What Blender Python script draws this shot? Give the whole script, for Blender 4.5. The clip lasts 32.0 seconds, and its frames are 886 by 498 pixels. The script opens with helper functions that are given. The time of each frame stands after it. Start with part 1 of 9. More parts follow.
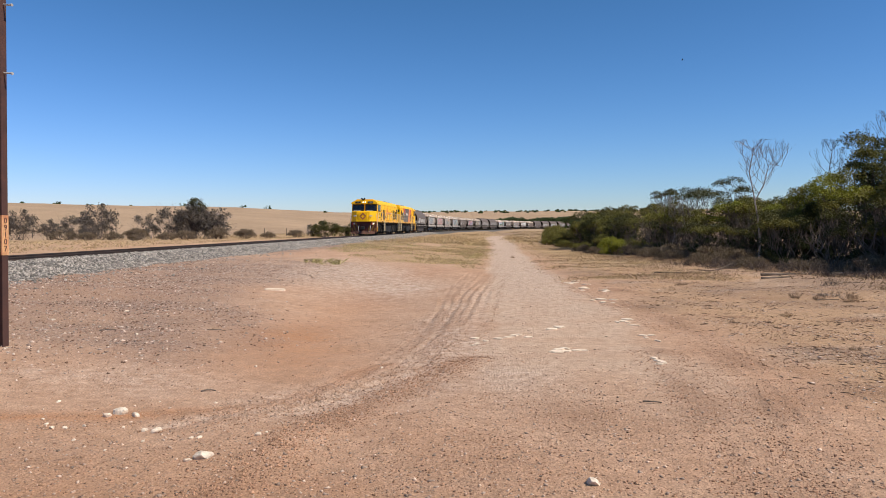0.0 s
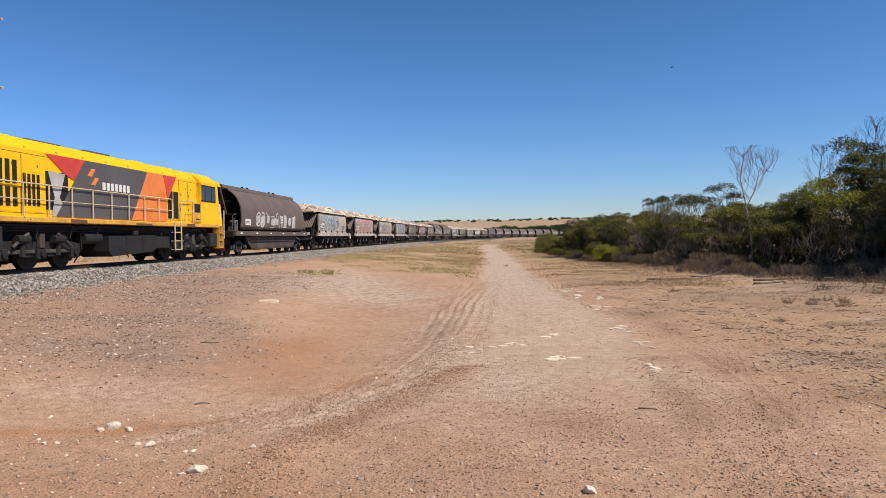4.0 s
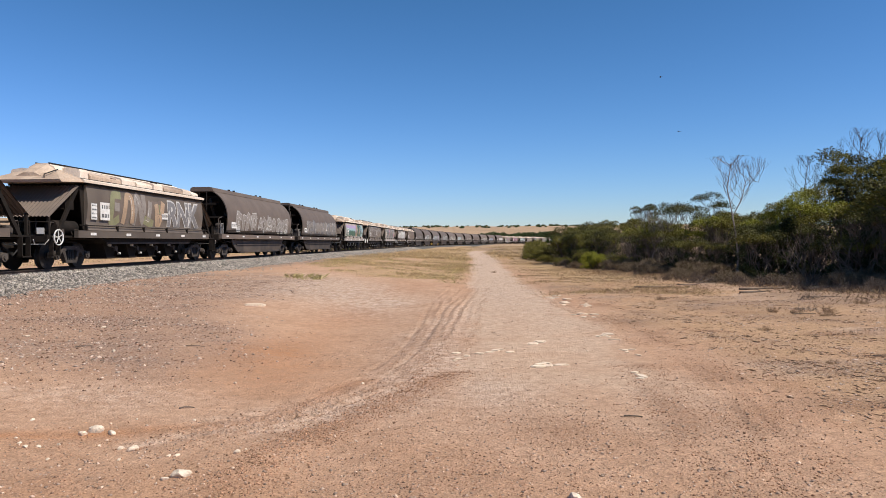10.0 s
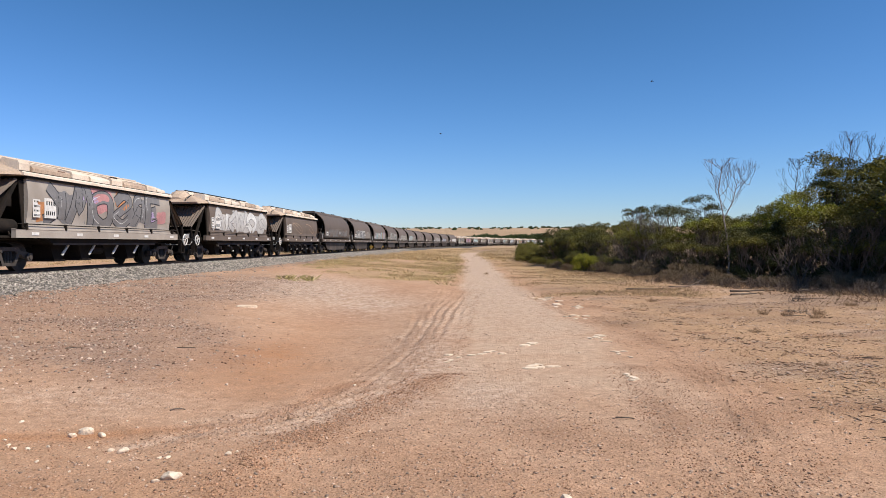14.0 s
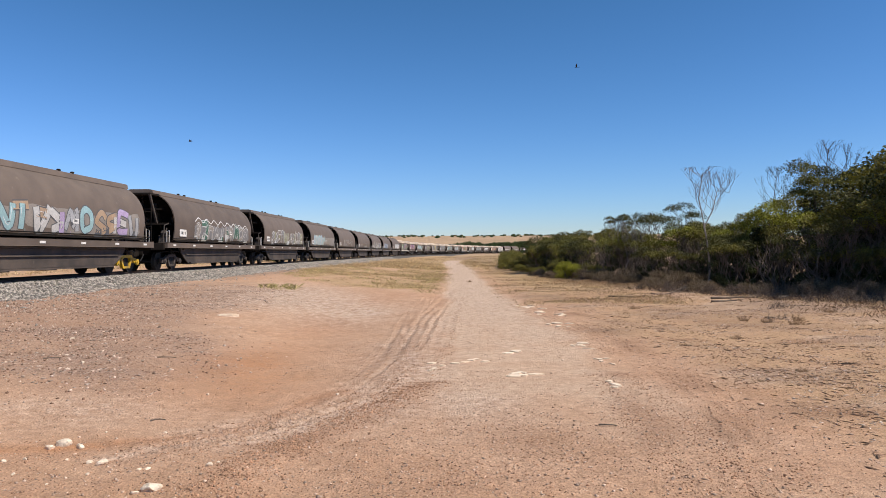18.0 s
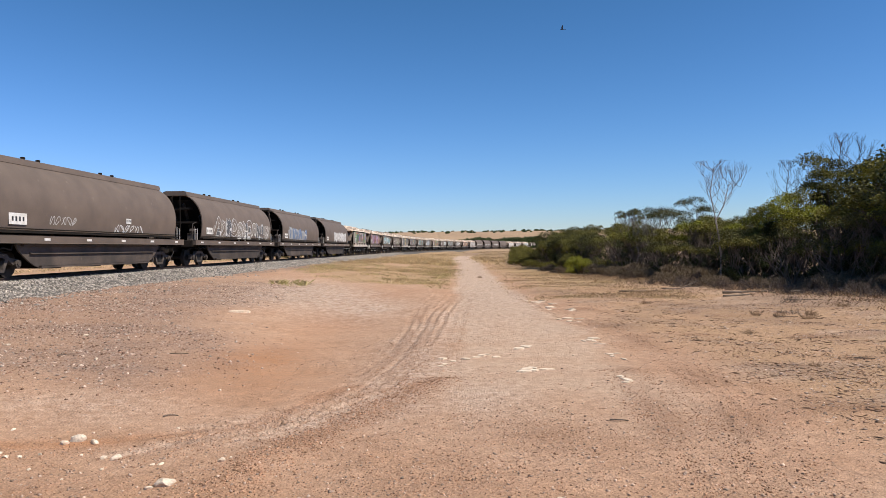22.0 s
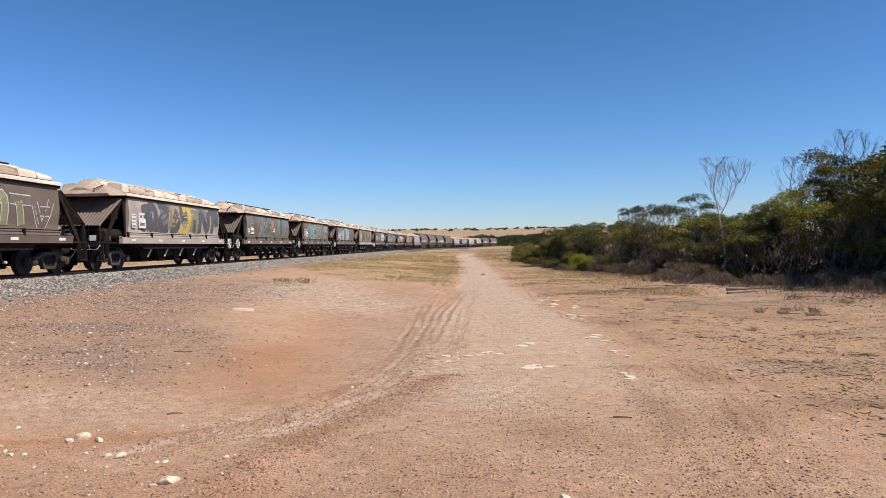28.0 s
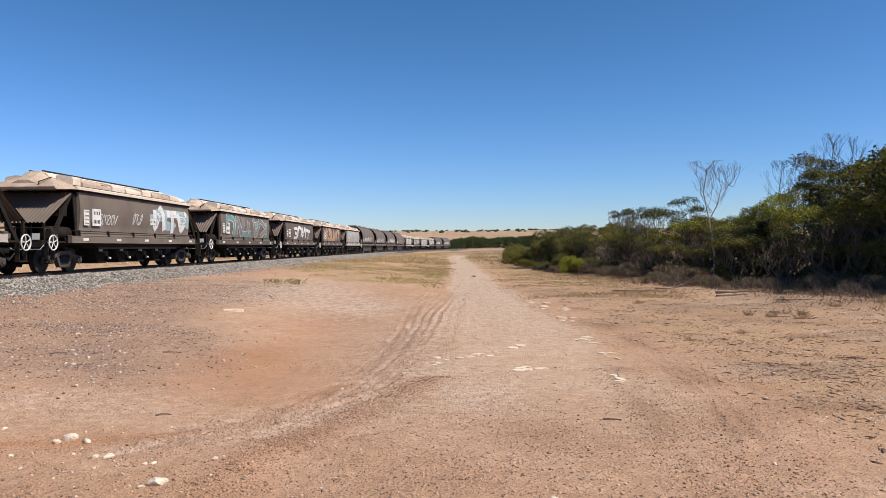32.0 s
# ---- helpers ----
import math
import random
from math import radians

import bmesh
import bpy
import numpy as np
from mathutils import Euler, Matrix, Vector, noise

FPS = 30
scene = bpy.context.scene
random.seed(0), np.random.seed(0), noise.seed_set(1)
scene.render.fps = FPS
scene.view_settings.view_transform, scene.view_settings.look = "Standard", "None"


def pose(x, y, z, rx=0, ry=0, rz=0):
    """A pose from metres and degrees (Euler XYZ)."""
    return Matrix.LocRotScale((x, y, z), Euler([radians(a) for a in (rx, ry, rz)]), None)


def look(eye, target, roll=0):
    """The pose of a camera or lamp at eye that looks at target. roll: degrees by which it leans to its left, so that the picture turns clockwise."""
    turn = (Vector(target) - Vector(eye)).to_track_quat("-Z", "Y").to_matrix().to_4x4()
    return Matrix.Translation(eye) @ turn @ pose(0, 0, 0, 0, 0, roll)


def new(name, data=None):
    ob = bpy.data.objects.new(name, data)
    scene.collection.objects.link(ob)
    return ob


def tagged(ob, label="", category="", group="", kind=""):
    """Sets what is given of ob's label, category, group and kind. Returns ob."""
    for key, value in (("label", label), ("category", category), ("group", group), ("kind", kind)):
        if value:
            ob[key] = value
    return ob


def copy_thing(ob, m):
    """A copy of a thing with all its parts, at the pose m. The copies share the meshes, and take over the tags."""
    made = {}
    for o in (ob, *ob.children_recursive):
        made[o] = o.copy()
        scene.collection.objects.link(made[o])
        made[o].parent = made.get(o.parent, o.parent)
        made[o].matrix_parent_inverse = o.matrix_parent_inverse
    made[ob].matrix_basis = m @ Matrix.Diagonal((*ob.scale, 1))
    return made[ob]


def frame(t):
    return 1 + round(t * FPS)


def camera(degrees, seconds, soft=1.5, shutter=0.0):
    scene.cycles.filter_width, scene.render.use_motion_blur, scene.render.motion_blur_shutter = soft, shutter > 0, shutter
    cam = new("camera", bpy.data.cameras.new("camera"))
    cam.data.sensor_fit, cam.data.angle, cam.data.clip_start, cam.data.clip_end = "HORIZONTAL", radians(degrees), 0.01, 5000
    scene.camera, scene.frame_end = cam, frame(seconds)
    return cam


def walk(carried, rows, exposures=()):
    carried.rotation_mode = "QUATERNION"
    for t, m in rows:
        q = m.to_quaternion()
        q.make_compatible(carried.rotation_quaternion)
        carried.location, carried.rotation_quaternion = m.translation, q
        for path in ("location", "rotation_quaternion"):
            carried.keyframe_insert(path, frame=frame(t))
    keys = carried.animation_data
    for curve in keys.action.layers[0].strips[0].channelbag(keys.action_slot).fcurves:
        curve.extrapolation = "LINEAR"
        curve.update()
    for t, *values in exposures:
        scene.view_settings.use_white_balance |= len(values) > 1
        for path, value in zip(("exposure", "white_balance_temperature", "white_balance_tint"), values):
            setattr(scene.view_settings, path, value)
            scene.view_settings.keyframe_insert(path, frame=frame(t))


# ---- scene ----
EYE = 1.55      # eye above the dirt road
RAIL = 0.73     # rail head above the dirt road

cam = camera(63.98, 32.0, soft=0.75)
walk(cam, [(t, pose(0, 0, EYE, rx, ry, rz)) for t, rx, ry, rz in [
    (0, 88.262, 0.205, 1.497), (0.5, 88.385, 0.356, 1.706), (1, 88.581, 0.522, 1.934), (1.5, 88.804, 0.668, 2.140),
    (2, 88.971, 0.758, 2.201), (2.5, 89.046, 0.825, 2.072), (3, 89.038, 0.903, 1.796), (3.5, 88.995, 0.920, 1.387),
    (5.5, 89.296, 0.531, -0.009), (6, 89.446, 0.406, -0.027), (6.5, 89.535, 0.411, -0.030), (7, 89.586, 0.356, -0.058),
    (7.5, 89.601, 0.344, -0.081), (8, 89.586, 0.296, -0.103), (8.5, 89.537, 0.279, -0.071), (9, 89.489, 0.283, -0.005),
    (9.5, 89.443, 0.228, 0.031), (10, 89.458, 0.207, 0.002), (10.5, 89.490, 0.166, -0.087), (11, 89.541, 0.066, -0.158),
    (11.5, 89.546, 0.043, -0.186), (12, 89.529, 0.005, -0.204), (12.5, 89.535, -0.035, -0.262), (13, 89.541, -0.034, -0.360),
    (13.5, 89.536, 0.068, -0.492), (14, 89.592, 0.078, -0.612), (14.5, 89.674, 0.134, -0.730), (16.5, 90.058, 0.284, -1.445),
    (17, 90.079, 0.283, -1.682), (17.5, 90.150, 0.234, -1.894), (18, 90.232, 0.200, -1.978), (18.5, 90.327, 0.155, -1.912),
    (19, 90.329, 0.071, -1.648), (19.5, 90.261, 0.149, -1.351), (20, 90.178, 0.166, -1.071), (20.5, 90.118, 0.240, -0.951),
    (21, 90.073, 0.352, -0.960), (21.5, 89.987, 0.429, -1.030), (22, 89.882, 0.478, -1.160), (22.5, 89.776, 0.489, -1.250),
    (23, 89.670, 0.509, -1.304), (23.5, 89.618, 0.534, -1.314), (24, 89.616, 0.666, -1.302), (24.5, 89.611, 0.702, -1.255),
    (25, 89.616, 0.699, -1.165), (25.5, 89.606, 0.636, -1.111), (27.5, 89.592, 0.649, -0.967), (28, 89.690, 0.611, -0.916),
    (28.5, 89.746, 0.477, -0.947), (29, 89.752, 0.326, -1.102), (29.5, 89.738, 0.200, -1.307), (30, 89.691, 0.215, -1.534),
    (30.5, 89.687, 0.198, -1.626), (31, 89.728, 0.230, -1.649), (31.5, 89.787, 0.291, -1.655), (32, 89.814, 0.310, -1.643)]],
     exposures=[(0, 0.12), (3, 0.1), (7, 0.16), (12, 0.2), (20, 0.22), (32, 0.21)])

# ---- sky and sun ----
SUN_AZ, SUN_EL = 114.0, 50.0        # degrees clockwise from +y, and up
world = bpy.data.worlds.new("sky")
scene.world = world
world.use_nodes = True
wn, wl = world.node_tree.nodes, world.node_tree.links
sky = wn.new("ShaderNodeTexSky")
sky.sky_type = "NISHITA"
sky.sun_disc = False
sky.sun_elevation = radians(SUN_EL)
sky.sun_rotation = radians(SUN_AZ)
sky.altitude = 200
sky.air_density = 1.0
sky.dust_density = 0.15
sky.ozone_density = 3.5
wn["Background"].inputs["Strength"].default_value = 0.093


def world_mix(kind, a, b):
    """One step of the sky's colour balance."""
    x = wn.new("ShaderNodeVectorMath")
    x.operation = kind
    wl.new(a, x.inputs[0])
    x.inputs[1].default_value = b
    return x.outputs[0]


# a deep, saturated blue, paling to the horizon
split, joined = wn.new("ShaderNodeSeparateXYZ"), wn.new("ShaderNodeCombineXYZ")
wl.new(world_mix("MULTIPLY", sky.outputs["Color"], (0.22, 0.22, 0.22)), split.inputs[0])
for i, power in enumerate((1.45, 1.2, 1.45)):
    deep = wn.new("ShaderNodeMath")
    deep.operation = "POWER"
    wl.new(split.outputs[i], deep.inputs[0])
    deep.inputs[1].default_value = power
    wl.new(deep.outputs[0], joined.inputs[i])
wl.new(world_mix("MULTIPLY", joined.outputs[0], (3.25, 3.92, 4.85)), wn["Background"].inputs["Color"])
sun_dir = Vector((math.sin(radians(SUN_AZ)) * math.cos(radians(SUN_EL)), math.cos(radians(SUN_AZ)) * math.cos(radians(SUN_EL)), math.sin(radians(SUN_EL))))
sun = new("sun", bpy.data.lights.new("sun", "SUN"))
sun.data.energy, sun.data.angle, sun.data.color = 4.8, radians(0.53), (1.0, 0.92, 0.8)
sun.matrix_world = look(sun_dir * 100, (0, 0, 0))
scene.view_settings.exposure = 0.26


# ---- materials ----
def mat(name, col, rough=0.7, metal=0.0, col2=None, scale=3.0, grain=0.25, fine=40.0, bump=0.2, bump_scale=60.0, rand=0.0, col3=None, spot=0.62, stretch=None, spec=0.35, island=False):
    """Base colour with large blotches (col2), sharp-edged stains (col3), fine grain, bump, and a shade by object."""
    m = bpy.data.materials.new(name)
    m.use_nodes = True
    n, l = m.node_tree.nodes, m.node_tree.links
    b = n["Principled BSDF"]
    b.inputs["Metallic"].default_value = metal
    b.inputs["Specular IOR Level"].default_value = spec
    tc = n.new("ShaderNodeTexCoord")
    src = tc.outputs["Object"]
    if stretch:
        mp = n.new("ShaderNodeMapping")
        mp.inputs["Scale"].default_value = stretch
        l.new(src, mp.inputs["Vector"])
        src = mp.outputs["Vector"]

    def tex(sc, detail=4.0):
        t = n.new("ShaderNodeTexNoise")
        t.inputs["Scale"].default_value = sc
        t.inputs["Detail"].default_value = detail
        l.new(src, t.inputs["Vector"])
        return t.outputs["Fac"]

    def ramp(fac, a, z):
        r = n.new("ShaderNodeMapRange")
        r.inputs["From Min"].default_value, r.inputs["From Max"].default_value = a, z
        l.new(fac, r.inputs["Value"])
        return r.outputs["Result"]

    def mix(fac, a, z, mode="MIX"):
        x = n.new("ShaderNodeMix")
        x.data_type, x.blend_type = "RGBA", mode
        for key, v in (("Factor", fac), ("A", a), ("B", z)):
            s = [i for i in x.inputs if i.name == key and i.type == ("VALUE" if key == "Factor" else "RGBA")][0]
            if isinstance(v, (int, float)):
                s.default_value = v
            elif isinstance(v, tuple):
                s.default_value = (*v, 1)
            else:
                l.new(v, s)
        return [o for o in x.outputs if o.type == "RGBA"][0]

    c = mix(ramp(tex(scale), 0.35, 0.65), tuple(col), tuple(col2 or [k * 0.8 for k in col]))
    if col3:
        c = mix(ramp(tex(scale * 2.3, 8.0), spot, spot + 0.06), c, tuple(col3))
    g = ramp(tex(fine, 3.0), 0.3, 0.7)
    gm = n.new("ShaderNodeMapRange")
    gm.inputs["To Min"].default_value, gm.inputs["To Max"].default_value = 1 - grain, 1 + grain
    l.new(g, gm.inputs["Value"])
    hue = n.new("ShaderNodeHueSaturation")
    l.new(c, hue.inputs["Color"])
    value = gm.outputs["Result"]
    if rand or island:
        if island:
            oi = n.new("ShaderNodeNewGeometry")
            r_out = oi.outputs["Random Per Island"]
        else:
            oi = n.new("ShaderNodeObjectInfo")
            r_out = oi.outputs["Random"]
        mr = n.new("ShaderNodeMapRange")
        mr.inputs["To Min"].default_value, mr.inputs["To Max"].default_value = 1 - (rand or 0.3), 1 + (rand or 0.3)
        l.new(r_out, mr.inputs["Value"])
        mu = n.new("ShaderNodeMath")
        mu.operation = "MULTIPLY"
        l.new(mr.outputs["Result"], mu.inputs[0])
        l.new(value, mu.inputs[1])
        value = mu.outputs[0]
    l.new(value, hue.inputs["Value"])
    l.new(hue.outputs["Color"], b.inputs["Base Color"])
    rr = n.new("ShaderNodeMapRange")
    rr.inputs["To Min"].default_value, rr.inputs["To Max"].default_value = max(0.05, rough - 0.12), min(1, rough + 0.12)
    l.new(g, rr.inputs["Value"])
    l.new(rr.outputs["Result"], b.inputs["Roughness"])
    if bump:
        bp = n.new("ShaderNodeBump")
        bp.inputs["Strength"].default_value = bump
        bp.inputs["Distance"].default_value = 0.02
        l.new(tex(bump_scale, 5.0), bp.inputs["Height"])
        l.new(bp.outputs["Normal"], b.inputs["Normal"])
    return m


M_WBROWN = mat("wagon_brown_paint", (0.146, 0.11, 0.085), 0.66, 0, (0.115, 0.087, 0.068), 1.2, 0.12, 30, 0.12, 25, 0.14, (0.17, 0.13, 0.1), 0.66)
M_WDARK = mat("wagon_dark_paint", (0.15, 0.12, 0.093), 0.66, 0, (0.115, 0.09, 0.07), 1.1, 0.12, 30, 0.12, 25, 0.25, (0.15, 0.12, 0.1), 0.68)
M_WGREY = mat("wagon_grey_paint", (0.42, 0.365, 0.31), 0.66, 0, (0.34, 0.29, 0.24), 1.0, 0.1, 30, 0.12, 25, 0.2, (0.13, 0.1, 0.08), 0.68)
M_CREAM = mat("dusty_cream_roof", (0.74, 0.63, 0.51), 0.8, 0, (0.62, 0.5, 0.39), 1.0, 0.12, 22, 0.15, 30, 0.12, (0.42, 0.3, 0.2), 0.72)
# grime, with the deep shade below the wagons put into the near-black
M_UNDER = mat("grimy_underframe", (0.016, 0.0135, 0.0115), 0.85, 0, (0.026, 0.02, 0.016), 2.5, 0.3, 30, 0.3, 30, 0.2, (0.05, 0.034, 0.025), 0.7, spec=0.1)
M_BLACK = mat("black_metal", (0.01, 0.0095, 0.009), 0.7, 0, (0.018, 0.016, 0.015), 4, 0.2, 40, 0.1)
M_RUST = mat("rusty_steel", (0.15, 0.065, 0.038), 0.85, 0, (0.09, 0.045, 0.032), 4, 0.3, 50, 0.35, 60, 0.1, (0.22, 0.1, 0.05), 0.62)
M_POST = mat("brown_oxide_steel", (0.085, 0.038, 0.028), 0.75, 0, (0.06, 0.03, 0.024), 3, 0.2, 50, 0.25, 60)
M_SIGNOCHRE = mat("faded_ochre_paint", (0.62, 0.34, 0.16), 0.8, 0, (0.5, 0.22, 0.1), 5, 0.2, 40, 0.2, 50, 0, (0.2, 0.08, 0.05), 0.63)
M_WHITE = mat("white_paint", (0.72, 0.7, 0.66), 0.6, 0, (0.6, 0.57, 0.52), 6, 0.1, 40, 0.05)
M_YELLOW = mat("yellow_loco_paint", (0.9, 0.5, 0.004), 0.5, 0, (0.86, 0.46, 0.004), 0.9, 0.05, 20, 0.03, 30, 0, (0.72, 0.4, 0.02), 0.73, None, 0.25)
M_YDIRTY = mat("worn_yellow_paint", (0.68, 0.38, 0.05), 0.6, 0, (0.55, 0.27, 0.05), 2.5, 0.2, 30, 0.1, 30, 0, (0.3, 0.14, 0.05), 0.62)
M_LGREY = mat("dark_grey_loco_paint", (0.1, 0.09, 0.085), 0.45, 0, (0.085, 0.075, 0.07), 1.0, 0.08, 20, 0.03)
M_RED = mat("red_loco_paint", (0.62, 0.06, 0.035), 0.45, 0, (0.52, 0.05, 0.03), 2.0, 0.1, 20, 0.03)
M_ORANGE = mat("orange_loco_paint", (0.78, 0.22, 0.04), 0.45, 0, (0.68, 0.18, 0.03), 2.0, 0.1, 20, 0.03)
M_PALE = mat("pale_grey_paint", (0.45, 0.43, 0.4), 0.5, 0, (0.38, 0.36, 0.33), 2.0, 0.1, 20, 0.03)
# grey gear, darkened to near-black to carry the shade below the deck
M_BOGIE = mat("grey_loco_running_gear", (0.023, 0.022, 0.021), 0.75, 0, (0.014, 0.013, 0.012), 3, 0.25, 30, 0.3, 40, 0.2, (0.085, 0.065, 0.05), 0.68)
M_CAST = mat("dusty_cast_steel", (0.085, 0.069, 0.057), 0.85, 0, (0.05, 0.04, 0.034), 3, 0.3, 30, 0.3, 40, 0.2, (0.13, 0.1, 0.08), 0.66)
M_STEEL = mat("polished_wheel_steel", (0.32, 0.3, 0.28), 0.4, 0.9, (0.18, 0.15, 0.13), 5, 0.2, 40, 0.1)
M_YBOGIE = mat("yellow_bogie_paint", (0.6, 0.36, 0.02), 0.6, 0, (0.3, 0.2, 0.05), 4, 0.3, 30, 0.2)
M_SLEEPER = mat("grey_sleeper", (0.3, 0.27, 0.24), 0.9, 0, (0.22, 0.19, 0.17), 5, 0.2, 40, 0.3, 40, 0.15)
# darker than the loose stones, to paint the shaded gaps between them
M_BALLAST = mat("grey_ballast", (0.13, 0.116, 0.1), 0.9, 0, (0.085, 0.076, 0.065), 2, 0.45, 22, 0.9, 22, 0)
M_STONE = mat("ballast_stone", (0.37, 0.325, 0.275), 0.9, 0, (0.25, 0.22, 0.19), 3, 0.2, 40, 0.2, 60, 0.66, island=True)
M_PEBBLE = mat("limestone_pebble", (0.52, 0.385, 0.29), 0.9, 0, (0.4, 0.275, 0.2), 3, 0.2, 40, 0.2, 60, 0.5, island=True)
M_DPEBBLE = mat("laterite_pebble", (0.46, 0.265, 0.16), 0.9, 0, (0.34, 0.19, 0.115), 3, 0.2, 40, 0.2, 60, 0.45, island=True)
M_PALEGRAVEL = mat("pale_quartz_gravel", (0.58, 0.46, 0.37), 0.9, 0, (0.42, 0.3, 0.225), 3, 0.2, 40, 0.2, 60, 0.45, island=True)
M_ROCK = mat("pale_limestone", (0.74, 0.62, 0.48), 0.9, 0, (0.62, 0.47, 0.34), 9, 0.2, 50, 0.6, 30, 0.1)
M_BARK = mat("grey_brown_bark", (0.19, 0.148, 0.118), 0.95, 0, (0.1, 0.077, 0.06), 4, 0.3, 40, 0.5, 40, 0.2, spec=0.1)
M_PALEBARK = mat("bleached_dead_wood", (0.36, 0.3, 0.26), 0.95, 0, (0.22, 0.18, 0.155), 4, 0.25, 40, 0.4, 40, 0.15, spec=0.1)
M_TWIG = mat("grey_dry_twigs", (0.14, 0.11, 0.092), 0.95, 0, (0.085, 0.066, 0.057), 2, 0.25, 20, 0, 40, 0.25, island=True, spec=0.05)


def leafy(name, a, b):
    m = mat(name, a, 0.55, 0, b, 1.3, 0.25, 9, 0, 40, 0.4, island=True, spec=0.12)
    bs = m.node_tree.nodes["Principled BSDF"]
    tr = m.node_tree.nodes.new("ShaderNodeBsdfTranslucent")
    tr.inputs["Color"].default_value = (a[0] * 1.6, a[1] * 1.6, a[2] * 0.8, 1)
    mx = m.node_tree.nodes.new("ShaderNodeMixShader")
    mx.inputs[0].default_value = 0.1
    out = m.node_tree.nodes["Material Output"]
    m.node_tree.links.new(bs.outputs[0], mx.inputs[1])
    m.node_tree.links.new(tr.outputs[0], mx.inputs[2])
    m.node_tree.links.new(mx.outputs[0], out.inputs["Surface"])
    return m


M_LEAFO = leafy("olive_leaves", (0.19, 0.166, 0.04), (0.105, 0.098, 0.028))
M_LEAF = leafy("mallee_leaves", (0.095, 0.09, 0.028), (0.05, 0.05, 0.018))
# darker copy of the leaf tone: paints shade within the mallee crowns
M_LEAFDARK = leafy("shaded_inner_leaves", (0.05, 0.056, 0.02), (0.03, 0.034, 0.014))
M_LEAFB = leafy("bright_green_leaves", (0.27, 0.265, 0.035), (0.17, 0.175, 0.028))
M_LEAFG = leafy("grey_green_leaves", (0.1, 0.086, 0.043), (0.064, 0.056, 0.03))
M_LEAFBROWN = leafy("brown_heath_leaves", (0.21, 0.155, 0.105), (0.13, 0.098, 0.068))
M_LEAFGREY = leafy("grey_twiglets", (0.145, 0.12, 0.1), (0.095, 0.078, 0.066))
M_LEAFFAR = leafy("distant_green_leaves", (0.075, 0.1, 0.035), (0.05, 0.07, 0.03))
M_STRAW = mat("dry_straw_grass", (0.54, 0.4, 0.21), 0.9, 0, (0.4, 0.28, 0.145), 0.5, 0.2, 8, 0, 40, 0.4, island=True)
M_GREENGRASS = mat("olive_grass", (0.36, 0.31, 0.12), 0.9, 0, (0.44, 0.34, 0.16), 0.5, 0.2, 8, 0, 40, 0.4, island=True)
M_GLASS = mat("dark_cab_glass", (0.012, 0.014, 0.017), 0.08, 0, (0.02, 0.022, 0.025), 1, 0.02, 5, 0, spec=0.6)
M_BIRD = mat("dark_bird_plumage", (0.03, 0.028, 0.026), 0.8, 0, None, 8, 0.1, 40, 0)


def plain(name, col, rough=0.6):
    return mat(name, col, rough, 0, [k * 0.8 for k in col], 2.2, 0.16, 25, 0.03, 30, 0, [k * 0.45 + 0.06 for k in col], 0.68)


def lamp_glow(name, col, strength):
    m = bpy.data.materials.new(name)
    m.use_nodes = True
    b = m.node_tree.nodes["Principled BSDF"]
    b.inputs["Base Color"].default_value = (*col, 1)
    b.inputs["Emission Color"].default_value = (*col, 1)
    b.inputs["Emission Strength"].default_value = strength
    return m


M_LAMP = lamp_glow("lit_headlight", (1.0, 0.86, 0.62), 0.9)
# wheel colour is lowered to paint the shade they run in
M_WHEEL = mat("dark_wheel_steel", (0.022, 0.018, 0.015), 0.7, 0, (0.034, 0.026, 0.02), 5, 0.25, 30, 0.2)
M_RAILSIDE = mat("dark_rail_steel", (0.07, 0.045, 0.034), 0.75, 0, (0.045, 0.032, 0.027), 2, 0.25, 30, 0.2)
M_REDLENS = plain("red_lens", (0.5, 0.04, 0.03))
PAINTS = {k: plain("spray_" + k, c) for k, c in dict(
    black=(0.03, 0.03, 0.032), white=(0.68, 0.67, 0.64), silver=(0.36, 0.36, 0.36), grey=(0.2, 0.19, 0.185), teal=(0.14, 0.27, 0.26), aqua=(0.3, 0.45, 0.46),
    blue=(0.13, 0.2, 0.33), sky=(0.33, 0.42, 0.5), pink=(0.5, 0.24, 0.23), green=(0.17, 0.27, 0.16), olive=(0.25, 0.24, 0.13), yellow=(0.55, 0.4, 0.12),
    orange=(0.5, 0.22, 0.09), red=(0.4, 0.1, 0.08), lilac=(0.42, 0.32, 0.48), purple=(0.24, 0.13, 0.32), maroon=(0.26, 0.07, 0.11), tan=(0.4, 0.28, 0.18),
    dgreen=(0.06, 0.13, 0.09), ash=(0.27, 0.235, 0.2), slate=(0.1, 0.1, 0.105), pale=(0.52, 0.5, 0.47), mud=(0.17, 0.13, 0.1)).items()}


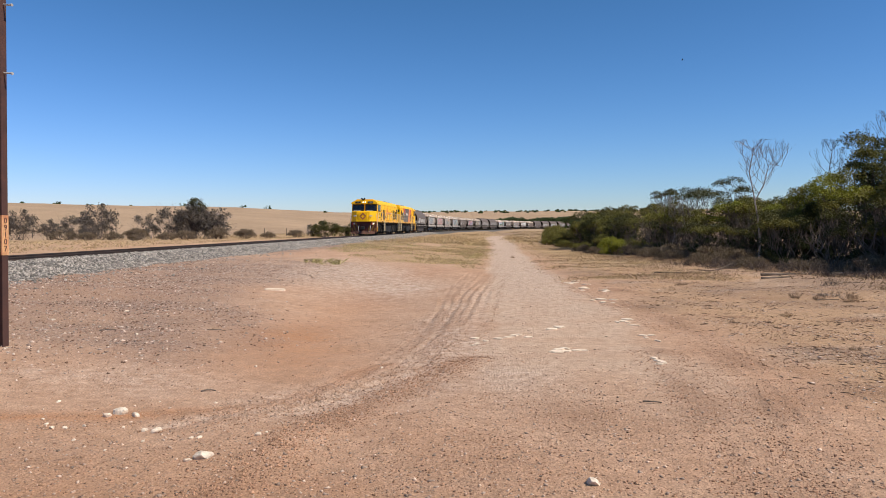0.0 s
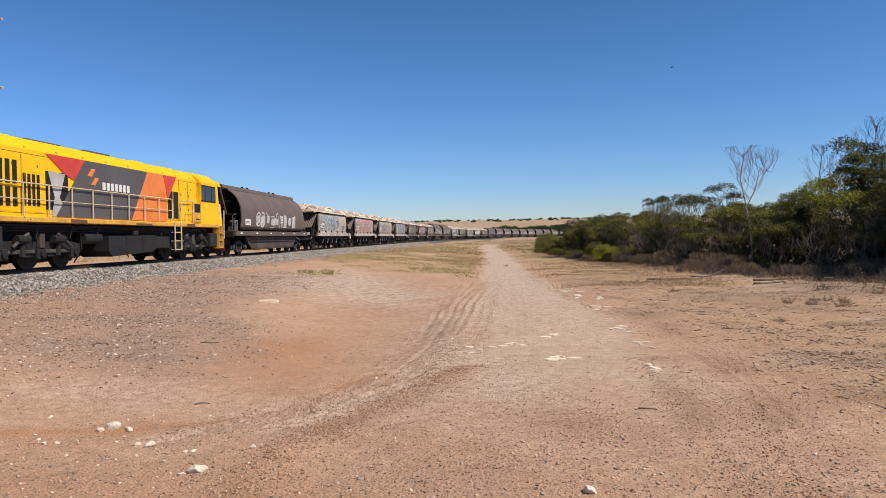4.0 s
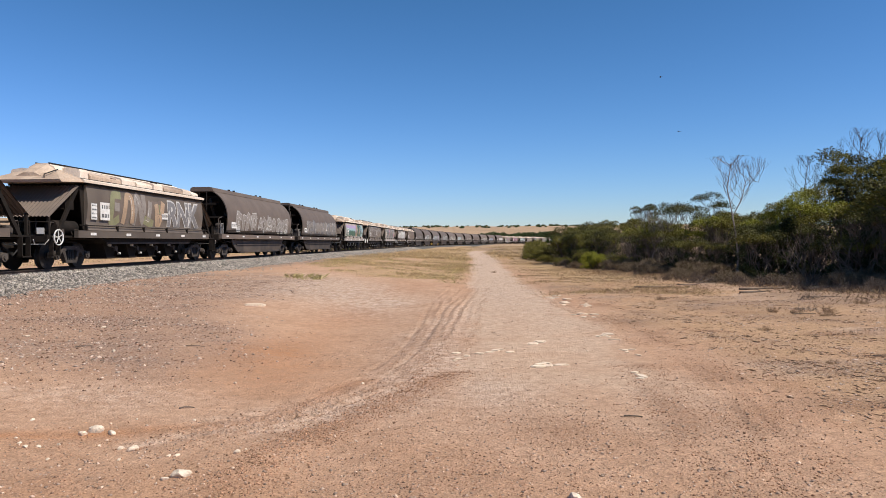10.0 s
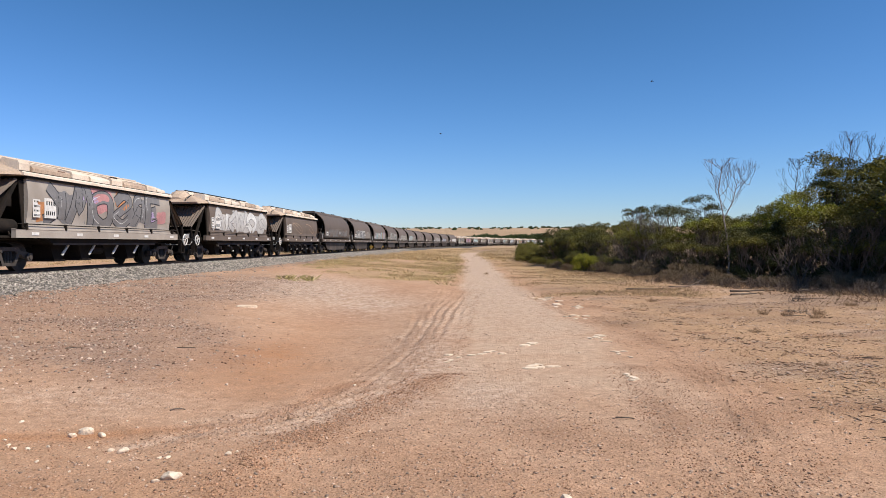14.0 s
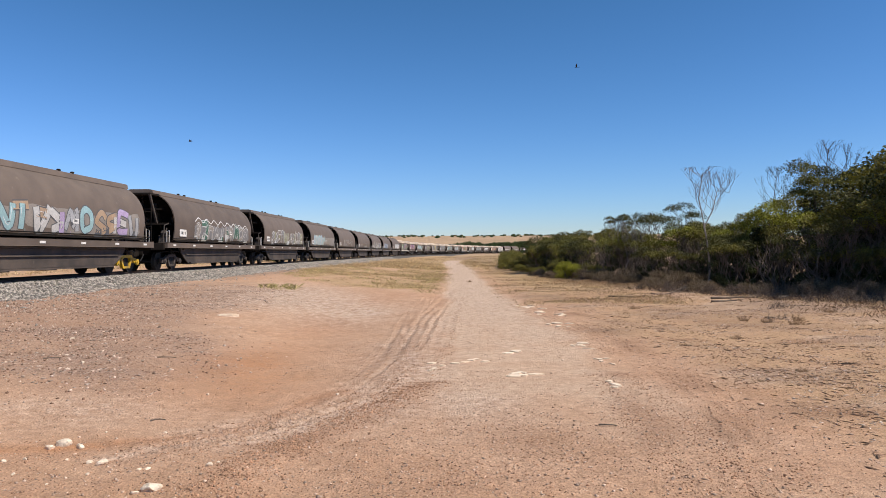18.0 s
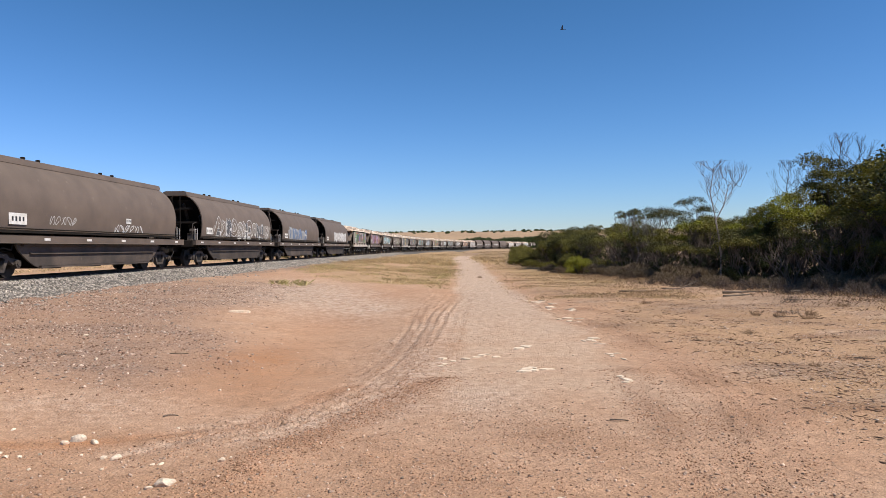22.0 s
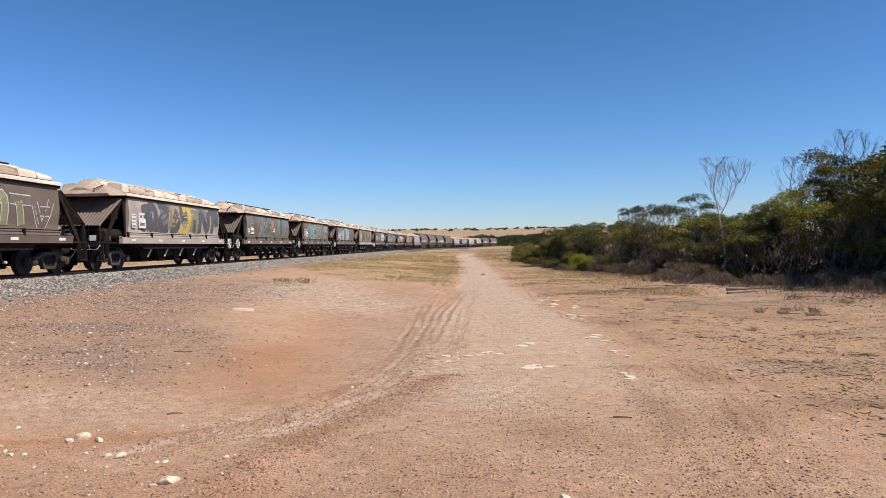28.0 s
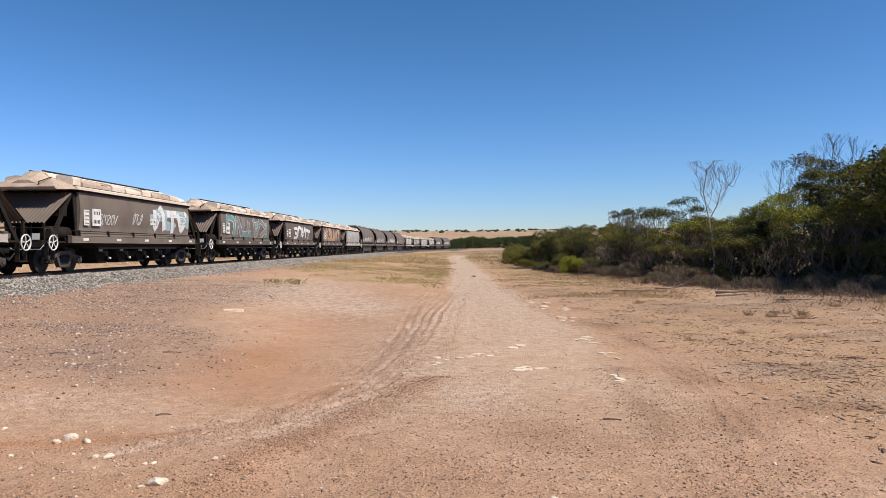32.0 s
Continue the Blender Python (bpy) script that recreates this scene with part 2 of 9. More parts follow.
# ---- mesh building ----
class Mesh:
    """Vertices and faces of one part, with a material slot by face."""

    def __init__(self):
        self.v, self.f, self.m = [], [], []

    def add(self, verts, faces, m=0):
        o = len(self.v)
        self.v += [tuple(p) for p in verts]
        self.f += [tuple(i + o for i in f) for f in faces]
        self.m += [m] * len(faces)
        return self

    def box(self, x0, x1, y0, y1, z0, z1, b=0.0, m=0):
        """A box; b cuts its edges."""
        if b <= 0:
            v = [(x, y, z) for x in (x0, x1) for y in (y0, y1) for z in (z0, z1)]
            return self.add(v, [(0, 1, 3, 2), (4, 6, 7, 5), (0, 4, 5, 1), (2, 3, 7, 6), (0, 2, 6, 4), (1, 5, 7, 3)], m)
        bm = bmesh.new()
        bmesh.ops.create_cube(bm, size=1)
        for p in bm.verts:
            p.co = Vector(((x0 + x1) / 2 + p.co.x * (x1 - x0), (y0 + y1) / 2 + p.co.y * (y1 - y0), (z0 + z1) / 2 + p.co.z * (z1 - z0)))
        bmesh.ops.bevel(bm, geom=bm.edges[:], offset=min(b, 0.45 * min(abs(x1 - x0), abs(y1 - y0), abs(z1 - z0))), segments=1, affect="EDGES")
        bm.verts.index_update()
        self.add([p.co[:] for p in bm.verts], [[p.index for p in f.verts] for f in bm.faces], m)
        bm.free()
        return self

    def prism(self, poly, a, b, axis="x", m=0):
        """A closed outline, drawn in the two other axes (y,z / x,z / x,y), pushed from a to b along axis."""
        n = len(poly)
        if axis == "x":
            v = [(a, p, q) for p, q in poly] + [(b, p, q) for p, q in poly]
        elif axis == "y":
            v = [(p, a, q) for p, q in poly] + [(p, b, q) for p, q in poly]
        else:
            v = [(p, q, a) for p, q in poly] + [(p, q, b) for p, q in poly]
        return self.add(v, [tuple(range(n))[::-1], tuple(range(n, 2 * n))] + [(i, (i + 1) % n, n + (i + 1) % n, n + i) for i in range(n)], m)

    def tube(self, pts, r, n=6, m=0, r1=None, cap=True):
        """A round bar along points, from radius r to r1."""
        pts = [Vector(p) for p in pts]
        r1 = r if r1 is None else r1
        rings = []
        for i, p in enumerate(pts):
            d = (pts[min(i + 1, len(pts) - 1)] - pts[max(i - 1, 0)]).normalized()
            u = d.orthogonal().normalized() if i == 0 else (u - d * u.dot(d)).normalized()
            w = d.cross(u)
            k = r + (r1 - r) * i / max(1, len(pts) - 1)
            rings.append([p + (u * math.cos(2 * math.pi * j / n) + w * math.sin(2 * math.pi * j / n)) * k for j in range(n)])
        v = [q for ring in rings for q in ring]
        f = [(i * n + j, i * n + (j + 1) % n, (i + 1) * n + (j + 1) % n, (i + 1) * n + j) for i in range(len(pts) - 1) for j in range(n)]
        if cap:
            f += [tuple(range(n))[::-1], tuple(range(len(v) - n, len(v)))]
        return self.add(v, f, m)

    def disc(self, c, r, a, b, n=16, m=0, axis="y"):
        """A round plate about c (in the two other axes), from a to b along axis."""
        return self.prism([(c[0] + r * math.cos(2 * math.pi * i / n), c[1] + r * math.sin(2 * math.pi * i / n)) for i in range(n)], a, b, axis, m)

    def mesh(self, name, mats, smooth=False):
        me = bpy.data.meshes.new(name)
        me.from_pydata(self.v, [], self.f)
        for k in mats if isinstance(mats, (list, tuple)) else [mats]:
            me.materials.append(k)
        me.polygons.foreach_set("material_index", self.m)
        bm = bmesh.new()
        bm.from_mesh(me)
        bmesh.ops.recalc_face_normals(bm, faces=bm.faces[:])
        bm.to_mesh(me)
        bm.free()
        if smooth:
            me.polygons.foreach_set("use_smooth", [True] * len(me.polygons))
            me.set_sharp_from_angle(angle=radians(35))
        return me


def part(name, mb, mats, parent=None, label="", smooth=False):
    """One mesh object under a thing or a part."""
    ob = new(name, mb.mesh(name, mats, smooth) if isinstance(mb, Mesh) else mb)
    ob.parent = parent
    return tagged(ob, label)


def thing(name, label, category, group="", kind=""):
    return tagged(new(name), label, category, group, kind)


def np_mesh(name, v, f, m):
    """A mesh from arrays of vertices and of equal-sided faces."""
    me = bpy.data.meshes.new(name)
    v, f = np.asarray(v, np.float32), np.asarray(f, np.int32)
    me.vertices.add(len(v))
    me.vertices.foreach_set("co", v.ravel())
    me.loops.add(f.size)
    me.loops.foreach_set("vertex_index", f.ravel())
    me.polygons.add(len(f))
    me.polygons.foreach_set("loop_start", np.arange(0, f.size, f.shape[1], dtype=np.int32))
    me.update(calc_edges=True)
    me.materials.append(m)
    return me


def text_mesh(name, s, size, m, depth=0.004, bold=0.0):
    """Letters of the built-in font, turned into a mesh in the x,z plane that reads from -y."""
    cu = bpy.data.curves.new(name, "FONT")
    cu.body, cu.size, cu.align_x, cu.align_y, cu.extrude = s, size, "CENTER", "CENTER", depth / 2
    cu.resolution_u, cu.offset = 2, bold
    ob = bpy.data.objects.new(name, cu)
    scene.collection.objects.link(ob)
    bpy.context.view_layer.update()
    me = bpy.data.meshes.new_from_object(ob.evaluated_get(bpy.context.evaluated_depsgraph_get()))
    bpy.data.objects.remove(ob)
    me.transform(Matrix.Rotation(radians(90), 4, "X"))
    me.materials.clear()
    me.materials.append(m)
    return me


# ---- the railway line: straight past the eye, then bending away to the far side ----
TR_D, TR_A, TR_S0, TR_R, TR_L = 14.655, 0.0534, 92.11, 733.9, 72.67
_s = np.arange(-900, 1500, 0.25)
_h = TR_A + np.cumsum(np.clip((_s - TR_S0) / TR_L, 0, 1) / TR_R) * 0.25
_x, _y = np.cumsum(np.sin(_h)) * 0.25, np.cumsum(np.cos(_h)) * 0.25
_i0 = int(np.searchsorted(_s, 0))
_x, _y = _x - _x[_i0] - TR_D, _y - _y[_i0]


def line_at(s, side=0.0):
    """Place on the line, s metres along, side metres towards the road; and its heading."""
    x, y, h = np.interp(s, _s, _x), np.interp(s, _s, _y), np.interp(s, _s, _h)
    return x + side * np.cos(h), y - side * np.sin(h), h


def line_pose(s, z=RAIL):
    x, y, h = line_at(s)
    return pose(float(x), float(y), z, 0, 0, 90 - math.degrees(float(h)))


def side_of(x, y):
    """Signed distance from the line, positive on the road's side."""
    x, y = np.asarray(x, float), np.asarray(y, float)
    best = np.full(x.shape, 1e9)
    sign = np.zeros(x.shape)
    for i in range(0, len(_s), 40):
        d = np.hypot(x - _x[i], y - _y[i])
        k = (x - _x[i]) * np.cos(_h[i]) - (y - _y[i]) * np.sin(_h[i])
        near = d < best
        best = np.where(near, d, best)
        sign = np.where(near, k, sign)
    return np.where(np.abs(best) < 60, sign, np.sign(sign) * best)


# ---- ground ----
def smooth01(a, b, x):
    k = np.clip((np.asarray(x, float) - a) / (b - a), 0, 1)
    return k * k * (3 - 2 * k)


_rng = np.random.default_rng(7)
_waves = [(_rng.normal(0, 1, 2) / w, _rng.uniform(0, 6.28), w) for w in (0.5, 0.8, 1.3, 2.1, 3.4, 5.5, 9, 15, 26) for _ in range(3)]


def rough(x, y, lo=0.4, hi=30, seed=0):
    """Soft unevenness of about -1 to 1, made of waves between lo and hi metres long."""
    r, n = 0, 0
    for k, p, w in _waves:
        if lo <= w <= hi:
            r = r + np.sin(k[0] * 2.2 * x + k[1] * 2.2 * y + p + seed * (1.7 + w)) * w ** 0.5
            n += w
    return r / max(n, 0.01) ** 0.5


def road_mid(y):
    """The middle of the dirt road."""
    return np.interp(y, [-80, 0, 10, 25, 45, 65, 85, 105, 125, 160], [-1.5, 1.05, 1.45, 1.95, 2.75, 3.85, 4.2, 4.9, 6.5, 11])


def road_half(y):
    return np.interp(y, [-20, 4, 7, 12, 25, 60, 120], [3.0, 1.7, 1.25, 1.1, 0.9, 1.0, 1.3])


RUTS = [[(-3.4, 5.35), (-2.3, 5.9), (-1.6, 6.55), (-1.15, 7.28), (-0.83, 8.45), (-0.48, 10.6), (-0.26, 14.3), (-0.03, 19), (0.8, 27)],
        [(-2.2, 5.4), (-1.2, 6.85), (-0.62, 7.98), (-0.28, 9.9), (-0.09, 12.45), (0.17, 15.9), (0.82, 21.9), (1.6, 29.8)],
        [(-0.1, 8.4), (0.15, 10.5), (0.42, 14.0), (0.75, 18), (1.3, 24)],
        [(2.2, 3.9), (2.4, 4.83), (2.63, 5.6), (2.87, 6.5), (3.1, 7.7), (3.2, 9.2), (3.1, 13), (2.95, 17), (3.0, 24)],
        [(1.8, 3.9), (1.97, 4.7), (2.08, 5.6), (2.16, 6.4), (2.3, 7.4), (2.45, 9)]]


def path_dist(x, y, pts):
    """Distance from a bent line."""
    best = np.full(np.shape(x), 99.0)
    for (x0, y0), (x1, y1) in zip(pts, pts[1:]):
        dx, dy = x1 - x0, y1 - y0
        t = np.clip(((x - x0) * dx + (y - y0) * dy) / (dx * dx + dy * dy), 0, 1)
        best = np.minimum(best, np.hypot(x - x0 - t * dx, y - y0 - t * dy))
    return best


def band(x, y, pts, w):
    return np.exp(-(path_dist(x, y, pts) / w) ** 2)


def blob(x, y, cx, cy, rx, ry):
    return np.exp(-((x - cx) / rx) ** 2 - ((y - cy) / ry) ** 2)


def verge_mask(x, y):
    """Where the dry grass grows between the line and the dirt road."""
    w = rough(x, y, 0.8, 9, 4)
    k = smooth01(-2.0, 2.4, y - np.interp(x, [-30, -12, -8.9, -2.5, 0.2, 2], [90, 60, 50, 30, 25.5, 23.5]) + 2.6 * w) * smooth01(0.0, 0.7, road_mid(y) - road_half(y) - 0.25 - x + 0.3 * w)
    return k * smooth01(2.7, 3.6, side_of(x, y) + 0.4 * w) * (1 - smooth01(150, 200, y)) * (x > -30)


def rut_depth(x, y):
    z = np.zeros(np.shape(x))
    for i, pts in enumerate(RUTS):
        py = [p[1] for p in pts]
        px = np.interp(y, py, [p[0] for p in pts])
        on = smooth01(py[0] - 0.2, py[0] + 1.2, y) * (1 - smooth01(py[-1] - 5, py[-1], y)) * (0.85 if i < 2 else 0.2 if i == 2 else 0.45)
        on = on * np.clip(0.75 + 0.5 * rough(x, y, 0.8, 5, i), 0.15, 1.3)
        for k, w in ((-0.17, 0.6), (0.0, 1.0), (0.15, 0.7)):      # several passes of tyres
            d = (x - px - k - 0.04 * rough(x * 0 + y, y, 1, 6, k)) / 0.07
            z = z + on * w * (-0.036 * np.exp(-d * d) + 0.024 * np.exp(-(np.abs(d) - 1.5) ** 2 * 2.2))
    return z


BERM = [(-1.75, 3.6), (-1.36, 4.34), (-1.3, 4.75), (-1.2, 5.34), (-0.97, 6.12), (-0.54, 7.01), (0.05, 8.3)]


def berm_z(x, y):
    px = np.interp(y, [b[1] for b in BERM], [b[0] for b in BERM])
    on = smooth01(3.2, 4.0, y) * (1 - smooth01(7.2, 8.6, y))
    return on * (0.02 * np.exp(-((x - px) / 0.2) ** 2) - 0.01 * np.exp(-((x - px - 0.42) / 0.2) ** 2)) * (1 + 0.4 * rough(x, y, 0.4, 1.5))


def ground_z(x, y):
    x, y = np.asarray(x, float), np.asarray(y, float)
    d = side_of(x, y)
    r = np.hypot(x, y)
    near_line = np.interp(d, [-40, -9, -4.5, -2.6, 2.6, 5.2, 8.5, 12.2], [0.35, 0.4, 0.28, 0.3, 0.3, 0.2, 0.1, 0.0])
    mound = 0.22 * np.exp(-((x + 4.5) / 4.2) ** 2 - ((y - 42) / 17) ** 2)
    dip = -0.16 * np.exp(-((x + 1.9) / 1.7) ** 2 - ((y - 14) / 7.0) ** 2)
    right = 0.35 * smooth01(5, 22, x - 0.02 * y) * smooth01(5, 20, y)
    z = near_line + mound + dip + right
    road = np.exp(-((x - road_mid(y)) / (road_half(y) + 0.6)) ** 4)
    z = z * (1 - road) + road * (0.012 * rough(x, y, 1, 6))
    z = z + 0.026 * rough(x, y, 0.4, 2.5) * (1 - 0.75 * road) + 0.05 * rough(x, y, 3, 30, 2) * (1 - road) * np.clip(r / 20, 0.2, 1)
    z = z + rut_depth(x, y) + berm_z(x, y)
    # paddocks rising to a low skyline
    ang = np.degrees(np.arctan2(x, y))
    top = np.interp(ang, [-180, -60, -33, -20, -10, 4, 12, 30, 180], [20, 30, 31, 27, 21.5, 22, 24, 22, 20])
    start = np.interp(ang, [-60, -30, -14, -4, 10, 40], [170, 180, 300, 520, 600, 620])
    rise = smooth01(start, 1000, r) * (1 - 0.6 * smooth01(1000, 2600, r))
    far = top * rise + 1.2 * rise * rough(x / 28, y / 28, 0.4, 9) + 0.5 * smooth01(60, 300, r) * rough(x / 15, y / 15, 1, 9)
    far = far * np.maximum(smooth01(20, 160, np.abs(d)), 0)
    return z + far


def graded(lo, hi, a, b, fine, grow=1.1):
    """Grid lines, fine between a and b, wider and wider beyond."""
    mid = list(np.arange(a, b + 1e-6, fine))
    up, down, st = [], [], fine
    p = b
    while p < hi:
        st = min(st * grow, 260)
        p += st
        up.append(p)
    p, st = a, fine
    while p > lo:
        st = min(st * grow, 260)
        p -= st
        down.append(p)
    return np.array(down[::-1] + mid + up)


def soil_material():
    m = bpy.data.materials.new("dry_soil")
    m.use_nodes = True
    n, l = m.node_tree.nodes, m.node_tree.links
    b = n["Principled BSDF"]
    b.inputs["Roughness"].default_value = 0.95
    b.inputs["Specular IOR Level"].default_value = 0.15
    tc = n.new("ShaderNodeTexCoord").outputs["Object"]

    def noise_at(sc, detail=5.0, rough_=0.6):
        t = n.new("ShaderNodeTexNoise")
        t.inputs["Scale"].default_value, t.inputs["Detail"].default_value, t.inputs["Roughness"].default_value = sc, detail, rough_
        l.new(tc, t.inputs["Vector"])
        return t.outputs["Fac"]

    def rng_(v, a, z, lo=0.0, hi=1.0):
        r = n.new("ShaderNodeMapRange")
        for k, x in (("From Min", a), ("From Max", z), ("To Min", lo), ("To Max", hi)):
            r.inputs[k].default_value = x
        l.new(v, r.inputs["Value"])
        return r.outputs["Result"]

    def math_(op, a, c):
        k = n.new("ShaderNodeMath")
        k.operation = op
        for i, v in enumerate((a, c)):
            if isinstance(v, (int, float)):
                k.inputs[i].default_value = v
            else:
                l.new(v, k.inputs[i])
        return k.outputs[0]

    def mix(fac, a, c, mode="MIX"):
        x = n.new("ShaderNodeMix")
        x.data_type, x.blend_type = "RGBA", mode
        for s, v in zip((x.inputs[0], x.inputs[6], x.inputs[7]), (fac, a, c)):
            if isinstance(v, (int, float)):
                s.default_value = v
            elif isinstance(v, tuple):
                s.default_value = (*v, 1)
            else:
                l.new(v, s)
        return x.outputs[2]

    def attr(name):
        a = n.new("ShaderNodeAttribute")
        a.attribute_name = name
        return a.outputs["Fac"]

    big, mid_, fin, grit = noise_at(0.16), noise_at(1.1), noise_at(7, 6), noise_at(55, 4)
    coarse = attr("coarse")
    c = mix(rng_(mid_, 0.35, 0.68), (0.495, 0.305, 0.192), (0.565, 0.37, 0.248))
    c = mix(rng_(big, 0.4, 0.62, 0, 0.35), c, (0.43, 0.238, 0.143))
    c = mix(math_("MULTIPLY", attr("gold"), rng_(mid_, 0.3, 0.6, 0.5, 1.0)), c, (0.47, 0.305, 0.18))
    c = mix(math_("MULTIPLY", attr("orange"), rng_(fin, 0.3, 0.6, 0.4, 0.95)), c, (0.42, 0.19, 0.082))
    c = mix(math_("MULTIPLY", attr("grey"), rng_(fin, 0.25, 0.7, 0.5, 1.0)), c, (0.325, 0.22, 0.168))
    c = mix(math_("MULTIPLY", attr("road"), rng_(mid_, 0.3, 0.65, 0.5, 1.0)), c, (0.56, 0.4, 0.285))
    c = mix(math_("MULTIPLY", attr("pale"), rng_(fin, 0.28, 0.68)), c, (0.68, 0.53, 0.42))
    c = mix(math_("MULTIPLY", coarse, rng_(fin, 0.3, 0.62, 0.25, 0.9)), c, (0.33, 0.18, 0.105))
    c = mix(math_("MULTIPLY", attr("straw"), rng_(fin, 0.25, 0.6, 0.5, 1.0)), c, (0.42, 0.295, 0.155))
    # litter brown, which also paints the shade at the scrub's foot
    c = mix(math_("MULTIPLY", attr("litter"), rng_(fin, 0.36, 0.58, 0.05, 1.0)), c, (0.27, 0.18, 0.125))
    field = mix(rng_(noise_at(0.012, 3), 0.4, 0.6), (0.38, 0.265, 0.165), (0.45, 0.315, 0.2))
    field = mix(rng_(noise_at(0.05, 6), 0.45, 0.7, 0, 0.5), field, (0.32, 0.215, 0.135))
    c = mix(attr("field"), c, field)
    # darker and paler crumbs, thick in the coarse places
    vo = n.new("ShaderNodeTexVoronoi")
    vo.inputs["Scale"].default_value = 26
    l.new(tc, vo.inputs["Vector"])
    crumb = rng_(vo.outputs["Distance"], 0.12, 0.3, 1.0, 0.0)
    few = rng_(math_("ADD", vo.outputs["Color"], math_("MULTIPLY", coarse, 0.2)), 0.66, 0.78)
    crumbs = math_("MULTIPLY", crumb, few)
    tone = n.new("ShaderNodeSeparateColor")
    l.new(vo.outputs["Color"], tone.inputs[0])
    cc = mix(rng_(tone.outputs[1], 0.4, 0.6), (0.22, 0.12, 0.08), (0.68, 0.52, 0.4))
    c = mix(math_("MULTIPLY", crumbs, math_("SUBTRACT", 0.85, attr("field"))), c, cc)
    for size, off in ((17, 0.0), (34, 3.7)):       # stones of the gravel shoulder
        v2 = n.new("ShaderNodeTexVoronoi")
        v2.inputs["Scale"].default_value = size
        mv = n.new("ShaderNodeMapping")
        mv.inputs["Location"].default_value = (off, off, off)
        l.new(tc, mv.inputs["Vector"])
        l.new(mv.outputs["Vector"], v2.inputs["Vector"])
        t2 = n.new("ShaderNodeSeparateColor")
        l.new(v2.outputs["Color"], t2.inputs[0])
        stone = math_("MULTIPLY", rng_(v2.outputs["Distance"], 0.28, 0.42, 1.0, 0.0), rng_(t2.outputs[0], 0.45, 0.5))
        stone = math_("MULTIPLY", stone, math_("MAXIMUM", attr("grey"), math_("MULTIPLY", attr("pale"), 0.6)))
        c = mix(stone, c, mix(rng_(t2.outputs[1], 0.35, 0.75), (0.2, 0.13, 0.1), (0.66, 0.51, 0.41)))
        crumbs = math_("ADD", crumbs, stone)
    c = mix(1.0, c, mix(rng_(grit, 0.32, 0.68), (0.72, 0.7, 0.68), (1.22, 1.22, 1.22)), "MULTIPLY")
    c = mix(1.0, c, mix(rng_(fin, 0.32, 0.68), (0.84, 0.825, 0.81), (1.1, 1.1, 1.1)), "MULTIPLY")
    clod = noise_at(18, 5, 0.7)
    loose = math_("ADD", 0.4, math_("MULTIPLY", coarse, 0.6))
    c = mix(math_("MULTIPLY", rng_(clod, 0.56, 0.68, 0, 0.5), loose), c, (0.27, 0.165, 0.105))
    c = mix(math_("MULTIPLY", rng_(clod, 0.4, 0.3, 0, 0.16), math_("SUBTRACT", 1.0, attr("field"))), c, (0.62, 0.46, 0.34))
    l.new(c, b.inputs["Base Color"])
    h = math_("ADD", math_("MULTIPLY", math_("ADD", math_("MULTIPLY", fin, 1.1), math_("MULTIPLY", clod, 1.0)), loose), math_("ADD", math_("MULTIPLY", grit, 0.3), math_("MULTIPLY", crumbs, 0.6)))
    bp = n.new("ShaderNodeBump")
    bp.inputs["Strength"].default_value, bp.inputs["Distance"].default_value = 1.0, 0.05
    l.new(h, bp.inputs["Height"])
    l.new(bp.outputs["Normal"], b.inputs["Normal"])
    return m


M_SOIL = soil_material()


